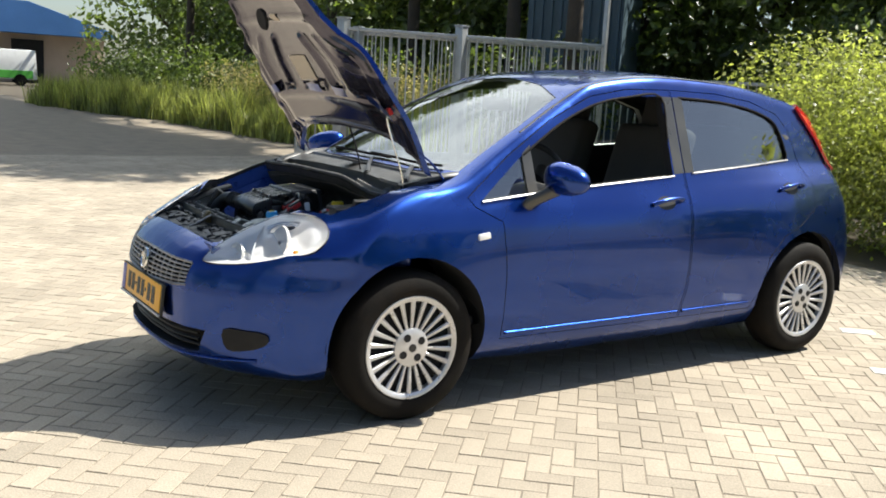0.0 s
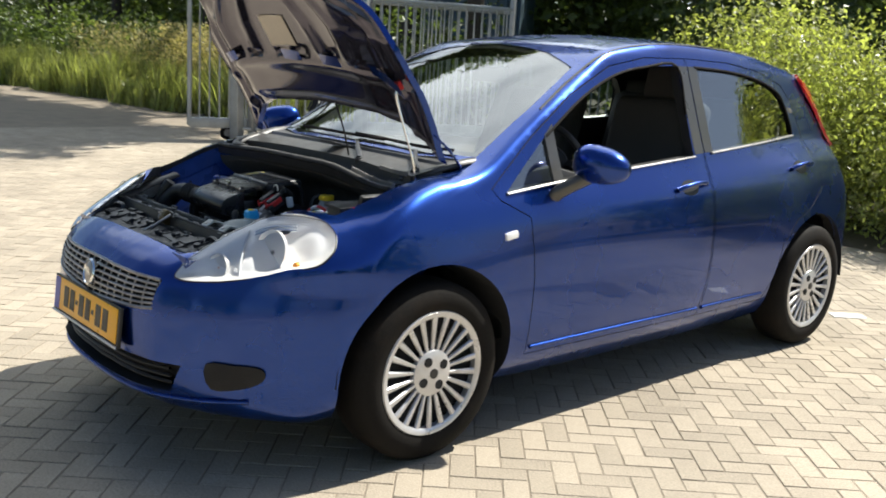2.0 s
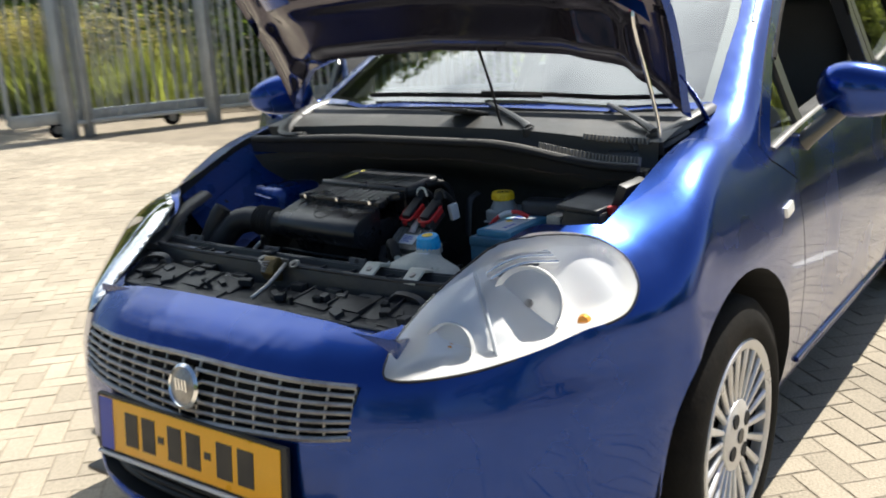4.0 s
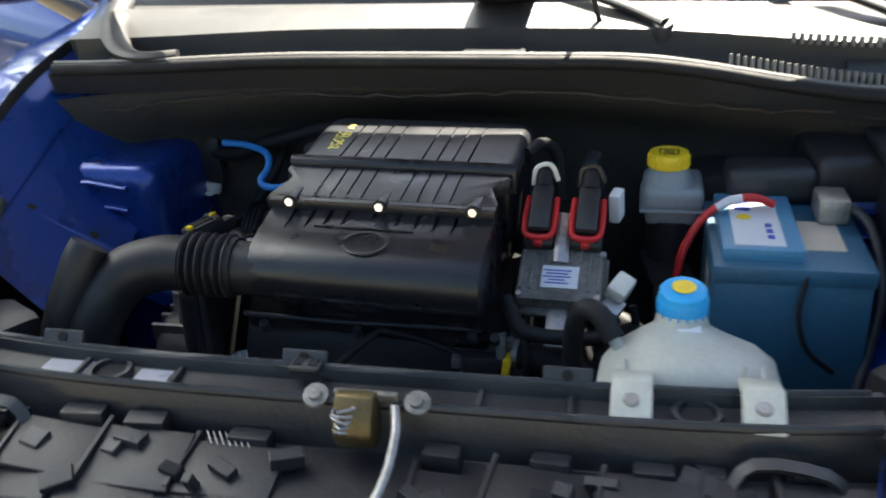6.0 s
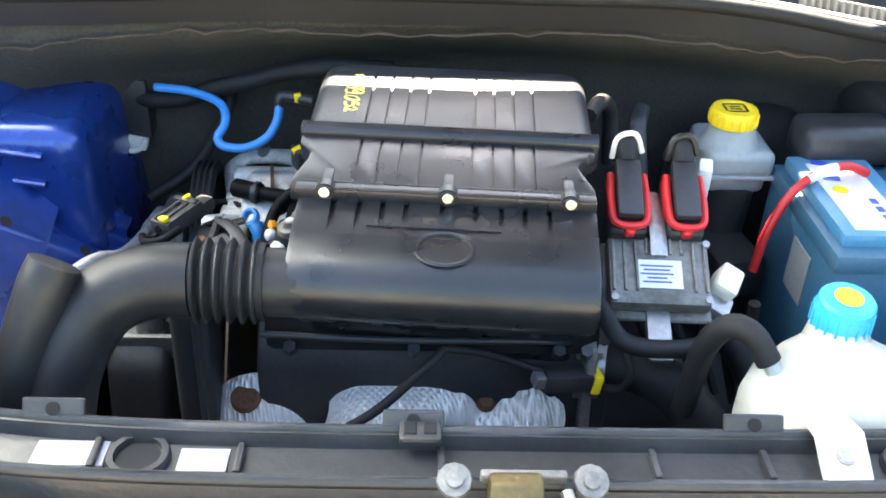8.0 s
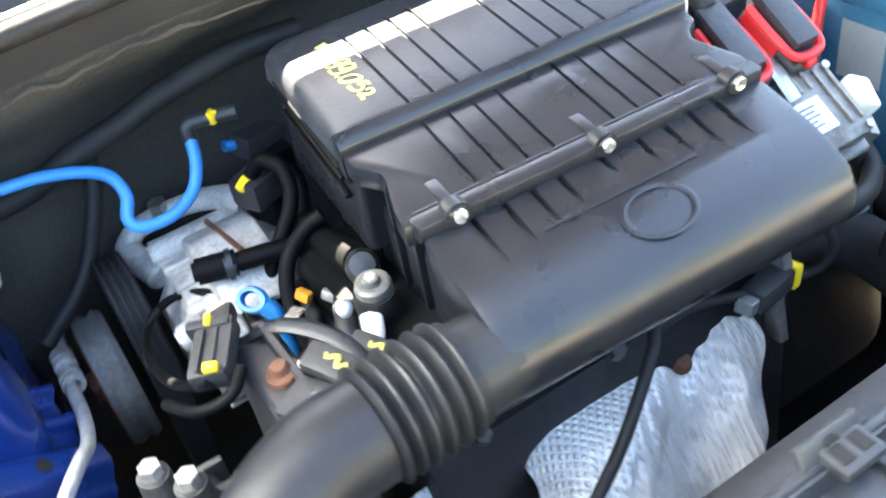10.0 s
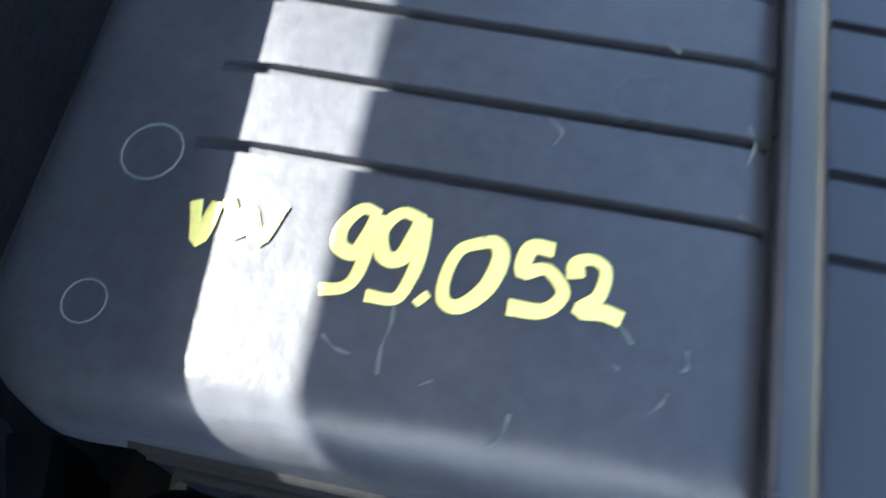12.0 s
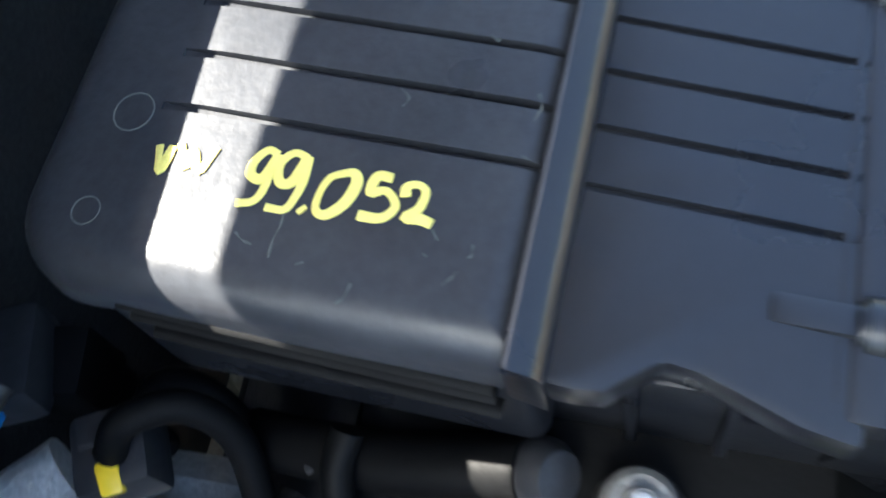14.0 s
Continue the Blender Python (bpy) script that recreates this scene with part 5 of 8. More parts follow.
bm = bmesh.new()
rows_ = []
for t, dz in ((0.0, 0.0), (0.02, -0.020), (0.05, -0.042), (0.14, -0.050), (0.5, -0.052), (0.85, -0.046), (0.95, -0.020), (1.0, 0.0)):
    rows_.append([bm.verts.new(cowl_pt(-0.59 + 1.18 * i / 40, 1.0).lerp(seal_pt(-0.59 + 1.18 * i / 40), t) + Vector((0, 0, dz * (1 if t < 0.5 else 0.45)))) for i in range(41)])
rows_.append([bm.verts.new(seal_pt(-0.59 + 1.18 * i / 40) + Vector((0, 0.010, -0.03))) for i in range(41)])
for a, b in zip(rows_, rows_[1:]):
    for i in range(40):
        bm.faces.new((a[i], a[i + 1], b[i + 1], b[i]))
part("scuttle_gutter", bm, TRIM, cowl, "black plastic gutter behind the seal", 35)
part("cowl_seal", tubem([seal_pt(-0.58 + 1.16 * i / 12) + Vector((0, 0, 0.006)) for i in range(13)], 0.009, 10, 5), HOSE, cowl, "black rubber seal along the scuttle edge", 60)
# lighter strip laid on the black seal to paint its sunlit top
part("seal_lip", tubem([seal_pt(-0.58 + 1.16 * i / 24) + Vector((0, 0.006, 0.0145)) for i in range(25)], 0.0045, 8, 3, flat=0.7), LIT_GREY, cowl, "pale grey lip painted as the seal's sunlit edge", 60)
# vent fins in the same lightened grey, sun put into the colour
for k in range(30):
    x = 0.325 + 0.0085 * k
    part("vent_fin", boxm(seal_pt(x) + Vector((0, 0.022, 0.018)), (0.0040, 0.013, 0.020), (-14, 0, 0), 0.0008, 1), LIT_GREY, cowl)
for k in range(17):
    x = 0.405 + 0.0100 * k
    part("vent_fin", boxm(cowl_pt(x, 1.0) + Vector((0, -0.003, 0.001)), (0.0045, 0.012, 0.014), (-14, 0, 0), 0.0008, 1), LIT_GREY, cowl)
part("cowl_joint", boxm(cowl_pt(0.025, 0.55) + Vector((0, 0, 0.004)), (0.085, 0.15, 0.008), (-12, 0, 0), 0.003), TRIM, cowl, "black joint cover")
part("cowl_joint", boxm(seal_pt(0.025) + Vector((0, 0.040, 0.000)), (0.085, 0.070, 0.020), (-4, 0, 0), 0.005), HOSE, cowl, "black joint cover", 40)
for s_ in (1, -1):
    bm = tubem([(s_ * 0.60, 0.34, 0.985), (s_ * 0.605, 0.22, 0.975), (s_ * 0.575, 0.10, 0.945), (s_ * 0.52, 0.03, 0.925)], 0.020, 8, 6, flat=0.6)
    part("cowl_end", bm, COWL, cowl, "moulded end of the scuttle", 50)
    part("cowl_end", tubem([(s_ * 0.592, 0.150, 0.945), (s_ * 0.570, 0.085, 0.925), (s_ * 0.530, 0.040, 0.910), (s_ * 0.470, 0.035, 0.905)], 0.022, 8, 5, flat=0.55), COWL, cowl, "moulded end of the scuttle", 50)
part("cowl_horn", tubem([(-0.565, 0.110, 0.958), (-0.535, 0.040, 0.948), (-0.495, -0.018, 0.938), (-0.455, -0.040, 0.934), (-0.405, -0.030, 0.936)], 0.020, 10, 6, lambda t: 0.024 - 0.012 * t, 0.5), COWL, cowl, "moulded horn at the scuttle's end", 50)



def wiper(base, tip, blade):
    """Arm from its spindle to the tip, with a blade along the foot of the glass."""
    base, tip = Vector(base), Vector(tip)
    ob_ = part("wiper", lathem([(0.0, 0.022), (0.012, 0.021), (0.017, 0.012), (0.018, -0.03), (0, -0.03)], Matrix.Translation(base) @ aim((0, -0.4, 1)), 16), TRIM, car, "black wiper arm and blade resting on the glass", 40)
    mid = base.lerp(tip, 0.45) + Vector((0, -0.004, 0.016))
    part("wiper_arm", tubem([base + Vector((0.004, -0.004, 0.016)), base.lerp(tip, 0.15) + Vector((0, 0, 0.018)), mid, tip], 0.0105, 8, 6, lambda t: 0.0140 - 0.006 * t, 0.7), GREY_PL, ob_, "", 60)
    pts_ = [on_top(x, y, 0.012)[0] for x, y in blade]
    part("wiper_blade", tubem(pts_, 0.0065, 6, 4), RUBBER, ob_, "", 60)


wiper((0.243, 0.066, 0.940), (0.055, 0.190, 0.998), [(0.20, 0.214), (0.0, 0.204), (-0.2, 0.216), (-0.38, 0.240)])
wiper((0.560, 0.068, 0.938), (0.385, 0.208, 0.996), [(0.52, 0.275), (0.38, 0.236), (0.2, 0.220), (0.02, 0.214)])

# ---- cabin ----
part("dashboard", prismm([(0.42, 0.86), (0.50, 0.93), (0.72, 0.95), (0.95, 0.90), (0.98, 0.72), (0.80, 0.55), (0.42, 0.55)], -0.60, 0.60, "x", 0.02), CABIN, car, "dark grey dashboard", 40)
stw = part("steering_wheel", bmesh.new(), CABIN, car, "black steering wheel")
bm = bmesh.new()
sm = Matrix.Translation((0.36, 0.985, 0.93)) @ aim((0, 1, 0.45))
lathe(bm, [(0.175 + 0.014 * math.cos(a), 0.014 * math.sin(a)) for a in [2 * math.pi * k / 10 for k in range(10)]], sm, 36, True)
part("wheel_rim", bm, CABIN, stw, "", 60)
part("wheel_hub", lathem([(0.0, 0.03), (0.06, 0.025), (0.08, 0.0), (0.05, -0.05), (0, -0.05)], sm, 24), CABIN, stw, "", 40)
part("wheel_spokes", boxm(sm @ Vector((0, 0, 0)), (0.34, 0.03, 0.02), (60, 0, 0), 0.006), CABIN, stw)


def seat(x, y, w, name, label):
    st = part(name, boxm((x, y, 0.52), (w, 0.50, 0.16), (6, 0, 0), 0.05, 3), SEAT, car, label, 50)
    part("backrest", boxm((x, y + 0.33, 0.88), (w, 0.13, 0.66), (-16, 0, 0), 0.055, 3), SEAT, st, "", 50)
    return st


for x_ in (0.36, -0.36):
    st = seat(x_, 1.30, 0.48, "front_seat", "dark grey cloth front seat")
    part("headrest", boxm((x_, 1.76, 1.27), (0.26, 0.09, 0.17), (-12, 0, 0), 0.04, 3), SEAT, st, "", 50)
    part("headrest_posts", tubem([(x_, 1.73, 1.16), (x_, 1.75, 1.22)], 0.03, 8), STEEL, st)
st = seat(0.0, 2.12, 1.10, "rear_seat", "grey cloth rear bench")
for x_ in (0.36, -0.36):
    part("headrest", boxm((x_, 2.53, 1.20), (0.25, 0.08, 0.13), (-12, 0, 0), 0.035, 3), SEAT, st, "", 50)
bm = bmesh.new()
box(bm, (0, 1.5, 0.36), (1.36, 2.3, 0.04))
part("cabin_floor", bm, CABIN, car)
part("rear_view_mirror", boxm((0.0, 0.93, 1.27), (0.22, 0.03, 0.07), (10, 0, 0), 0.015, 2), CABIN, car, "", 40)


# ---- engine bay ----
def foil_mat():
    m = mat("embossed_foil", (0.86, 0.83, 0.78), 0.46, 0.32, 0.10, 22, 160, dirt=(0.34, 0.30, 0.26), dirt_amt=0.55)
    n, l = m.node_tree.nodes, m.node_tree.links
    co = n.new("ShaderNodeTexCoord")
    hs = []
    for a in (45, -45):
        mp = n.new("ShaderNodeMapping")
        mp.inputs["Rotation"].default_value = (0.35, 0.15, radians(a))
        wv = n.new("ShaderNodeTexWave")
        wv.inputs["Scale"].default_value, wv.inputs["Distortion"].default_value = 62, 0.5
        l.new(co.outputs["Object"], mp.inputs["Vector"])
        l.new(mp.outputs["Vector"], wv.inputs["Vector"])
        hs.append(wv)
    mu = n.new("ShaderNodeMath")
    mu.operation = "MULTIPLY"
    l.new(hs[0].outputs["Fac"], mu.inputs[0])
    l.new(hs[1].outputs["Fac"], mu.inputs[1])
    bp = n.new("ShaderNodeBump")
    bp.inputs["Strength"].default_value, bp.inputs["Distance"].default_value = 0.8, 0.0026
    l.new(mu.outputs[0], bp.inputs["Height"])
    l.new(bp.outputs["Normal"], n["Principled BSDF"].inputs["Normal"])
    return m


FOILX = foil_mat()
RIBS = (-0.140, -0.1215, -0.103, -0.0845, -0.039, -0.0205, -0.002, 0.0165)


def lid_flat(y):
    return 0.849 + (y + 0.2095) * 0.10


def lid_bend(y):
    """Tilts the lid's flat rear to mirror the dark bulkhead: shade put into the shape."""
    d = y + 0.112
    return 0.0 if d < -0.006 else 0.14 * (d + 0.006) ** 2 / 0.024 if d < 0.006 else 0.14 * d


def lid_z(y):
    return lid_flat(y) - lid_bend(y)


def slope_slab(poly, zf, depth, bevel=0.003, segs=2):
    """A slab over a plan outline whose top follows zf(y)."""
    b = prismm(poly, 0, 1, "z", 0)
    for v in b.verts:
        v.co.z = zf(v.co.y) - (depth if v.co.z < 0.5 else 0)
    es = [e for e in b.edges if len(e.link_faces) == 2 and e.calc_face_angle(0) > radians(25)]
    bmesh.ops.bevel(b, geom=es, offset=bevel, segments=segs, affect="EDGES", profile=0.6)
    return b


# rear lid, with cut grooves
def rounded_lid(x0, x1, y0, y1, big, r, zf, depth):
    """A lid with rounded rear corners and a rolled upper edge, its top following zf(y)."""
    b = bmesh.new()

    def ring(inset, drop_, down):
        pts = []
        for cx, cy, sx, sy, a0 in ((x0, y0, 1, 1, 180), (x1, y0, -1, 1, 270), (x1, y1, -1, -1, 0), (x0, y1, 1, -1, 90)):
            rr = max((big if cy == y1 else 0.006) - inset, 0.0012)
            ox, oy = cx + sx * (inset + rr), cy + sy * (inset + rr)
            for k in range(9):
                t = radians(a0 + 90 * k / 8)
                pts.append((ox + rr * math.cos(t), oy + rr * math.sin(t)))
        return [b.verts.new((x, y, zf(y) - drop_ - down)) for x, y in pts]
    rings = [ring(-0.0008, r, depth), ring(0, r, 0)]
    for k in range(1, 7):
        t = math.pi / 2 * k / 6
        rings.append(ring(r * (1 - math.cos(t)), r * (1 - math.sin(t)), 0))
    for p, q in zip(rings, rings[1:]):
        n = len(p)
        for k in range(n):
            b.faces.new((p[k], p[(k + 1) % n], q[(k + 1) % n], q[k]))
    b.faces.new(rings[-1])
    b.faces.new(list(reversed(rings[0])))
    bmesh.ops.recalc_face_normals(b, faces=b.faces)
    return b


bm = rounded_lid(-0.1945, 0.073, -0.216, -0.0640, 0.026, 0.0130, lid_flat, 0.006)
for y in (-0.120, -0.116, -0.112, -0.108, -0.104):
    bmesh.ops.bisect_plane(bm, geom=list(bm.verts) + list(bm.edges) + list(bm.faces), plane_co=(0, y, 0), plane_no=(0, 1, 0), dist=1e-6)
for v in bm.verts:
    v.co.z -= lid_bend(v.co.y)
lid = part("air_filter_box", bm, BLACK_LID, car, "black ribbed plastic air filter box with a figure painted in yellow")
cuts = []
for x in RIBS:
    b = bmesh.new()
    vs = prism(b, [(-0.101, lid_z(-0.101) + 0.01), (-0.101, lid_z(-0.101) - 0.0008), (-0.2095, lid_z(-0.2095) - 0.0042), (-0.2095, lid_z(-0.2095) + 0.01)], x - 0.0006, x + 0.0022, "x")
    cuts.append(b)
boolean(lid, part("c", merge(cuts), BLACK_BOX))
lid.data.shade_smooth()
lid.data.set_sharp_from_angle(angle=radians(28))
part("lid_body", rounded_lid(-0.1900, 0.069, -0.214, -0.0690, 0.022, 0.004, lambda y: lid_flat(y) - 0.018, 0.070), BLACK_BOX, lid, "", 40)
# end-wall ribs
for z in (0.8300, 0.8210, 0.8060):
    part("end_rib", tubem([(-0.1925, -0.100, z + 0.012), (-0.1932, -0.14, z + 0.006), (-0.1932, -0.205, z - 0.006)], 0.0034, 8, 3, flat=0.5), SHADE_BLACK, lid, "", 60)
# raised seam between the lids
part("seam", prismm([(-0.2102, 0.828), (-0.2102, lid_z(-0.2102) + 0.0030), (-0.2122, lid_z(-0.2102) + 0.0042), (-0.2186, lid_z(-0.2186) + 0.0015), (-0.2208, lid_z(-0.2208) - 0.002), (-0.2208, 0.82)], -0.1970, 0.0765, "x", 0.0012, 2), BLACK_BOX, lid, "", 40)


def mid_z(y):
    return 0.843 + (y + 0.2215) * 0.165


MID = [(-0.196, -0.2195), (-0.196, -0.228), (-0.195, -0.235), (-0.184, -0.248), (-0.185, -0.257), (-0.188, -0.267), (-0.193, -0.282), (-0.195, -0.297),
       (0.068, -0.297), (0.069, -0.284), (0.060, -0.262), (0.056, -0.252), (0.060, -0.244), (0.072, -0.236), (0.073, -0.2195)]
mid = part("middle_lid", slope_slab(MID, mid_z, 0.016), BLACK_BOX, lid, "", 30)
cuts = []
for x in RIBS:
    cuts.append(boxm((x, -0.2565, mid_z(-0.2565) + 0.0012), (0.0026, 0.072, 0.007), (9.4, 0, 0)))
boolean(mid, part("c", merge(cuts), BLACK_BOX))
mid.data.shade_smooth()
mid.data.set_sharp_from_angle(angle=radians(28))
# flange with bolts
bm = bmesh.new()
box(bm, (-0.060, -0.2975, 0.8255), (0.258, 0.0125, 0.012), (6, 0, 0), 0.002)
box(bm, (-0.060, -0.2895, 0.8285), (0.25, 0.003, 0.007), (6, 0, 0), 0.001)
part("flange", bm, BLACK_BOX, lid, "", 30)
for x in (-0.163, -0.058, 0.046):
    bm = bmesh.new()
    box(bm, (x, -0.285, 0.8287), (0.009, 0.028, 0.011), (6, 0, 0), 0.002)
    cyl(bm, (x, -0.2935, 0.829), (x, -0.306, 0.8285), 0.0085, 14, None, 0.0015)
    bs = part("bolt_boss", bm, BLACK_BOX, lid, "", 40)
    part("bolt", cylm((x, -0.3040, 0.8298), (x, -0.3098, 0.8302), 0.0052, 12, 0.0046, 0.001), CHROME, bs, "bright screw head", 40)
# front cover
bm = prismm([(-0.300, 0.77), (-0.300, 0.8235), (-0.345, 0.8118), (-0.366, 0.8045), (-0.381, 0.7950), (-0.3885, 0.783), (-0.3905, 0.769), (-0.386, 0.754), (-0.373, 0.742), (-0.350, 0.736), (-0.300, 0.735)], -0.187, 0.070, "x", 0.006, 2)
for v in bm.verts:
    if v.co.x < -0.1:
        v.co.x += 0.012 * max(0.0, min(1, (0.79 - v.co.z) / 0.07))
front = part("front_cover", bm, BLACK_BOX, lid, "smooth black front cover")
cuts = []
for i, x in enumerate((-0.155, -0.133, -0.113, -0.093, -0.062, -0.034, -0.012, 0.008, 0.029)):
    ln = (0.042, 0.038, 0.034, 0.030, 0.018, 0.026, 0.030, 0.034, 0.038)[i]
    b = bmesh.new()
    prism(b, [(-0.298, 0.835), (-0.298, 0.8170), (-0.303 - ln, 0.8232 - 0.26 * ln - 0.0002), (-0.303 - ln, 0.835)], x - 0.0022, x + 0.0022, "x")
    cuts.append(b)
boolean(front, part("c", merge(cuts), BLACK_BOX))
front.data.shade_smooth()
front.data.set_sharp_from_angle(angle=radians(28))
fm = plane_m((-0.058, -0.3555, 0.8092), (1, 0, 0), (0, -0.29, 0.957))
bm = lathem([(0.0195, 0.0), (0.0210, 0.0005), (0.0225, 0.0005), (0.0240, 0.0)], fm @ Matrix.Diagonal((1.08, 0.80, 1, 1)), 40, True)
part("oval_emblem", bm, BLACK_BOX, front, "raised oval emblem ring", 40)
part("emblem_line", boxm((-0.068, -0.3335, 0.8153), (0.112, 0.0022, 0.0016), (14, 0, 0), 0.0005), BLACK_BOX, front)
# lower box and neck
part("lower_box", prismm([(-0.105, 0.64), (-0.105, 0.79), (-0.300, 0.79), (-0.345, 0.745), (-0.335, 0.71), (-0.30, 0.64)], -0.176, 0.062, "x", 0.008, 2), BLACK_BOX, lid, "", 35)
for x, y in ((-0.183, -0.24), (-0.183, -0.27)):
    part("end_rib", boxm((x + 0.008, y, 0.78), (0.012, 0.004, 0.085), None, 0.001), BLACK_BOX, lid)
# painted figures: strokes in millimetres along the lid towards the front, traced from the camera's view
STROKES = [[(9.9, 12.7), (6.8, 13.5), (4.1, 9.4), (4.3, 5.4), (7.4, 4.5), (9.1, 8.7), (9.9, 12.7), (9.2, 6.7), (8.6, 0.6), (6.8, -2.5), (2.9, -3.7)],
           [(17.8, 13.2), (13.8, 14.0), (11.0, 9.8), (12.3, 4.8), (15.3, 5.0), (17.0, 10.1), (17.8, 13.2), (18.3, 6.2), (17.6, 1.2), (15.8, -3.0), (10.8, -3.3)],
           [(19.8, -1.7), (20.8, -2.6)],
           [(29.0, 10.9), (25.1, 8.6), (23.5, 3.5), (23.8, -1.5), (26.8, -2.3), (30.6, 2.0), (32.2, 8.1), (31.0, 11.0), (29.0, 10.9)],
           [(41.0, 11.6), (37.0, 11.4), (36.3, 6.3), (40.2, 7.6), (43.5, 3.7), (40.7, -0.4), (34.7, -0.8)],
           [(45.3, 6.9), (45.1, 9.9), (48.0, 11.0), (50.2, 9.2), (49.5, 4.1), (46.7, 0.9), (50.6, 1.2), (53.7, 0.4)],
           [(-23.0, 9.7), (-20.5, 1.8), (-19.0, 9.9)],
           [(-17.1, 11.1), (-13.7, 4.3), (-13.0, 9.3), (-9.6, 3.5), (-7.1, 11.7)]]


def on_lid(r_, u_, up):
    """A place on the lid in millimetres: r_ along the figures, stretched to fit the view, u_ across."""
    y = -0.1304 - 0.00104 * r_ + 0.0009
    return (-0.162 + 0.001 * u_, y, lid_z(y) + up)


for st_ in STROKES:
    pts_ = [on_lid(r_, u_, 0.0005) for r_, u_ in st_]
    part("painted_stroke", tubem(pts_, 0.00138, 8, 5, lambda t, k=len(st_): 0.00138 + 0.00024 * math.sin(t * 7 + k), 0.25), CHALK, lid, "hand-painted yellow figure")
# dried paint runs and water marks on the lid, in millimetres, placed from the camera's view
MARKS = [[(15.9, -4.0), (16.1, -7.9), (15.4, -12.0), (15.7, -17.0)], [(5.3, -11.6), (7.5, -13.5), (10.5, -14.3)], [(64.9, -3.0), (65.1, -6.0), (64.2, -7.0)], [(62.4, -11.1), (61.5, -13.2), (59.7, -15.3)], [(22.7, -17.6), (24.7, -16.4)], [(53.2, -7.7), (54.2, -8.6)], [(53.8, -0.6), (55.9, -3.5)], [(37.9, -19.6), (37.1, -23.7), (35.3, -25.8)], [(72.6, 45), (74.0, 41), (72.8, 36)], [(71.8, 25), (74, 24)], [(36, 40), (39, 37), (38, 34)], [(56, 62), (59, 60)], [(28, 78), (30, 74), (33, 73)]]
for i, st_ in enumerate(MARKS):
    pts_ = [on_lid(r_, u_, 0.00012) for r_, u_ in st_]
    part("dried_run", tubem(pts_, 0.0005, 6, 4, lambda t, k=i: 0.00042 * (0.6 + 0.4 * math.sin(9 * t + k)), 0.3), RUN_MARK, lid, "dried grey-green paint run")
for x, y, r in ((-0.1744, -0.0905, 0.0048), (-0.1422, -0.0927, 0.0070)):
    m_ = Matrix.Translation((x, y, lid_z(y) + 0.0002)) @ Matrix.Rotation(math.atan(-0.04), 4, "X")
    part("water_mark", lathem([(r * 0.84, -0.0003), (r * 0.91, 0.0), (r * 0.97, -0.0003)], m_, 15, True), RUN_MARK, lid, "dried water ring")
# the box is turned and shifted to fit the camera's view
lid.matrix_basis = Matrix.Translation((-0.054, -0.304, 0.833)) @ Matrix.Rotation(radians(-3.5), 4, "Z") @ Matrix.Translation((0.058, 0.306, -0.830))

# intake trunk with bellows
def bellows(t):
    if 0.150 < t < 0.292:
        return 0.0325 + 0.0036 * math.sin((t - 0.150) / 0.142 * 2 * math.pi * 6 - math.pi / 2)
    return 0.0290 if t < 0.150 else 0.0310


trunk = part("intake_hose", tubem([(-0.165, -0.352, 0.775), (-0.205, -0.352, 0.776), (-0.262, -0.354, 0.778), (-0.300, -0.358, 0.777), (-0.338, -0.372, 0.762), (-0.366, -0.398, 0.715), (-0.376, -0.425, 0.64), (-0.378, -0.43, 0.56)], 0.034, 28, 56, bellows), TRUNK, car, "black ribbed air intake hose", 60)
part("hose_clamp", lathem([(0.032, -0.005), (0.033, 0), (0.032, 0.005), (0.030, 0.005), (0.030, -0.005)], Matrix.Translation((-0.208, -0.352, 0.776)) @ aim((1, 0, 0)), 28, True), HOSE, trunk)
part("intake_snorkel", tubem([(-0.364, -0.375, 0.805), (-0.374, -0.387, 0.782), (-0.396, -0.412, 0.71), (-0.402, -0.43, 0.62)], 0.021, 24, 8, lambda t: 0.0210 + 0.003 * t), TRUNK, car, "dull black air duct with a closed end", 50)

# coolant tank
def loft_x(secs, n=24):
    """Rounded sections across x: (x, y, z, half depth, half height)."""
    bm_ = bmesh.new()
    rings = []
    for x, y, z, ry, rz in secs:
        ring = []
        for k in range(n):
            a = 2 * math.pi * k / n
            c, s = math.cos(a), math.sin(a)
            ring.append(bm_.verts.new((x, y + ry * math.copysign(abs(c) ** 0.6, c), z + rz * math.copysign(abs(s) ** 0.6, s))))
        rings.append(ring)
    for a, b in zip(rings, rings[1:]):
        for k in range(n):
            bm_.faces.new((a[k], a[(k + 1) % n], b[(k + 1) % n], b[k]))
    bm_.faces.new(list(reversed(rings[0])))
    bm_.faces.new(rings[-1])
    bmesh.ops.recalc_face_normals(bm_, faces=bm_.faces)
    return bm_


tank = part("coolant_tank", loft_x([(0.188, -0.442, 0.685, 0.030, 0.030), (0.192, -0.440, 0.690, 0.042, 0.042), (0.205, -0.436, 0.693, 0.054, 0.052), (0.228, -0.430, 0.697, 0.060, 0.060), (0.245, -0.428, 0.700, 0.062, 0.066),
                                    (0.285, -0.428, 0.700, 0.062, 0.066), (0.305, -0.428, 0.695, 0.060, 0.061), (0.335, -0.430, 0.690, 0.056, 0.056), (0.352, -0.434, 0.688, 0.044, 0.048), (0.358, -0.436, 0.685, 0.030, 0.034)]), TANK, car, "milky white coolant tank with a blue cap", 50)
part("filler_neck", cylm((0.266, -0.397, 0.735), (0.266, -0.388, 0.775), 0.034, 24, 0.0215), TANK, tank, "", 50)
bm = bmesh.new()
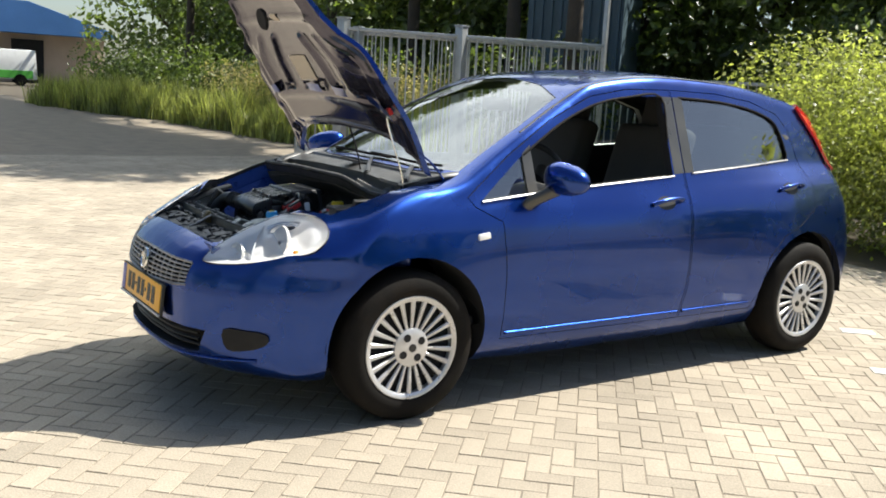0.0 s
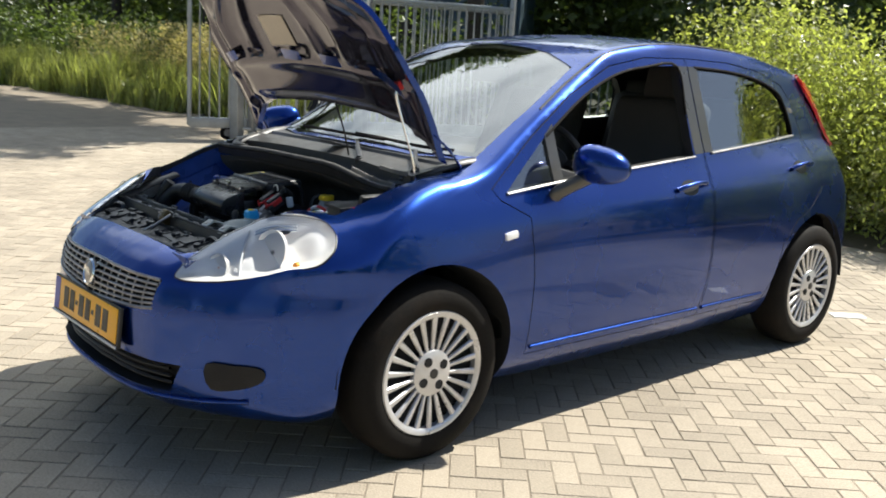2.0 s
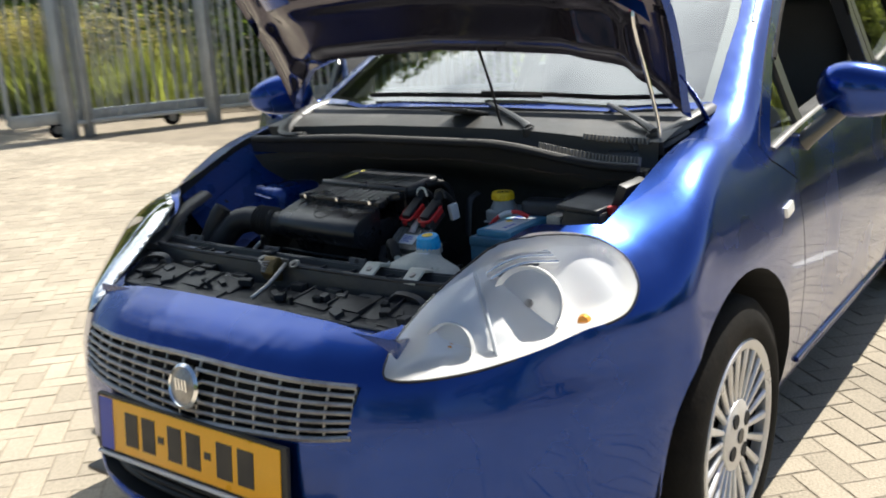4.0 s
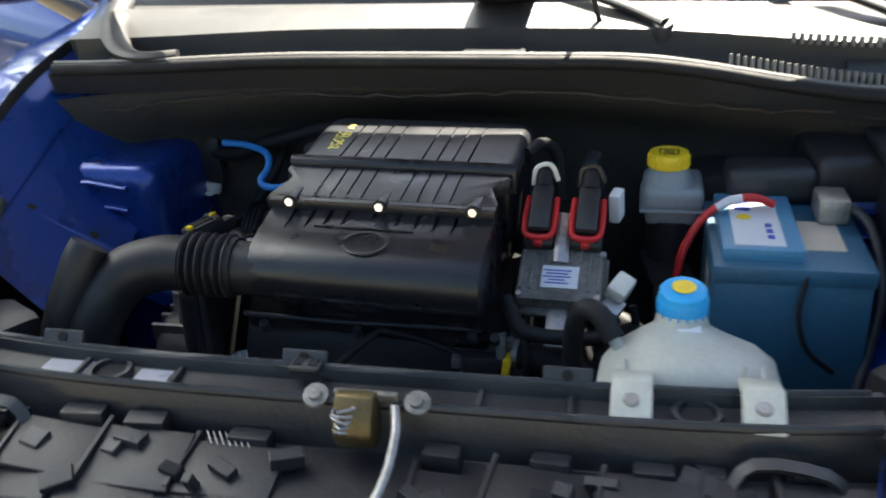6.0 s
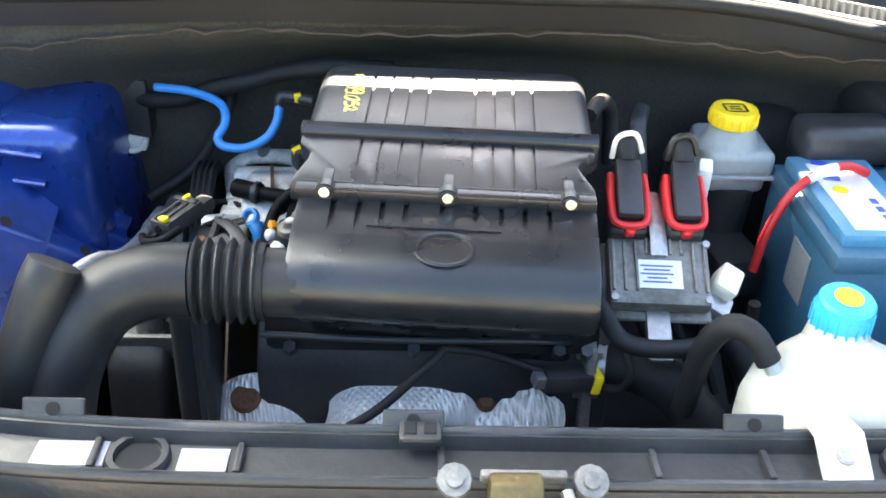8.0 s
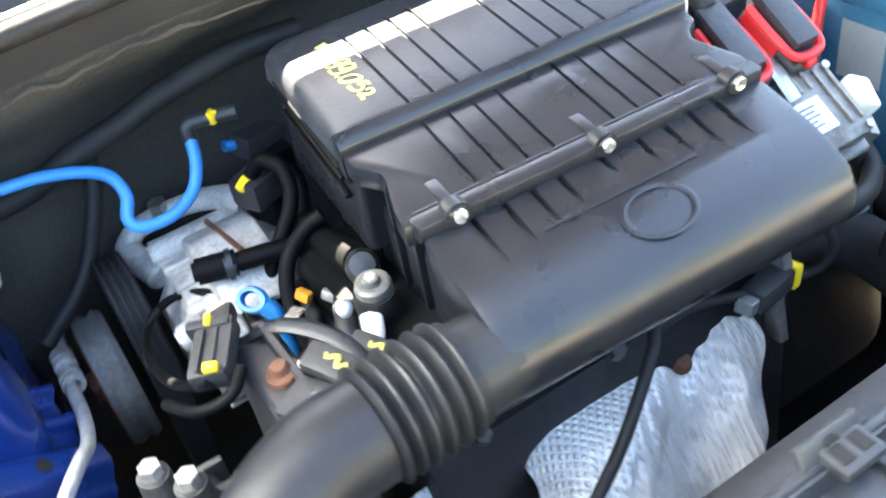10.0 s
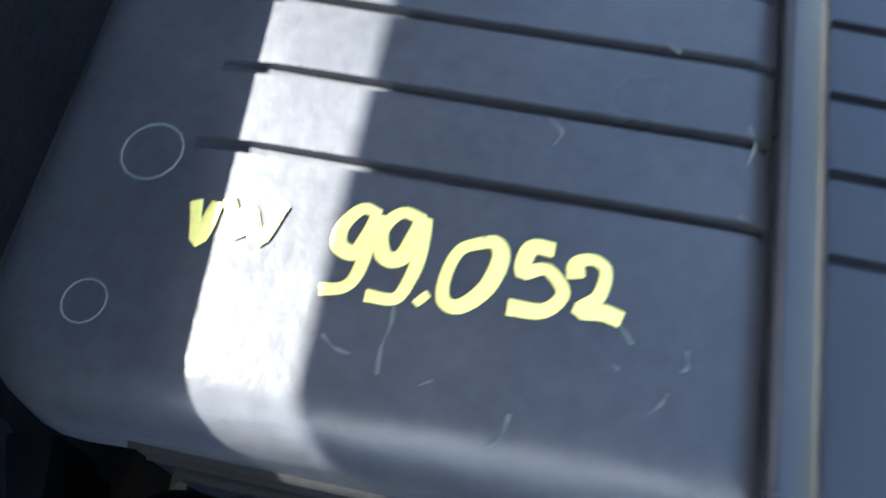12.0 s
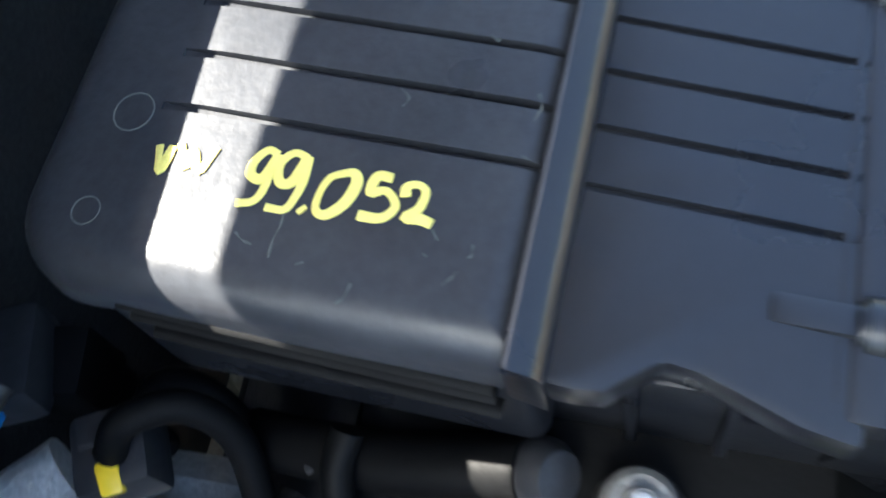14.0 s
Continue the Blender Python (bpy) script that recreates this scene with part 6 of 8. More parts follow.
lathe(bm, [(0.0205, 0.0), (0.0232, 0.002), (0.0240, 0.018), (0.0226, 0.021), (0.0226, 0.0265), (0.0205, 0.029), (0.0, 0.030)], Matrix.Translation((0.266, -0.388, 0.768)) @ aim((0, -0.12, 1)), 36)
cap = part("blue_cap", bm, BLUE_CAP, tank, "bright blue filler cap", 35)
for k in range(18):
    a = 2 * math.pi * k / 18
    part("cap_grip", boxm((0.266 + 0.0238 * math.cos(a), -0.3893 + 0.0238 * math.sin(a), 0.7780), (0.0018, 0.0018, 0.015), None), BLUE_CAP, cap)
part("cap_label", lathem([(0.0, 0.0005), (0.0115, 0.0005), (0.0115, 0), (0, 0)], Matrix.Translation((0.266, -0.3916, 0.7982)) @ aim((0, -0.12, 1)), 24), YELLOW, cap, "yellow warning label on the cap")
for x in (0.221, 0.329):
    bm = prismm([(-0.480, 0.752), (-0.480, 0.757), (-0.512, 0.766), (-0.536, 0.752), (-0.546, 0.746), (-0.546, 0.742), (-0.534, 0.746), (-0.512, 0.758)], x - 0.0175, x + 0.0175, "x", 0.0015, 1)
    tb = part("mounting_tab", bm, TANK, tank, "", 40)
    part("tab_bolt", cylm((x, -0.526, 0.752), (x, -0.5285, 0.759), 0.0075, 10, 0.007, 0.001), STEEL, tb, "", 40)
    for dx in (-0.007, 0.007):
        part("tab_rib", tubem([(x + dx, -0.497, 0.760), (x + dx, -0.475, 0.748), (x + dx, -0.455, 0.752)], 0.0022, 6, 3), TANK, tb)
part("tank_label", boxm((0.279, -0.4945, 0.722), (0.026, 0.001, 0.016), (-8, 0, 0), 0.0003), WHITE_LBL, tank, "small white label")
part("tank_label", boxm((0.272, -0.418, 0.7655), (0.022, 0.016, 0.001), (10, 0, 0), 0.0003), WHITE_LBL, tank, "small white label")
part("tank_spout", cylm((0.215, -0.425, 0.735), (0.199, -0.415, 0.757), 0.0065, 12), TANK, tank, "", 50)
part("tank_hose", tubem([(0.203, -0.417, 0.752), (0.188, -0.408, 0.772), (0.172, -0.396, 0.770), (0.162, -0.382, 0.735), (0.160, -0.37, 0.66)], 0.0105, 14, 6), HOSE, car, "black hose from the coolant tank", 60)
part("hose_clip", boxm((0.197, -0.414, 0.762), (0.014, 0.012, 0.012), (0, 40, 0), 0.003), AMBER, car, "brass hose clip")

# brake fluid reservoir
RX, RY = 0.263, -0.083
bm = bmesh.new()
box(bm, (RX, RY + 0.008, 0.777), (0.074, 0.084, 0.030), None, 0.010, 3)
box(bm, (RX, RY + 0.010, 0.753), (0.066, 0.074, 0.024), None, 0.010, 3)
cyl(bm, (RX - 0.006, RY, 0.785), (RX - 0.006, RY, 0.812), 0.034, 20, 0.022)
res = part("brake_fluid_reservoir", bm, RES, car, "grey translucent fluid reservoir with a yellow cap", 40)
part("seam_band", boxm((RX, RY + 0.008, 0.7635), (0.080, 0.088, 0.004), None, 0.0015), RES, res)
bm = lathem([(0.021, 0.0), (0.0245, 0.001), (0.0252, 0.014), (0.0235, 0.0185), (0.016, 0.0195), (0.0155, 0.0182), (0.0, 0.0182)], Matrix.Translation((RX - 0.007, RY, 0.811)), 36)
cap = part("yellow_cap", bm, YELLOW, res, "yellow brake fluid cap", 35)
for k in range(20):
    a = 2 * math.pi * k / 20
    part("cap_grip", boxm((RX - 0.007 + 0.025 * math.cos(a), RY + 0.025 * math.sin(a), 0.819), (0.002, 0.002, 0.013), None), YELLOW, cap)
bm = bmesh.new()
for dx, dy, sx, sy in ((0, 0.010, 0.022, 0.0018), (0, -0.010, 0.022, 0.0018), (0.011, 0, 0.0018, 0.0215), (-0.011, 0, 0.0018, 0.0215), (0, 0.003, 0.012, 0.0016), (0, -0.003, 0.012, 0.0016)):
    box(bm, (RX - 0.007 + dx, RY + dy, 0.8296), (sx, sy, 0.0008))
part("cap_mark", bm, INK, cap, "dark printed mark")
part("reservoir_neck", cylm((RX, RY, 0.66), (RX, RY, 0.745), 0.026, 16, 0.031), GREY_PL, res, "", 40)
part("master_cylinder", boxm((RX - 0.002, RY - 0.03, 0.665), (0.06, 0.11, 0.05), (0, 0, 10), 0.012, 2), BLACK, car, "", 40)

# control unit with two plugs
em = plane_m((0.141, -0.2935, 0.757), (1, 0, -0.06), (-0.02, -0.52, 0.85))


def on_ecu(bm):
    bmesh.ops.transform(bm, matrix=em, verts=bm.verts)
    return bm


ecu = part("engine_control_unit", on_ecu(boxm((0, 0, -0.010), (0.092, 0.066, 0.020), None, 0.004, 2)), ALU_D, car, "finned grey aluminium control unit with a white label", 40)
part("unit_flange", on_ecu(boxm((0, -0.002, -0.022), (0.100, 0.078, 0.006), None, 0.002, 1)), ALU_D, ecu, "", 40)
for k in range(9):
    x = -0.042 + 0.0105 * k
    part("fin", on_ecu(boxm((x, 0.024 if 2 < k < 7 else 0.004, 0.0012), (0.003, 0.016 if 2 < k < 7 else 0.05, 0.0035), None, 0.0007, 1)), ALU_D, ecu)
lb = part("unit_label", on_ecu(boxm((0.0, -0.004, 0.0008), (0.040, 0.028, 0.0016), None)), WHITE_LBL, ecu, "white printed label")
bm = bmesh.new()
for k, (w, u) in enumerate(((0.03, 0.008), (0.024, 0.004), (0.03, 0.0), (0.018, -0.004), (0.026, -0.008))):
    box(bm, (-0.003, u - 0.004, 0.0018), (w, 0.0016, 0.0003))
part("label_print", on_ecu(bm), INK_BLUE, lb)
for x, y in ((-0.042, -0.028), (0.042, -0.028), (0.044, 0.028)):
    part("unit_screw", on_ecu(cylm((x, y, -0.004), (x, y, 0.003), 0.0035, 10)), STEEL, ecu)
part("unit_bracket", on_ecu(boxm((0.0, -0.055, -0.02), (0.022, 0.05, 0.008), None, 0.003)), STEEL, ecu, "", 40)
for x0, y0 in ((0.115, 0.0), (0.167, -0.002)):
    pm = plane_m((x0, -0.240 + y0, 0.803), (1, 0, -0.05), (0, -0.52, 0.85))

    def onp(bm):
        bmesh.ops.transform(bm, matrix=pm, verts=bm.verts)
        return bm
    pl = part("plug", onp(boxm((0, 0.004, 0.010), (0.024, 0.060, 0.010), None, 0.004, 2)), GREY_PL, ecu, "grey-topped plug in a red frame", 40)
    bm = bmesh.new()
    tube(bm, [(-0.0155, 0.022, 0.004), (-0.0165, -0.012, 0.006), (-0.012, -0.031, 0.006), (0.012, -0.031, 0.006), (0.0165, -0.012, 0.006), (0.0155, 0.022, 0.004)], 0.0036, 8, 5)
    box(bm, (0, -0.036, 0.0), (0.010, 0.008, 0.010), None, 0.002, 1)
    box(bm, (-0.0165, 0.002, -0.004), (0.003, 0.040, 0.012), None, 0.001, 1)
    box(bm, (0.0165, 0.002, -0.004), (0.003, 0.040, 0.012), None, 0.001, 1)
    part("red_frame", onp(bm), RED, pl, "red locking frame", 40)
    part("plug_base", onp(boxm((0, -0.006, -0.012), (0.034, 0.062, 0.024), None, 0.003, 1)), BLACK, pl, "", 40)
    part("cable_boot", onp(tubem([(0, 0.034, 0.008), (0, 0.052, 0.012), (0.002, 0.062, -0.004), (0.003, 0.066, -0.03)], 0.010, 12, 5)), HOSE, pl, "", 60)
    part("cable_tie", onp(tubem([(-0.013, 0.040, 0.004), (-0.010, 0.052, 0.020), (0.006, 0.055, 0.023), (0.015, 0.045, 0.008)], 0.0028, 6, 4)), PALE if x0 < 0.14 else TRIM, pl)
part("steel_bracket", tubem([(0.141, -0.225, 0.800), (0.141, -0.262, 0.786), (0.141, -0.285, 0.768)], 0.008, 6, 3, flat=0.25), STEEL, ecu)
part("earth_terminal", boxm((0.197, -0.198, 0.802), (0.013, 0.022, 0.036), (10, 0, -15), 0.003), WHITE_LBL, car, "pale plastic connector", 40)
pc_ = part("pale_connector", boxm((0.205, -0.288, 0.740), (0.022, 0.030, 0.026), (20, 25, -20), 0.004), PALE, car, "pale plastic cable connector", 40)
part("connector_shell", boxm((0.197, -0.300, 0.722), (0.022, 0.022, 0.02), (20, 25, -20), 0.003), STEEL, pc_, "", 40)
part("black_cable", tubem([(0.193, -0.305, 0.712), (0.19, -0.315, 0.68), (0.18, -0.33, 0.63)], 0.009, 10, 5), HOSE, car, "black taped cable loom", 60)

# battery
BX0, BX1, BY0, BY1 = 0.302, 0.462, -0.292, -0.105
bm = bmesh.new()
box(bm, ((BX0 + BX1) / 2, (BY0 + BY1) / 2, 0.675), (BX1 - BX0, BY1 - BY0, 0.172), None, 0.005, 2)
bat = part("battery", bm, BATTERY, car, "blue car battery with a white label", 40)
part("battery_lid", boxm(((BX0 + BX1) / 2, (BY0 + BY1) / 2, 0.766), (BX1 - BX0 + 0.004, BY1 - BY0 + 0.004, 0.020), None, 0.005, 2), BATTERY, bat, "", 40)
part("lid_step", boxm((0.352, (BY0 + BY1) / 2 + 0.004, 0.782), (0.085, 0.165, 0.014), None, 0.004, 2), BATTERY_LT, bat, "", 40)
bl = part("battery_label", boxm((0.349, -0.200, 0.7895), (0.052, 0.135, 0.0012), None), WHITE_LBL, bat, "white maker's label with blue bars")
bm = bmesh.new()
for k in range(5):
    box(bm, (0.338, -0.165 + 0.017 * k, 0.7903), (0.017, 0.0105, 0.0006), (0, 0, 12 if k % 2 else -12))
part("label_bars", bm, INK_BLUE, bl, "blue bars")
part("label_mark", cylm((0.338, -0.190, 0.7902), (0.338, -0.190, 0.7906), 0.008, 16), YELLOW, bl)
for k in range(3):
    part("label_mark", boxm((0.362, -0.245 + 0.016 * k, 0.7903), (0.007, 0.010, 0.0006)), INK_BLUE, bl)
part("grey_label", boxm((0.418, -0.205, 0.7765), (0.045, 0.08, 0.001), None), STICKER, bat, "scuffed grey label")
part("terminal_cover", boxm((0.375, -0.092, 0.80), (0.105, 0.055, 0.045), (0, 0, 4), 0.014, 3), GREY_PL, bat, "black terminal cover", 40)
part("terminal_clamp", boxm((0.437, -0.150, 0.792), (0.035, 0.05, 0.03), None, 0.006), STEEL, bat, "", 40)
part("battery_side_label", boxm((0.3005, -0.222, 0.715), (0.001, 0.045, 0.055), None), RES, bat, "scuffed side label")
rc = part("red_cable", tubem([(0.372, -0.166, 0.797), (0.348, -0.172, 0.807), (0.318, -0.178, 0.802), (0.292, -0.186, 0.782), (0.274, -0.194, 0.745), (0.266, -0.20, 0.70)], 0.0048, 10, 6), RED, car, "red battery cable with a pale sleeve", 60)
part("cable_sleeve", tubem([(0.336, -0.1745, 0.8065), (0.322, -0.1772, 0.8035), (0.308, -0.1808, 0.796)], 0.0054, 10, 4), WHITE_LBL, rc, "", 60)
part("grey_cable", tubem([(0.44, -0.15, 0.80), (0.472, -0.19, 0.785), (0.478, -0.25, 0.74), (0.468, -0.28, 0.68), (0.45, -0.31, 0.62)], 0.0055, 10, 6), GREY_PL, car, "dark grey earth cable", 60)
part("thin_cable", tubem([(0.395, -0.29, 0.77), (0.388, -0.305, 0.73), (0.40, -0.308, 0.69), (0.43, -0.30, 0.66)], 0.003, 8, 5), HOSE, car, "thin black cable", 60)
fb = part("fuse_box", boxm((0.535, -0.13, 0.745), (0.085, 0.24, 0.19), (0, 4, 0), 0.012, 2), GREY_PL, car, "dark grey fuse box cover", 40)
part("fuse_box_lid", boxm((0.535, -0.13, 0.842), (0.092, 0.25, 0.012), (0, 4, 0), 0.004), GREY_PL, fb, "", 40)
part("orange_clip", boxm((0.585, -0.20, 0.835), (0.02, 0.02, 0.018), None, 0.004), RED, car, "orange-red clip", 40)
part("bracket", boxm((0.596, -0.14, 0.86), (0.02, 0.10, 0.05), (0, 20, 0), 0.004), BLACK, car, "", 40)
part("drain_box", boxm((0.505, -0.035, 0.806), (0.170, 0.150, 0.060), (0, 0, 4), 0.016, 3), BLACK, car, "black plastic cover beside the battery", 40)
part("servo", lathem([(0.0, 0.06), (0.05, 0.058), (0.09, 0.045), (0.105, 0.02), (0.105, 0.0), (0, 0)], Matrix.Translation((0.33, 0.045, 0.68)) @ aim((0, -1, 0)), 32), BLACK, car, "black brake servo drum", 40)

# bulkhead


def lining_pt(u, v):
    x, k = u * 0.60, float(step(0.02, 0.22, v))
    y = (-0.026 - 0.05 * x * x) * (1 - k) + (0.100 - 0.42 * x * x * (1 - v) + 0.02 * v) * k
    return Vector((x, y + 0.006 * math.sin(u * 17) * v + 0.004 * math.sin(u * 40 + v * 9) * k, 0.908 - 0.036 * u * u - v * 0.50))


bm, _ = sheet(lining_pt, 60, 30)
bulk = part("bulkhead_lining", bm, FELT, car, "dark felt-covered bulkhead", 60)
TEAR = random.Random(31)
part("lining_edge", tubem([(u * 0.60, -0.034 - 0.05 * (u * 0.6) ** 2, 0.886 - 0.03 * u * u + 0.004 * math.sin(u * 9) + TEAR.choice((0, 0, 0, 0.001, -0.001, 0.003, -0.004))) for u in [-0.9 + 0.03 * k for k in range(61)]], 0.0016, 6, 2, lambda t: 0.0011 + 0.0009 * math.sin(t * 37) ** 2), TORN, bulk, "torn brown edge of the lining", 60)
# inner wings and strut towers
for s_ in (1, -1):
    bm, _ = sheet(lambda u, v: Vector((s_ * (0.620 - 0.15 * v ** 1.2 - 0.02 * math.sin(v * 9)), -0.08 + 0.22 * u, on_top(0.632, -0.08 + 0.22 * u)[0].z - 0.014 - 0.16 * v - 0.02 * math.sin(v * 9))), 24, 20)
    wing = part("inner_wing", bm, PAINT_IN, car, "blue painted inner wing", 50)
    # box-shaped strut tower with softened edges
    tw = bmesh.new()
    box(tw, (s_ * 0.535, 0.0, 0.655), (0.205, 0.215, 0.285), None, 0.030, 4)
    for v in tw.verts:
        k = (0.80 - v.co.z) / 0.30
        v.co.y -= 0.030 * k
        v.co.x -= s_ * 0.020 * k
    part("strut_tower", tw, PAINT_IN, car, "blue painted strut tower", 50)
    for y_, z_ in ((-0.108, 0.775), (-0.112, 0.745)):
        part("tower_bead", tubem([(s_ * (0.47 + 0.03 * k), y_ - 0.004, z_ - 0.004 * abs(k - 2)) for k in range(5)], 0.007, 8, 3, flat=0.6), PAINT_IN, car, "", 60)
    # ribbed apron running down to the side member
    a_, b_ = Vector((s_ * 0.610, -0.200, 0.795)), Vector((s_ * 0.405, -0.112, 0.632))
    d_ = b_ - a_
    n_ = Vector((-s_ * 0.35, -0.25, 0.9)).normalized()
    n_ = (n_ - d_.normalized() * n_.dot(d_.normalized())).normalized()
    c_ = n_.cross(d_.normalized()) * (1 if n_.cross(d_.normalized()).y > 0 else -1)

    def apron_pt(u, v):
        q = a_ + d_ * (u + 1) / 2 + c_ * (-0.045 + 0.135 * v)
        ridge = sum(h * math.exp(-(((v - c) / w) ** 4)) for c, w, h in ((0.26, 0.13, 0.014), (0.58, 0.05, 0.010), (0.82, 0.05, 0.010)))
        return q + n_ * (ridge - 0.06 * max(0, v - 0.9) * 3 - 0.10 * max(0, 0.06 - v) * 3)
    bm, _ = sheet(apron_pt, 16, 60)
    ap_ = part("wing_apron", thick(bm, 0.003), PAINT_IN, car, "blue painted ribbed apron panel", 60)
    for u in (-0.62, 0.0, 0.62):
        q = apron_pt(u, 0.26)
        part("apron_hole", cylm(q - n_ * 0.004, q + n_ * 0.0008, 0.0062, 14), DARK, ap_)
    part("lamp_back", boxm((s_ * 0.50, -0.40, 0.665), (0.09, 0.10, 0.11), (0, 0, s_ * 30), 0.02, 2), BLACK, car, "black back of the headlamp", 40)
    part("side_stay", tubem([(s_ * 0.43, -0.545, 0.738), (s_ * 0.47, -0.48, 0.75), (s_ * 0.53, -0.38, 0.775), (s_ * 0.575, -0.25, 0.80)], 0.020, 8, 5, flat=0.5), GREY_PL, car, "black plastic front panel arm", 50)

# front panel over the radiator
SP = [(-0.498, 0.690), (-0.498, 0.746), (-0.501, 0.752), (-0.508, 0.752), (-0.511, 0.741), (-0.539, 0.738), (-0.543, 0.748), (-0.550, 0.748), (-0.553, 0.742), (-0.556, 0.700), (-0.590, 0.690), (-0.615, 0.686), (-0.632, 0.682), (-0.634, 0.655), (-0.60, 0.64)]
bm = bmesh.new()
nx = 60
rows_ = []
for i in range(nx + 1):
    x = -0.43 + 0.86 * i / nx
    sh = 0.020 * (abs(x) / 0.43) ** 4
    k = 0.004 * math.sin(x * 60) if abs(x) > 0.06 else 0
    rows_.append([bm.verts.new((x, y + (sh if y > -0.56 else sh * 0.5) * (1 if y > -0.56 else 1), z + (k if -0.65 < y < -0.56 else 0))) for y, z in SP])
for a, b in zip(rows_, rows_[1:]):
    for j in range(len(SP)):
        bm.faces.new((a[j], a[(j + 1) % len(SP)], b[(j + 1) % len(SP)], b[j]))
bm.faces.new(rows_[0]), bm.faces.new(list(reversed(rows_[-1])))
bmesh.ops.recalc_face_normals(bm, faces=bm.faces)
slam = part("front_panel", bm, GREY_PL, car, "dusty black plastic panel above the radiator", 30)


def sp_shift(x):
    return 0.020 * (abs(x) / 0.43) ** 4


for x in (-0.30, -0.20, -0.06, 0.09, 0.17):
    part("panel_rib", boxm((x, -0.525 + sp_shift(x), 0.7415), (0.005, 0.028, 0.009), None, 0.0015), GREY_PL, slam)
part("panel_lip", tubem([(x, -0.502 + sp_shift(x), 0.751) for x in [-0.42 + 0.07 * k for k in range(13)]], 0.0042, 6, 3), GREY_PL, slam, "", 60)
part("panel_lip", tubem([(x, -0.549 + sp_shift(x), 0.747) for x in [-0.42 + 0.07 * k for k in range(13)]], 0.0045, 6, 3), GREY_PL, slam, "", 60)
for x in (-0.335, -0.08, 0.165):
    tb = part("panel_tab", boxm((x, -0.4985 + sp_shift(x), 0.7560), (0.044, 0.005, 0.018), (-30, 0, 0), 0.0022), GREY_PL, slam)
    part("tab_hole", cylm((x, -0.4945 + sp_shift(x), 0.7555), (x, -0.5010 + sp_shift(x), 0.7592), 0.0050, 12), DARK, tb)
for x in (-0.270, 0.276):
    rg = part("panel_ring", lathem([(0.016, 0.0), (0.0165, 0.008), (0.021, 0.008), (0.023, 0.0)], Matrix.Translation((x, -0.525 + sp_shift(x), 0.7375)), 28, True), GREY_PL, slam, "", 40)
    part("ring_hole", cylm((x, -0.525 + sp_shift(x), 0.735), (x, -0.525 + sp_shift(x), 0.7412), 0.0155, 20), DARK, rg)
# pale plates that paint bright light onto flat pieces of the panel
part("panel_glare", boxm((-0.318, -0.521 + sp_shift(-0.318) - 0.003, 0.7402), (0.050, 0.024, 0.002), None), PALE_GL, slam, "pale patch painted as glare on the panel")
part("panel_glare", boxm((-0.225, -0.523 + sp_shift(-0.225) - 0.002, 0.7402), (0.034, 0.022, 0.002), None), PALE_GL, slam, "pale patch painted as glare on the panel")
part("panel_catch", boxm((-0.075, -0.508, 0.755), (0.030, 0.022, 0.008), None, 0.003), GREY_PL, slam)
for dx in (-0.007, 0.007):
    part("catch_hole", boxm((-0.075 + dx, -0.508, 0.7562), (0.009, 0.012, 0.0075), None, 0.001), DARK, slam)
rng = random.Random(4)
for x, w_, d_, dz in ((-0.385, 0.060, 0.050, 0.004), (-0.292, 0.074, 0.058, 0.004), (-0.205, 0.078, 0.064, 0.001), (-0.118, 0.080, 0.058, -0.004), (0.075, 0.060, 0.046, -0.008), (0.150, 0.078, 0.060, -0.002), (0.238, 0.070, 0.048, 0.002), (0.305, 0.048, 0.064, -0.002), (0.378, 0.070, 0.052, 0.004)):
    y_ = -0.604 + 0.5 * sp_shift(x)
    part("panel_plate", boxm((x, y_, 0.706 + dz), (w_ * 1.10, d_, 0.006), (13 + rng.uniform(-4, 4), rng.uniform(-4, 4), rng.uniform(-3, 3)), 0.0010), BLACK, slam, "", 40)
    part("panel_web", boxm((x - w_ * 0.56, y_ + 0.006, 0.702 + dz), (0.005, d_ * 1.15, 0.026), (10, 0, rng.uniform(-8, 8)), 0.0012), BLACK, slam)
    part("panel_step", boxm((x + rng.uniform(-0.015, 0.015), y_ - 0.040, 0.692 + 0.5 * dz), (w_ * rng.uniform(0.8, 1.15), 0.030, 0.012), (12, rng.uniform(-5, 5), rng.uniform(-8, 8)), 0.0016), BLACK, slam, "", 40)
    part("panel_box", boxm((x + rng.uniform(-0.02, 0.02), -0.566 + 0.8 * sp_shift(x), 0.708 + rng.uniform(-0.006, 0.008)), (w_ * rng.uniform(0.35, 0.6), 0.018, 0.022), (rng.uniform(-8, 8), 0, rng.uniform(-6, 6)), 0.002), rng.choice((BLACK, GREY_PL)), slam, "", 40)
part("panel_tray", prismm([(-0.550, 0.700), (-0.590, 0.6965), (-0.640, 0.6955), (-0.662, 0.6940), (-0.665, 0.688), (-0.55, 0.684)], -0.405, 0.405, "x", 0.002, 1), BLACK, slam, "black tray below the plates", 30)
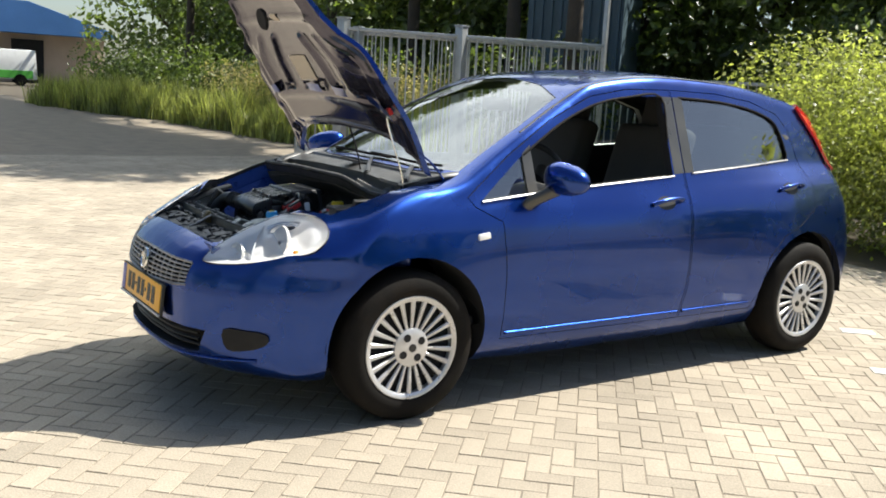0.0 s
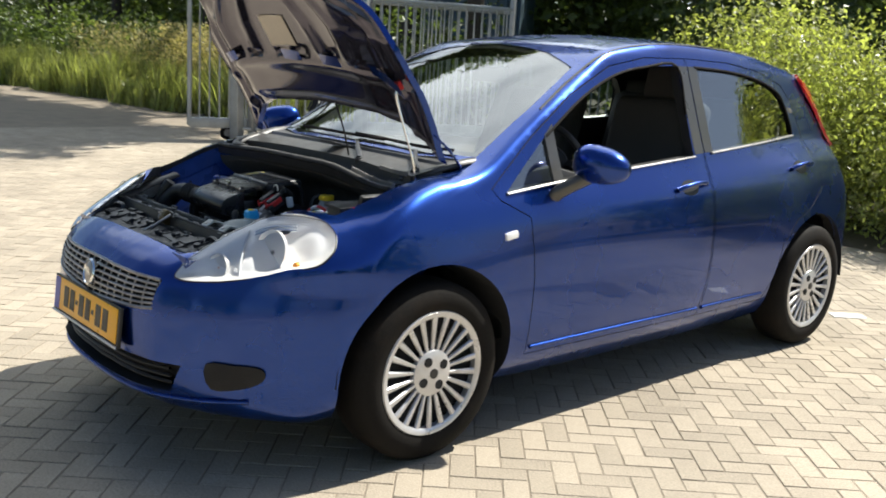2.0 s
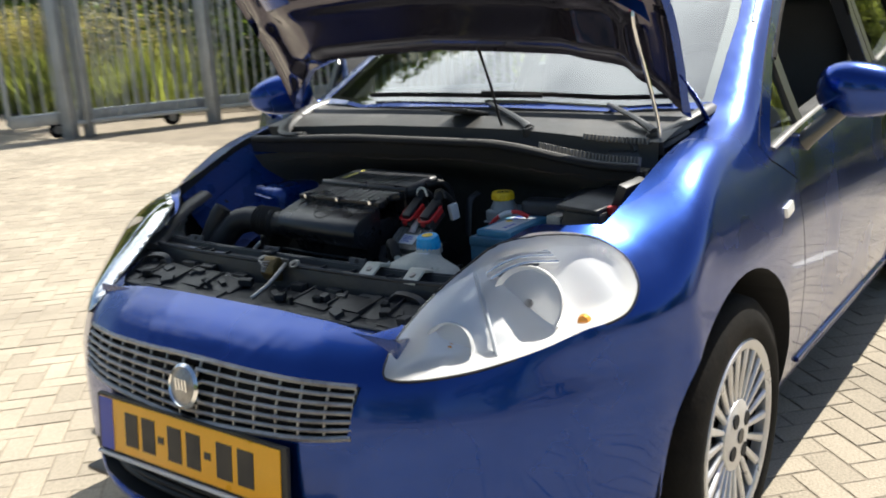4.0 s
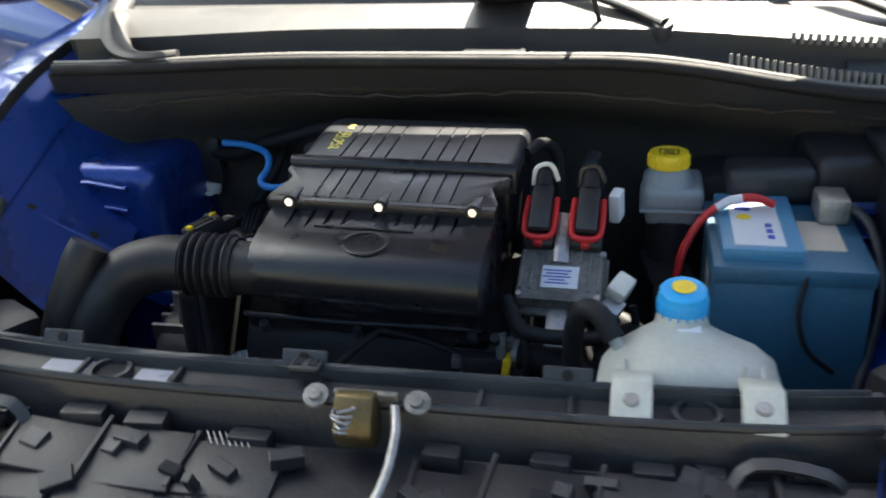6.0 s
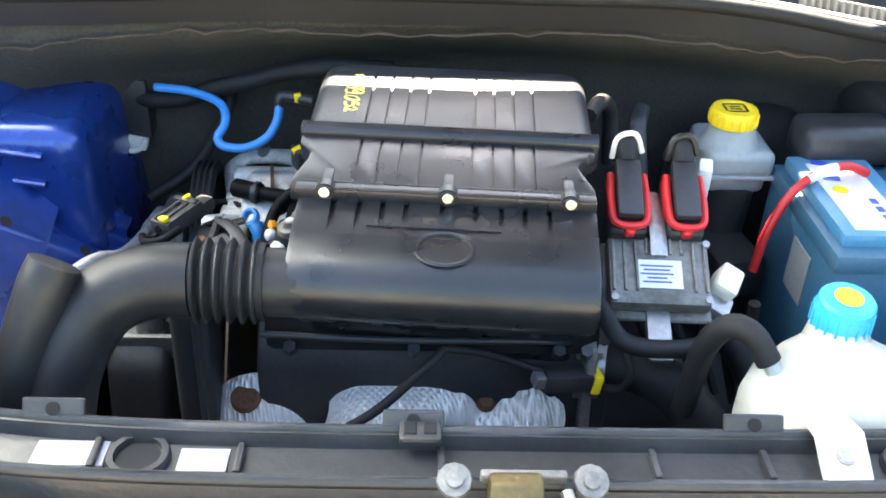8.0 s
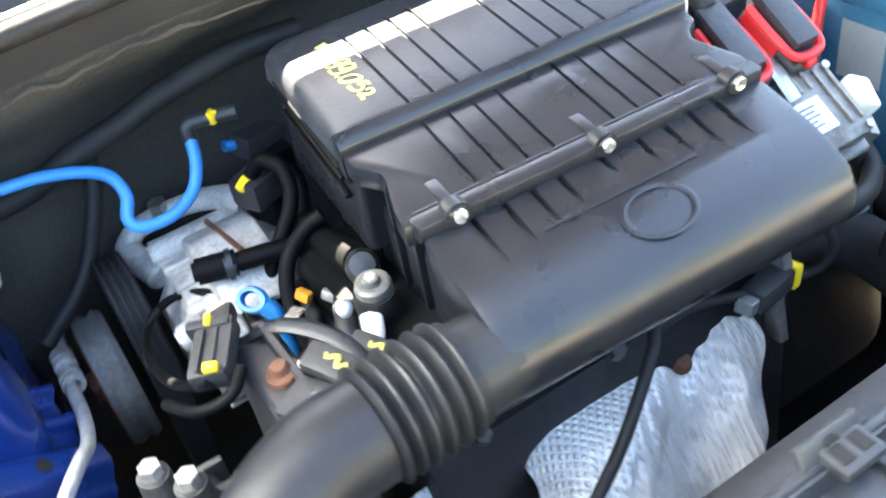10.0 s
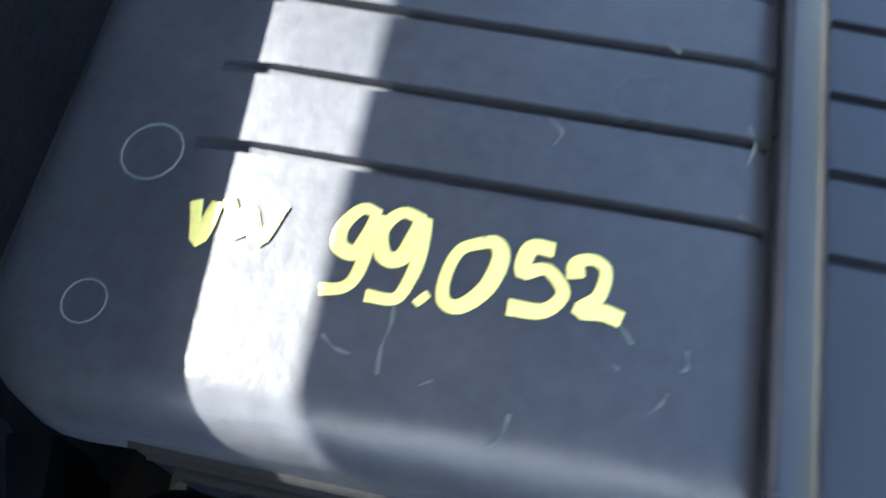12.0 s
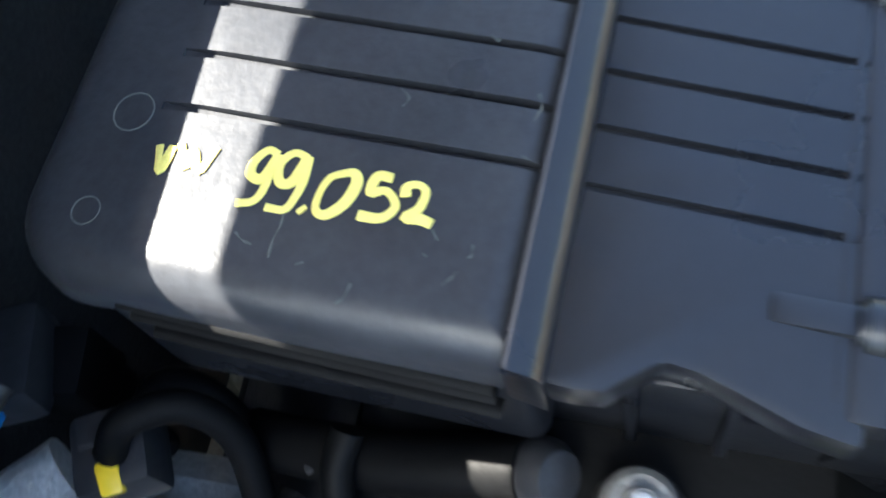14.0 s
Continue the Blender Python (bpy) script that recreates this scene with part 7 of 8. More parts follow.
# odd clips, brackets and cut-outs among the plates
for k in range(26):
    x = -0.40 + 0.80 * k / 25 + rng.uniform(-0.012, 0.012)
    if abs(x + 0.01) < 0.045:
        continue
    y_ = rng.uniform(-0.648, -0.575) + 0.5 * sp_shift(x)
    z_ = 0.703 + 0.13 * (y_ + 0.60) + rng.uniform(0.004, 0.010)
    if k % 5 == 2:
        part("panel_hole", boxm((x, y_, z_ + 0.002), (rng.uniform(0.012, 0.026), 0.012, 0.010), (13, 0, rng.uniform(-25, 25)), 0.002), DARK, slam)
    else:
        part("panel_clip", boxm((x, y_, z_), (rng.uniform(0.008, 0.030), rng.uniform(0.008, 0.022), rng.uniform(0.008, 0.018)), (rng.uniform(0, 25), rng.uniform(-12, 12), rng.uniform(-30, 30)), 0.0012), rng.choice((BLACK, GREY_PL)), slam)
# angular stay at the panel's end, with its slot
part("panel_arch", tubem([(-0.415, -0.585, 0.700), (-0.400, -0.578, 0.728), (-0.345, -0.572, 0.732), (-0.325, -0.580, 0.704)], 0.010, 4, 3, flat=0.7), GREY_PL, slam, "raised angular stay", 30)
part("panel_arch", tubem([(0.395, -0.575, 0.704), (0.375, -0.570, 0.726), (0.320, -0.566, 0.728), (0.300, -0.575, 0.704)], 0.009, 4, 3, flat=0.7), GREY_PL, slam, "raised angular stay", 30)
bm = bmesh.new()
for k in range(7):
    box(bm, (-0.150 + 0.006 * k, -0.572, 0.712), (0.0016, 0.018, 0.003), (10, 0, 35))
part("panel_mesh", bm, STEEL, slam, "pale slanted louvre")
for x in (-0.335, -0.245, 0.112, 0.205, 0.34):
    part("panel_stud", lathem([(0, 0.008), (0.006, 0.007), (0.0075, 0.0), (0, 0)], Matrix.Translation((x, -0.574, 0.694)) @ aim((0, -0.5, 1)), 12), BLACK, slam, "", 40)
part("lock_carrier", prismm([(-0.56, 0.64), (-0.56, 0.690), (-0.690, 0.688), (-0.700, 0.696), (-0.705, 0.64)], -0.42, 0.42, "x", 0.004), PAINT_IN, car, "blue painted front crossmember", 40)
# bonnet lock
lock = part("bonnet_lock", prismm([(-0.548, 0.726), (-0.546, 0.748), (-0.554, 0.764), (-0.566, 0.766), (-0.578, 0.752), (-0.584, 0.734), (-0.574, 0.716), (-0.556, 0.712)], -0.030, 0.006, "x", 0.004, 2), mat("brass_plating", (0.13, 0.095, 0.042), 0.4, 0.7, 0.3, 30, 200, 0.2), car, "brassy bonnet lock with a lever", 40)
part("lock_plate", boxm((-0.006, -0.551, 0.756), (0.058, 0.006, 0.010), (10, 0, 0), 0.002), ALU_D, lock)
for x in (-0.052, 0.040):
    part("lock_bolt", lathem([(0.0, 0.007), (0.006, 0.0065), (0.0065, 0.003), (0.0115, 0.0025), (0.0125, 0.0), (0, 0)], Matrix.Translation((x, -0.551, 0.752)) @ aim((0, -0.6, 1)), 12), ALU_D, lock, "", 40)
part("lock_lever", tubem([(0.022, -0.560, 0.752), (0.028, -0.585, 0.742), (0.026, -0.620, 0.722), (0.016, -0.655, 0.705)], 0.0045, 8, 5), STEEL, lock, "bright release lever", 60)
part("lock_spring", tubem([(-0.02 + 0.01 * math.sin(k * 1.9), -0.575 + 0.01 * math.cos(k * 1.9), 0.735 + 0.0016 * k) for k in range(16)], 0.0016, 6, 3), STEEL, lock)


# ---- engine, seen past the filter box ----
blk = part("engine_block", prismm([(-0.04, 0.33), (-0.05, 0.66), (-0.10, 0.70), (-0.30, 0.70), (-0.325, 0.66), (-0.34, 0.33)], -0.225, 0.105, "x", 0.01, 2), BLACK, car, "dark greasy engine block", 35)
part("rocker_cover", prismm([(-0.12, 0.69), (-0.13, 0.735), (-0.30, 0.735), (-0.335, 0.69)], -0.215, 0.09, "x", 0.01, 2), SHADE_BLACK, blk, "", 35)
part("head_rail", tubem([(-0.215, -0.333, 0.708), (-0.10, -0.336, 0.706), (0.060, -0.333, 0.705)], 0.0032, 8, 4), GREY_PL, blk, "", 60)
for x in (-0.19, -0.08, 0.05, 0.075):
    part("head_bolt", cylm((x, -0.333, 0.69), (x, -0.339, 0.700), 0.006, 6), GREY_PL, blk)
part("gearbox", prismm([(-0.02, 0.35), (-0.04, 0.56), (-0.16, 0.58), (-0.24, 0.52), (-0.27, 0.35)], 0.11, 0.36, "x", 0.03, 2), BLACK, car, "dark gearbox housing", 40)
part("battery_tray", boxm((0.39, -0.20, 0.575), (0.20, 0.24, 0.03), None, 0.01), BLACK, car)


# heat shield of embossed foil
def shield(u, v):
    x = -0.052 + 0.105 * u
    hump = math.exp(-(((x + 0.105) / 0.055) ** 2))
    x += 0.022 * max(0, u) * math.sin(math.pi * min(1, v * 1.1)) - 0.045 * max(0, u) * max(0, v - 0.55) - 0.12 * max(0, -u) * float(step(0.25, 0.6, v)) - 0.034 * float(step(0.12, 0.5, v))
    y = -0.310 - 0.098 * v ** 0.9 - 0.042 * hump * math.sin(v * math.pi) - 0.008 * math.cos(u * 7 + 0.6) * math.sin(v * math.pi)
    z = 0.644 - 0.19 * v ** (1.25 + 0.9 * hump) - 0.05 * max(0, abs(u) - 0.72) ** 2 * 4
    z += 0.012 * float(step(0.1, 1.0, u)) * (1 - v)
    y += 0.0022 * math.sin(19 * u + 7 * v) * math.sin(13 * v - 4 * u) + 0.0016 * math.sin(41 * u - 23 * v)
    z -= 0.008 * math.exp(-(((u - 0.36) / 0.14) ** 2) - ((v - 0.16) / 0.12) ** 2)
    return Vector((x, y, z))


bm, _ = sheet(shield, 60, 50)
hs = part("heat_shield", thick(bm, 0.0012), FOILX, car, "silver embossed foil heat shield", 60)


def shield_wing(u, v):
    a = math.sqrt(max(0.0, 1 - u * u))
    return Vector((-0.216 + 0.052 * u - 0.012 * v, -0.296 - 0.07 * v - 0.014 * a, 0.600 + 0.046 * a * (1 - v) - 0.13 * v ** 1.5))


bm, _ = sheet(shield_wing, 24, 30)
part("shield_wing", thick(bm, 0.0012), FOILX, hs, "rust-spotted foil wing", 60)
p = shield(0.36, 0.13)
part("shield_screw", lathem([(0.0, 0.008), (0.006, 0.007), (0.010, 0.001), (0, 0)], Matrix.Translation(p) @ aim((0, -0.6, 0.8)), 12), RUST, hs, "rusty screw", 40)
p = shield_wing(-0.35, 0.18)
part("shield_screw", lathem([(0.0, 0.005), (0.012, 0.004), (0.016, 0.0), (0, 0)], Matrix.Translation(p) @ aim((-0.2, -0.6, 0.8)), 12), RUST, hs, "rusty burnt spot", 40)
sp_ = shield(-0.505, 0.42)
part("probe_boss", lathem([(0.0, 0.012), (0.014, 0.010), (0.022, 0.0), (0, -0.004)], Matrix.Translation(sp_) @ aim((0, -0.7, 0.7)), 20), RUST, hs, "rusty sensor boss", 40)
prb = part("exhaust_probe", cylm(sp_, sp_ + Vector((0.004, -0.008, 0.028)), 0.009, 6), RUST, car, "exhaust sensor with a black lead", 40)
part("probe_lead", tubem([sp_ + Vector((0.004, -0.006, 0.022)), sp_.lerp(Vector((-0.066, -0.354, 0.694)), 0.5) + Vector((0.004, -0.004, 0.004)), (-0.066, -0.354, 0.694), (-0.052, -0.342, 0.702)], 0.0046, 10, 6), HOSE, prb, "", 60)
part("probe_lead", tubem([(-0.052, -0.342, 0.702), (-0.01, -0.335, 0.690), (0.035, -0.338, 0.675), (0.06, -0.338, 0.664)], 0.004, 8, 5), HOSE, prb, "", 60)
yp = part("cable_plug", boxm((0.060, -0.340, 0.668), (0.046, 0.020, 0.018), (0, 8, 12), 0.003), BLACK, car, "black cable plug with a yellow clip", 40)
part("plug_clip", boxm((0.0855, -0.3350, 0.6645), (0.009, 0.022, 0.020), (0, 8, 12), 0.002), YELLOW, yp, "yellow clip", 40)
part("plug_fins", boxm((0.034, -0.345, 0.671), (0.012, 0.014, 0.012), (0, 8, 12), 0.001), STEEL, yp)

# hoses on the battery side
part("coolant_hose", tubem([(0.085, -0.30, 0.655), (0.13, -0.315, 0.662), (0.175, -0.34, 0.64), (0.215, -0.38, 0.58), (0.225, -0.42, 0.50)], 0.024, 18, 7), HOSE, car, "thick black coolant hose", 60)
part("hose_band", lathem([(0.0255, -0.006), (0.0262, 0), (0.0255, 0.006), (0.024, 0.006), (0.024, -0.006)], Matrix.Translation((0.098, -0.305, 0.658)) @ aim((1, -0.3, 0.1)), 24, True), STEEL, car, "steel hose clamp")
part("heater_hose", tubem([(0.10, -0.16, 0.66), (0.17, -0.20, 0.67), (0.23, -0.26, 0.66), (0.26, -0.31, 0.61), (0.265, -0.35, 0.52)], 0.016, 14, 6), HOSE, car, "black heater hose", 60)
part("cable_loom", tubem([(0.085, -0.315, 0.735), (0.105, -0.345, 0.715), (0.15, -0.345, 0.708), (0.19, -0.322, 0.700), (0.20, -0.30, 0.71)], 0.0085, 10, 6), HOSE, car, "black cable loom", 60)
part("thin_lead", tubem([(0.10, -0.34, 0.72), (0.112, -0.352, 0.69), (0.108, -0.348, 0.665), (0.09, -0.335, 0.655)], 0.0042, 8, 5), HOSE, car, "black lead to the plug", 60)
part("rear_hose", tubem([(0.088, -0.15, 0.845), (0.105, -0.12, 0.848), (0.120, -0.10, 0.825), (0.125, -0.10, 0.77)], 0.008, 12, 6), HOSE, car, "black breather hose", 60)
part("rear_hose", tubem([(0.165, -0.05, 0.815), (0.158, -0.075, 0.800), (0.162, -0.09, 0.76), (0.165, -0.10, 0.72)], 0.009, 10, 6, flat=0.5), GREY_PL, car, "flat dark cable sleeve", 60)
for k in range(6):
    a = k * 1.05
    part("lead", tubem([(0.10 + 0.03 * k, -0.20 - 0.012 * k, 0.70), (0.13 + 0.025 * k, -0.24 + 0.02 * math.sin(a), 0.69 - 0.01 * k), (0.16 + 0.02 * k, -0.29, 0.64 - 0.01 * k)], 0.004 + 0.001 * (k % 3), 8, 5), HOSE, car, "black engine lead", 60)
eb_ = part("engine_bracket", prismm([(-0.300, 0.600), (-0.298, 0.668), (-0.304, 0.694), (-0.318, 0.703), (-0.334, 0.697), (-0.342, 0.672), (-0.336, 0.640), (-0.345, 0.600)], 0.076, 0.086, "x", 0.0025), ALU_D, car, "dull cast engine bracket", 40)
for y_, z_ in ((-0.320, 0.684), (-0.322, 0.640)):
    part("bracket_bolt", cylm((0.070, y_, z_), (0.093, y_, z_), 0.0075, 6), STEEL, eb_)

# bulkhead side: breather hose and blue hose
part("breather_hose", tubem([(-0.42, 0.056, 0.768), (-0.39, 0.045, 0.768), (-0.355, 0.038, 0.774), (-0.315, 0.028, 0.792), (-0.27, 0.022, 0.805), (-0.24, 0.020, 0.815), (-0.20, 0.018, 0.822), (-0.165, 0.020, 0.825), (-0.11, 0.025, 0.820)], 0.0105, 14, 7), HOSE, car, "black breather hose along the bulkhead", 60)
bh = part("blue_hose", tubem([(-0.385, 0.030, 0.790), (-0.348, 0.022, 0.790), (-0.318, 0.008, 0.788), (-0.300, -0.010, 0.784), (-0.296, -0.026, 0.772), (-0.303, -0.038, 0.760), (-0.296, -0.046, 0.753), (-0.272, -0.047, 0.752), (-0.250, -0.040, 0.760), (-0.238, -0.030, 0.776), (-0.234, -0.022, 0.797)], 0.0050, 12, 7), BLUE_HOSE, car, "bright blue vacuum hose", 60)
part("hose_end", tubem([(-0.2345, -0.0225, 0.792), (-0.233, -0.021, 0.803), (-0.222, -0.022, 0.804), (-0.195, -0.030, 0.803)], 0.0060, 10, 4), TRIM, bh, "", 60)
part("yellow_tag", boxm((-0.2135, -0.0255, 0.8045), (0.009, 0.010, 0.010), (0, 0, 20), 0.002), YELLOW, bh, "yellow clip", 40)
part("valve", boxm((-0.176, 0.004, 0.752), (0.044, 0.026, 0.022), (0, 10, 20), 0.006), BLACK, car, "black purge valve", 40)
part("valve_stub", tubem([(-0.206, 0.002, 0.760), (-0.190, 0.003, 0.755)], 0.005, 8), BLUE_RING, car)
part("bulkhead_hose", tubem([(-0.30, 0.06, 0.78), (-0.315, 0.04, 0.74), (-0.35, 0.02, 0.69), (-0.40, 0.0, 0.66)], 0.0075, 10, 5), HOSE, car, "black hose on the bulkhead", 60)
st = part("canister", boxm((-0.425, 0.060, 0.755), (0.050, 0.035, 0.075), None, 0.006), BLACK, car, "black bulkhead canister", 40)
part("white_clip", boxm((-0.422, 0.043, 0.714), (0.032, 0.014, 0.016), (0, 12, 0), 0.004), PALE, st, "white plastic clip", 40)
part("clip_hook", tubem([(-0.435, 0.036, 0.720), (-0.430, 0.032, 0.708), (-0.415, 0.032, 0.708), (-0.408, 0.036, 0.722)], 0.003, 6, 4), PALE, st)

# alternator and belt side
alt = part("alternator", lathem([(0.0, 0.0), (0.040, 0.0), (0.050, 0.010), (0.066, 0.014), (0.068, 0.045), (0.064, 0.050), (0.064, 0.072), (0.067, 0.078), (0.064, 0.105), (0.048, 0.118), (0.0, 0.118)], Matrix.Translation((-0.306, -0.045, 0.632)) @ aim((1, 0, 0)), 36), ALU, car, "pale cast aluminium alternator", 35)
for k in range(14):
    a = 2 * math.pi * k / 14
    part("housing_rib", boxm((-0.255, -0.045 + 0.0655 * math.cos(a), 0.632 + 0.0655 * math.sin(a)), (0.080, 0.007, 0.009), (math.degrees(a), 0, 0), 0.0025), ALU, alt)
for yy, zz, rr in ((-0.085, 0.684, 0.011), (0.005, 0.690, 0.012), (-0.108, 0.652, 0.010)):
    part("housing_boss", cylm((-0.296, yy, zz), (-0.215, yy, zz), rr, 14, None, 0.003), ALU, alt, "", 40)
part("top_bracket", prismm([(-0.015, 0.690), (-0.020, 0.712), (-0.050, 0.720), (-0.095, 0.712), (-0.120, 0.690), (-0.10, 0.672)], -0.272, -0.212, "x", 0.007, 3), ALU, alt, "", 35)
part("bracket_edge", boxm((-0.242, -0.060, 0.7195), (0.004, 0.070, 0.004), (0, 0, 8), 0.001), RUST, alt)
part("side_bracket", prismm([(-0.080, 0.65), (-0.084, 0.690), (-0.108, 0.697), (-0.128, 0.690), (-0.145, 0.665), (-0.135, 0.63)], -0.302, -0.262, "x", 0.009, 3), ALU, alt, "", 35)
part("casting_lug", cylm((-0.312, -0.106, 0.684), (-0.286, -0.106, 0.690), 0.012, 16, 0.010, 0.003), ALU, alt, "", 40)
part("alternator_arm", tubem([(-0.312, 0.040, 0.672), (-0.302, 0.052, 0.682), (-0.285, 0.055, 0.690), (-0.250, 0.044, 0.698), (-0.225, 0.022, 0.706), (-0.206, -0.004, 0.708)], 0.0115, 12, 6, lambda t: 0.0105 + 0.004 * abs(2 * t - 1) ** 3, 0.62), ALU, alt, "cast aluminium adjuster arm", 60)
part("arm_bolt", cylm((-0.268, 0.050, 0.697), (-0.268, 0.050, 0.709), 0.0085, 6), STEEL, alt)
part("arm_post", cylm((-0.306, 0.045, 0.675), (-0.296, -0.005, 0.672), 0.013, 14, 0.011, 0.003), ALU, alt, "", 40)
pul = part("belt_pulley", lathem([(0.0, 0.012), (0.030, 0.012), (0.036, 0.020), (0.058, 0.020), (0.062, 0.013), (0.058, 0.006), (0.062, 0.0), (0.058, -0.006), (0.0, -0.006)], Matrix.Translation((-0.357, -0.012, 0.605)) @ aim((-1, 0, 0)), 40), ALU_D, car, "worn rust-tinged steel belt pulley", 35)
part("pulley_nut", cylm((-0.37, -0.012, 0.605), (-0.386, -0.012, 0.605), 0.014, 6), RUST, pul)
part("pulley_web", lathem([(0.034, 0.0195), (0.052, 0.0200), (0.052, 0.0215), (0.034, 0.0210)], Matrix.Translation((-0.357, -0.012, 0.605)) @ aim((-1, 0, 0)), 40, True), RUST, pul, "rust-stained face", 40)
belt_ = [(0.058, 0.50), (0.060, 0.62), (0.050, 0.672), (0.022, 0.700), (-0.010, 0.705), (-0.040, 0.690), (-0.066, 0.640), (-0.085, 0.50)]
part("drive_belt", prismm(belt_ + [(y * 0.90, z - 0.012) for y, z in reversed(belt_)], -0.342, -0.316, "x", 0.002, 1), HOSE, pul, "black ribbed drive belt", 35)
for k in range(4):
    x = -0.339 + 0.0066 * k
    part("belt_rib", tubem([(x, y, z + 0.0006) for y, z in belt_[1:7]], 0.0016, 6, 3), HOSE, pul, "", 60)
bc_ = part("belt_cover", prismm([(-0.20, 0.46), (-0.20, 0.738), (-0.215, 0.750), (-0.30, 0.748), (-0.335, 0.730), (-0.345, 0.46)], -0.296, -0.262, "x", 0.010, 3), BLACK, car, "black timing belt cover", 35)
part("cover_flange", prismm([(-0.195, 0.46), (-0.195, 0.744), (-0.212, 0.758), (-0.302, 0.756), (-0.340, 0.735), (-0.351, 0.46)], -0.274, -0.268, "x", 0.001, 1), GREY_PL, bc_)
part("cover_web", boxm((-0.270, -0.30, 0.752), (0.030, 0.052, 0.008), (0, -6, 30), 0.003), GREY_PL, bc_, "", 40)
part("cover_web", tubem([(-0.285, -0.205, 0.742), (-0.262, -0.225, 0.758), (-0.240, -0.262, 0.760), (-0.232, -0.30, 0.752)], 0.007, 8, 5, flat=0.6), GREY_PL, bc_, "", 60)
part("cover_screw", lathem([(0, 0.010), (0.005, 0.009), (0.007, 0.004), (0.011, 0.003), (0.012, 0.0), (0, 0)], Matrix.Translation((-0.277, -0.258, 0.751)) @ aim((-0.2, 0, 1)), 16), RUST, bc_, "rusty washer screw", 40)
part("cover_screw", lathem([(0, 0.007), (0.005, 0.006), (0.0075, 0.0), (0, 0)], Matrix.Translation((-0.276, -0.325, 0.735)) @ aim((-0.2, 0, 1)), 12), STEEL, bc_, "", 40)
part("steel_tab", tubem([(-0.268, -0.280, 0.752), (-0.262, -0.305, 0.757), (-0.250, -0.322, 0.752)], 0.008, 8, 4, flat=0.4), CHROME, bc_, "bright steel tab", 60)
part("steel_tab", boxm((-0.252, -0.222, 0.757), (0.018, 0.010, 0.003), (0, 0, 30), 0.001), CHROME, bc_, "bright steel tab")
# sensor plug with its looped lead
cs = part("sensor_plug", boxm((-0.306, -0.224, 0.763), (0.026, 0.048, 0.016), (6, -6, -32), 0.004), BLACK, car, "black sensor plug with yellow locks", 40)
part("plug_collar", boxm((-0.300, -0.207, 0.765), (0.030, 0.008, 0.019), (6, -6, -32), 0.003), GREY_PL, cs, "", 40)
part("plug_cap", boxm((-0.292, -0.196, 0.758), (0.018, 0.028, 0.014), (6, -6, -32), 0.004), BLACK, cs, "", 40)
for k in range(3):
    part("plug_ridge", boxm((-0.314 + 0.008 * k, -0.226 - 0.004 * k, 0.7718), (0.0022, 0.034, 0.002), (6, -6, -32), 0.0006), BLACK, cs)
part("plug_lock", boxm((-0.314, -0.244, 0.7715), (0.010, 0.006, 0.005), (6, -6, -32), 0.0015), YELLOW, cs, "yellow lock tab")
part("plug_lock", boxm((-0.300, -0.207, 0.7750), (0.0045, 0.008, 0.004), (6, -6, -32), 0.001), YELLOW, cs, "yellow lock tab")
part("plug_lead", tubem([(-0.319, -0.246, 0.762), (-0.3345, -0.2023, 0.736), (-0.3382, -0.1305, 0.703), (-0.3263, -0.077, 0.689), (-0.3024, -0.0588, 0.689), (-0.2784, -0.0726, 0.692), (-0.2618, -0.1023, 0.69), (-0.2587, -0.1388, 0.688)], 0.0036, 10, 6), SHADE_BLACK, cs, "", 60)
part("plug_lead", tubem([(-0.298, -0.250, 0.765), (-0.312, -0.262, 0.760), (-0.332, -0.250, 0.750), (-0.345, -0.215, 0.735)], 0.0040, 8, 5), SHADE_BLACK, cs, "", 60)
part("green_lead", tubem([(-0.3141, -0.0662, 0.692), (-0.3299, -0.0831, 0.692), (-0.3406, -0.1271, 0.7), (-0.3378, -0.1561, 0.71)], 0.0019, 6, 4), TEAL, cs, "thin green lead", 60)
# dipstick ring, sensor stub and leads over the alternator
rm_ = Matrix.Translation((-0.255, -0.134, 0.712)) @ aim((-0.55, -0.35, 0.75)) @ Matrix.Diagonal((1.0, 0.70, 0.8, 1))
dp = part("dipstick", lathem([(0.0075, 0.0), (0.009, 0.004), (0.013, 0.004), (0.0150, 0.0), (0.013, -0.004), (0.009, -0.004)], rm_, 24, True), BLUE_RING, car, "bright blue dipstick ring handle", 50)
part("dipstick_stem", tubem([(-0.249, -0.141, 0.708), (-0.243, -0.152, 0.690), (-0.24, -0.155, 0.60)], 0.0065, 10, 4, lambda t: 0.0080 - 0.003 * t), BLUE_RING, dp, "", 60)
stb = part("sensor_stub", cylm((-0.281, -0.088, 0.724), (-0.246, -0.098, 0.722), 0.0105, 18, None, 0.003), SHADE_BLACK, car, "black sensor stub", 40)
part("stub_collar", cylm((-0.258, -0.095, 0.7225), (-0.250, -0.097, 0.722), 0.0125, 18, None, 0.002), GREY_PL, stb, "", 40)
part("stub_tail", tubem([(-0.248, -0.098, 0.722), (-0.225, -0.104, 0.722), (-0.205, -0.11, 0.72)], 0.008, 10, 4), SHADE_BLACK, stb, "", 60)
bx_ = part("connector", boxm((-0.203, -0.046, 0.742), (0.032, 0.030, 0.026), (0, 0, 25), 0.005), BLACK, car, "black connector with a yellow clip", 40)
part("connector_clip", boxm((-0.212, -0.050, 0.750), (0.013, 0.009, 0.012), (0, -20, 25), 0.002), YELLOW, bx_, "yellow clip", 40)
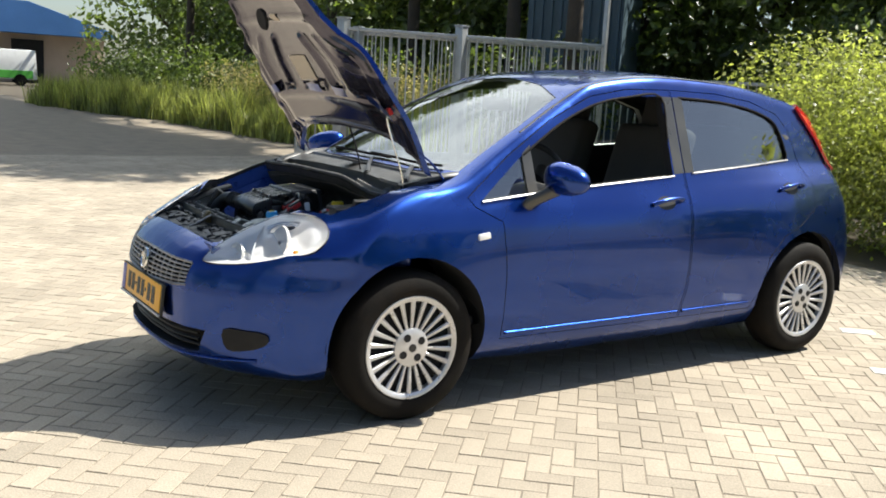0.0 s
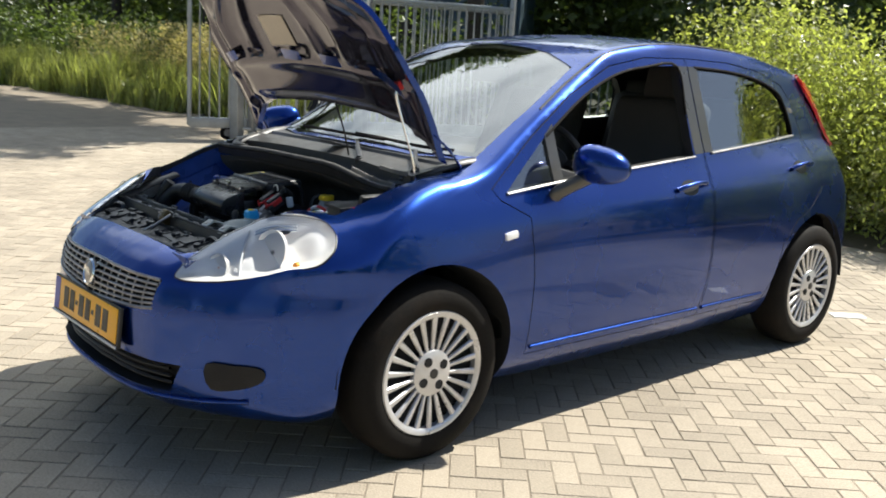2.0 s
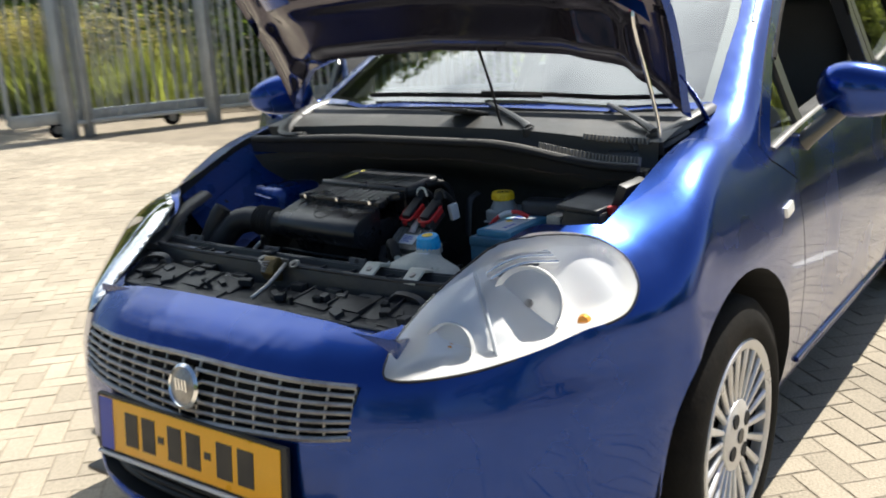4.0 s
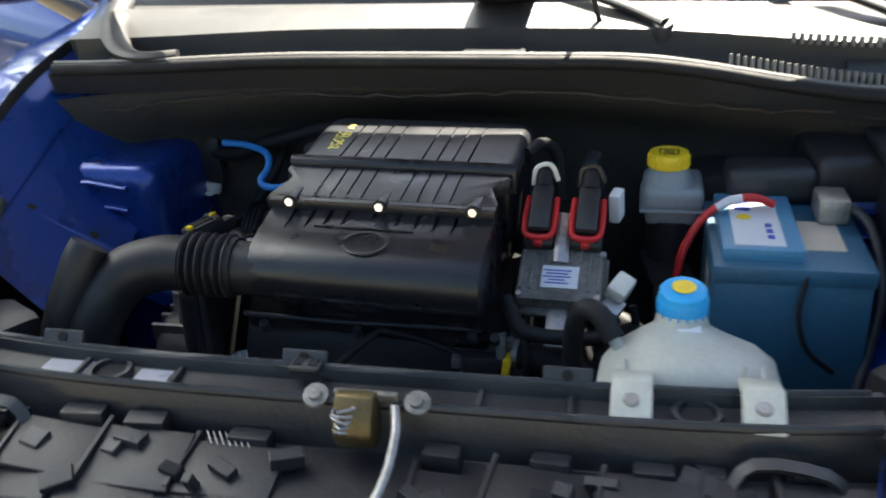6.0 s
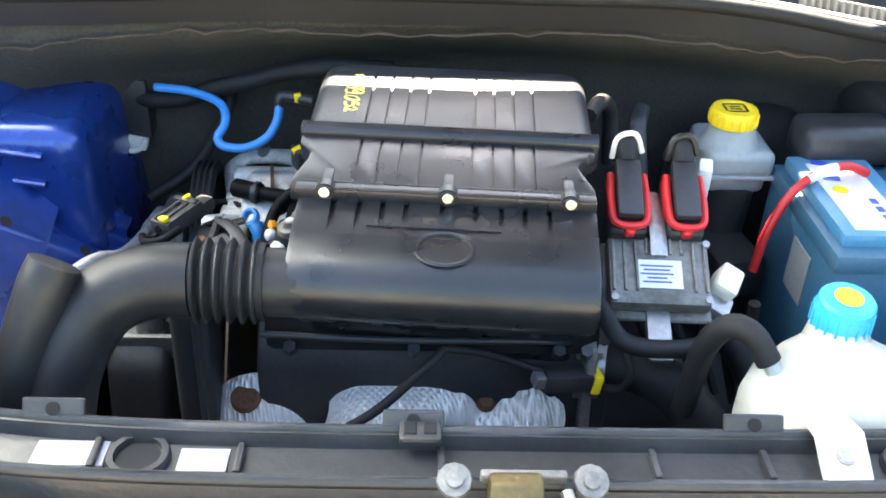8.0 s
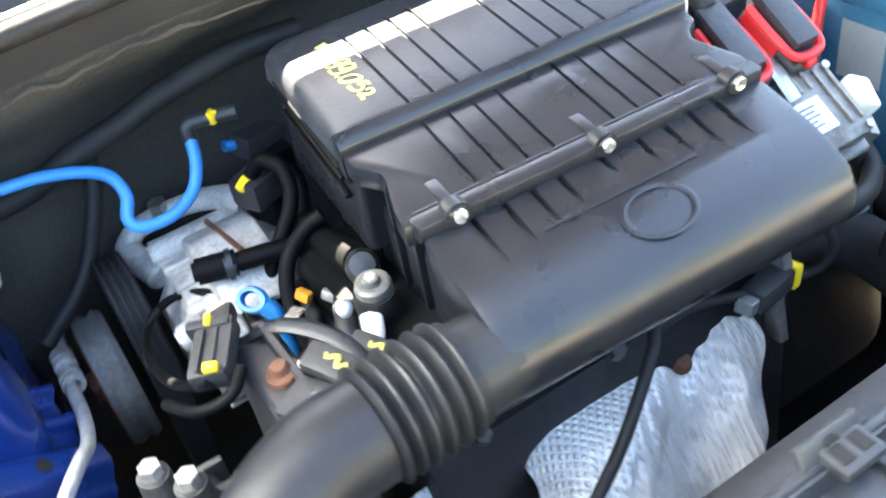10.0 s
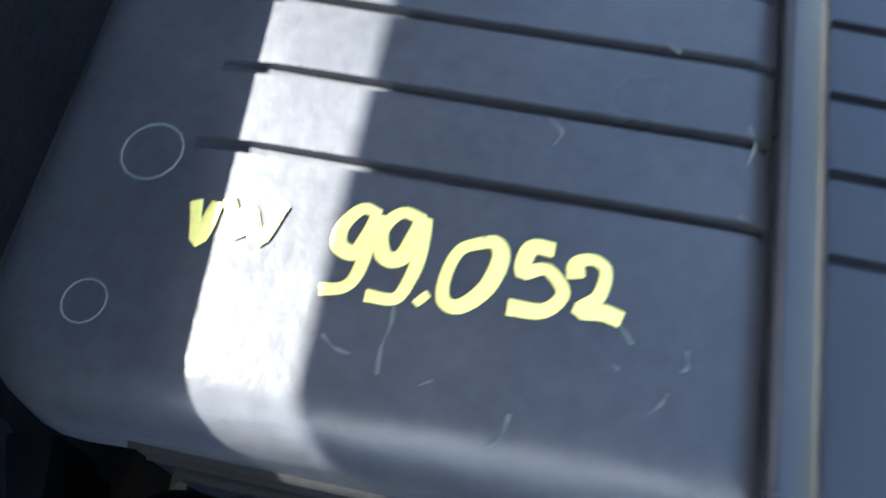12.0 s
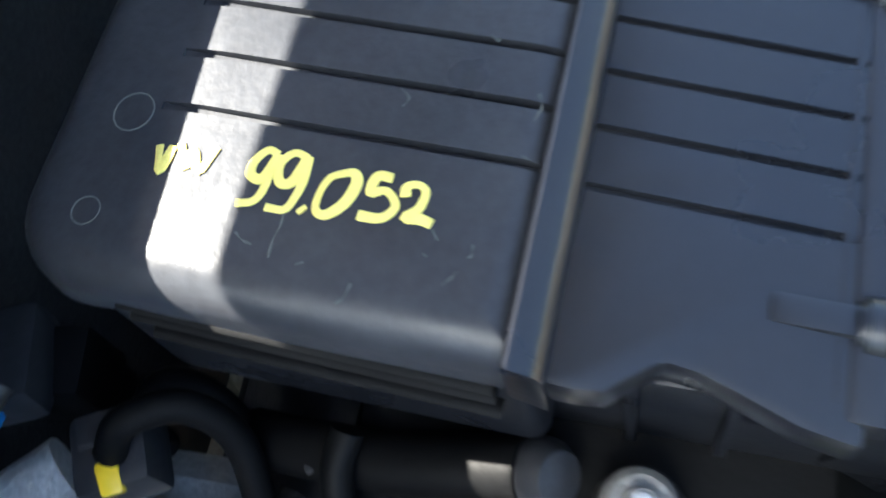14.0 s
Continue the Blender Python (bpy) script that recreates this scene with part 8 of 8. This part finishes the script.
part("connector_rib", boxm((-0.196, -0.044, 0.7565), (0.012, 0.022, 0.004), (0, 0, 25), 0.001), BLACK, bx_)
part("loop_hose", tubem([(-0.205, -0.050, 0.758), (-0.196, -0.060, 0.772), (-0.187, -0.078, 0.768), (-0.192, -0.092, 0.748), (-0.212, -0.098, 0.722), (-0.228, -0.102, 0.700), (-0.235, -0.106, 0.66)], 0.0062, 12, 7), SHADE_BLACK, car, "black looped hose", 60)
part("loop_hose", tubem([(-0.185, -0.135, 0.755), (-0.200, -0.132, 0.748), (-0.220, -0.138, 0.735), (-0.232, -0.150, 0.715), (-0.236, -0.172, 0.690), (-0.236, -0.19, 0.66)], 0.0062, 12, 7), SHADE_BLACK, car, "black looped hose", 60)
fp_ = part("fuel_pipe", tubem([(-0.184, -0.085, 0.715), (-0.188, -0.11, 0.728), (-0.191, -0.15, 0.738), (-0.190, -0.185, 0.748), (-0.190, -0.198, 0.752)], 0.0115, 14, 6), SHADE_BLACK, car, "black pipe along the filter box", 60)
part("pipe_end", lathem([(0, 0.010), (0.009, 0.009), (0.0125, 0.002), (0.0125, -0.008), (0, -0.008)], Matrix.Translation((-0.190, -0.204, 0.752)) @ aim((-0.2, -0.6, 0.6)), 18), GREY_PL, fp_, "grey pipe end", 50)
part("pipe_clip", boxm((-0.194, -0.122, 0.735), (0.007, 0.014, 0.008), (0, 0, 20), 0.002), GREY_PL, car, "grey pipe clip", 40)
plg = part("relay_block", boxm((-0.172, -0.002, 0.728), (0.030, 0.034, 0.040), (4, 0, 8), 0.004), SHADE_BLACK, car, "black relay block beside the filter box", 40)
part("relay_foot", boxm((-0.170, -0.003, 0.700), (0.020, 0.024, 0.020), (4, 0, 8), 0.003), SHADE_BLACK, plg)
part("relay_rivet", cylm((-0.172, -0.006, 0.745), (-0.172, -0.006, 0.7495), 0.0022, 10), STEEL, plg, "", 40)
part("loop_hose", tubem([(-0.190, -0.040, 0.700), (-0.187, -0.046, 0.735), (-0.176, -0.058, 0.750), (-0.176, -0.074, 0.744), (-0.184, -0.084, 0.715), (-0.190, -0.088, 0.670)], 0.0060, 12, 7), SHADE_BLACK, car, "black looped hose", 60)
oc = part("mount_bolt_washer", lathem([(0.0, 0.009), (0.0055, 0.009), (0.0062, 0.004), (0.010, 0.0045), (0.0122, 0.003), (0.0128, 0.0), (0.0128, -0.006), (0, -0.006)], Matrix.Translation((-0.198, -0.236, 0.760)) @ aim((-0.1, -0.1, 1)), 28), ALU_D, car, "large pale washer bolt on a rubber mount", 40)
part("bolt_socket", cylm((-0.1985, -0.2365, 0.767), (-0.199, -0.237, 0.7698), 0.0042, 6), STEEL, oc)
part("rubber_mount", lathem([(0.0, 0.056), (0.0145, 0.056), (0.0158, 0.048), (0.0145, 0.040), (0.0160, 0.030), (0.015, 0.0), (0, 0)], Matrix.Translation((-0.198, -0.236, 0.700)), 24), HOSE, oc, "", 50)
part("lift_eye", tubem([(-0.206, -0.200, 0.725), (-0.212, -0.212, 0.734), (-0.220, -0.228, 0.730), (-0.232, -0.246, 0.718), (-0.236, -0.262, 0.705)], 0.009, 8, 5, flat=0.45), GREY_PL, car, "grey lifting bracket", 50)
part("ball_stud", lathem([(0, 0.006), (0.0045, 0.0045), (0.006, 0.0), (0.0045, -0.0045), (0, -0.005)], Matrix.Translation((-0.219, -0.229, 0.748)), 16), WHITE_LBL, car, "white plastic stud", 60)
part("cable_tie_end", tubem([(-0.208, -0.246, 0.748), (-0.214, -0.258, 0.744), (-0.224, -0.268, 0.738)], 0.0075, 8, 4, flat=0.5), WHITE_LBL, car, "white cable tie end", 50)
part("cable_tie_end", boxm((-0.262, -0.268, 0.757), (0.009, 0.014, 0.006), (0, 0, 30), 0.002), PALE, car, "pale cable tie end", 40)
for (x0, y0, z0, rz) in ((-0.252, -0.282, 0.760, 28), (-0.224, -0.284, 0.752, 28)):
    tg = part("dark_tag", boxm((x0, y0, z0), (0.020, 0.040, 0.012), (8, -12, rz), 0.004), BLACK, car, "black tag with a worn yellow-green symbol", 40)
    zig = [(-0.004, 0.012), (0.003, 0.009), (-0.002, 0.003), (0.004, -0.002), (-0.001, -0.008), (0.005, -0.012)]
    part("symbol", tubem([(x0 + dx, y0 + dy, z0 + 0.0068 + 0.10 * dx) for dx, dy in zig], 0.0019, 6, 3, flat=0.4), OLIVE, tg, "worn yellow-green mark")
rngb = random.Random(7)
for k in range(9):
    x, y = rngb.uniform(-0.235, -0.195), rngb.uniform(-0.20, -0.09)
    part("engine_lead", tubem([(x, y, 0.66 + rngb.uniform(-0.02, 0.02)), (x + rngb.uniform(-0.02, 0.02), y - 0.03, 0.700 + rngb.uniform(-0.015, 0.02)), (x + rngb.uniform(-0.02, 0.03), y - 0.07, 0.68), (x + 0.02, y - 0.09, 0.62)], rngb.choice((0.004, 0.005, 0.0065)), 8, 6), HOSE, car, "black engine lead", 60)
for (x, y, z) in ((-0.226, -0.168, 0.722), (-0.213, -0.188, 0.728)):
    part("small_clip", boxm((x, y, z), (0.008, 0.012, 0.008), (10, 20, 30), 0.002), AMBER if y > -0.18 else STEEL, car, "small brass clip", 40)
# air-conditioning pipe
ap = part("metal_pipe", tubem([(-0.392, 0.060, 0.618), (-0.394, 0.025, 0.625), (-0.398, -0.030, 0.635), (-0.398, -0.087, 0.648), (-0.402, -0.130, 0.660), (-0.410, -0.160, 0.676), (-0.424, -0.182, 0.678), (-0.444, -0.200, 0.664), (-0.460, -0.230, 0.630), (-0.47, -0.28, 0.56)], 0.0056, 12, 7), ALU, car, "bright aluminium pipe", 60)
for y_ in (0.020, 0.010, 0.0, -0.022, -0.032):
    part("pipe_ferrule", lathem([(0.0055, -0.003), (0.0098, -0.0025), (0.0098, 0.0025), (0.0055, 0.003)], Matrix.Translation((-0.3955, y_, 0.630 - 0.18 * y_)) @ aim((0, 1, -0.15)), 14, True), ALU, ap, "", 50)
for x, y, z in ((-0.373, -0.184, 0.650), (-0.354, -0.209, 0.650)):
    mb = part("mount_bolt", cylm((x, y, z - 0.05), (x, y, z + 0.006), 0.015, 16, 0.012, 0.002), ALU_D, car, "engine mount bolt", 40)
    part("bolt_head", cylm((x, y, z + 0.006), (x, y, z + 0.014), 0.0085, 6), ALU, mb, "", 30)
em_ = part("engine_mount", prismm([(-0.15, 0.48), (-0.158, 0.600), (-0.175, 0.622), (-0.20, 0.626), (-0.222, 0.618), (-0.246, 0.598), (-0.27, 0.48)], -0.395, -0.330, "x", 0.016, 3), BLACK, car, "black cast engine mount", 35)
for y_ in (-0.172, -0.198, -0.226):
    part("mount_web", boxm((-0.3625, y_, 0.610), (0.074, 0.006, 0.030), (6, 0, 0), 0.002), ALU_D, em_)
# shroud made wider and lower to stop sun leaking onto the ground
part("fan_shroud", boxm((0.02, -0.455, 0.455), (0.80, 0.03, 0.44), None, 0.01), BLACK, car, "black radiator fan shroud", 40)
part("radiator", boxm((0.0, -0.54, 0.50), (0.66, 0.04, 0.34), None, 0.006), BLACK, car, "dark radiator", 40)
part("right_liner", boxm((-0.49, -0.40, 0.55), (0.16, 0.20, 0.20), (0, 0, -20), 0.03, 2), BLACK, car, "black wheel housing liner", 40)
# unseen sheets added to block sun and the sunlit ground below the engine
part("ground_blind", boxm((-0.245, -0.27, 0.20), (0.70, 0.86, 0.012), None, 0.004), BLACK, car, "black sheet added under the engine to block the bright ground", 40)
part("ground_blind", boxm((0.40, -0.22, 0.20), (0.40, 0.60, 0.012), None, 0.004), BLACK, car, "black sheet added under the gearbox to block the bright ground", 40)
part("sun_blind", boxm((0.0, -0.600, 0.235), (0.76, 0.15, 0.012), None, 0.004), BLACK, car, "black sheet added behind the bumper to stop leaking sun", 40)


# ---- paving ----
pave = tagged(new("pavement"), "beige concrete pavers laid in herringbone", "pavement", kind="structure")
PV, PF = paver_shape()
pv_me = bpy.data.meshes.new("paver")
pv_me.from_pydata(PV, [], PF)
pv_me.materials.append(BRICK)
rp = random.Random(5)
far_v, far_f, count = [], [], 0
for x, y, a in paver_places(-11.0, 6.5, -5.5, 6.6):
    if y > 4.6 and x < -1.5:
        continue
    dz, tx, ty = rp.uniform(-0.0018, 0.0012), rp.uniform(-0.006, 0.006), rp.uniform(-0.006, 0.006)
    da = rp.uniform(-0.008, 0.008)
    if 0.55 < x < 2.65 and -1.75 < y < 1.05 and count < 300:
        o = new("paver", pv_me)
        o.matrix_basis = Matrix.Translation((x, y, dz)) @ Euler((tx, ty, a + da)).to_matrix().to_4x4()
        o.parent = pave
        count += 1
        continue
    c, s = math.cos(a + da), math.sin(a + da)
    k = len(far_v)
    for px, py, pz in PV:
        far_v.append((x + px * c - py * s, y + px * s + py * c, pz + dz + px * ty + py * tx))
    far_f += [tuple(k + i for i in f) for f in PF]
fld = mesh_np("paver_field", far_v, far_f, BRICK, pave)
fld["kind"] = "stuff"
for x, y, a in ((1.247, 2.674, PAVE_A), (0.64, 3.314, PAVE_A)):
    o = part("white_paver", boxm((0, 0, 0), (0.19, 0.095, 0.012), None, 0.003), BRICK_W, pave, "white painted paver")
    o.matrix_basis = pose(x, y, -0.001, 0, 0, math.degrees(a))
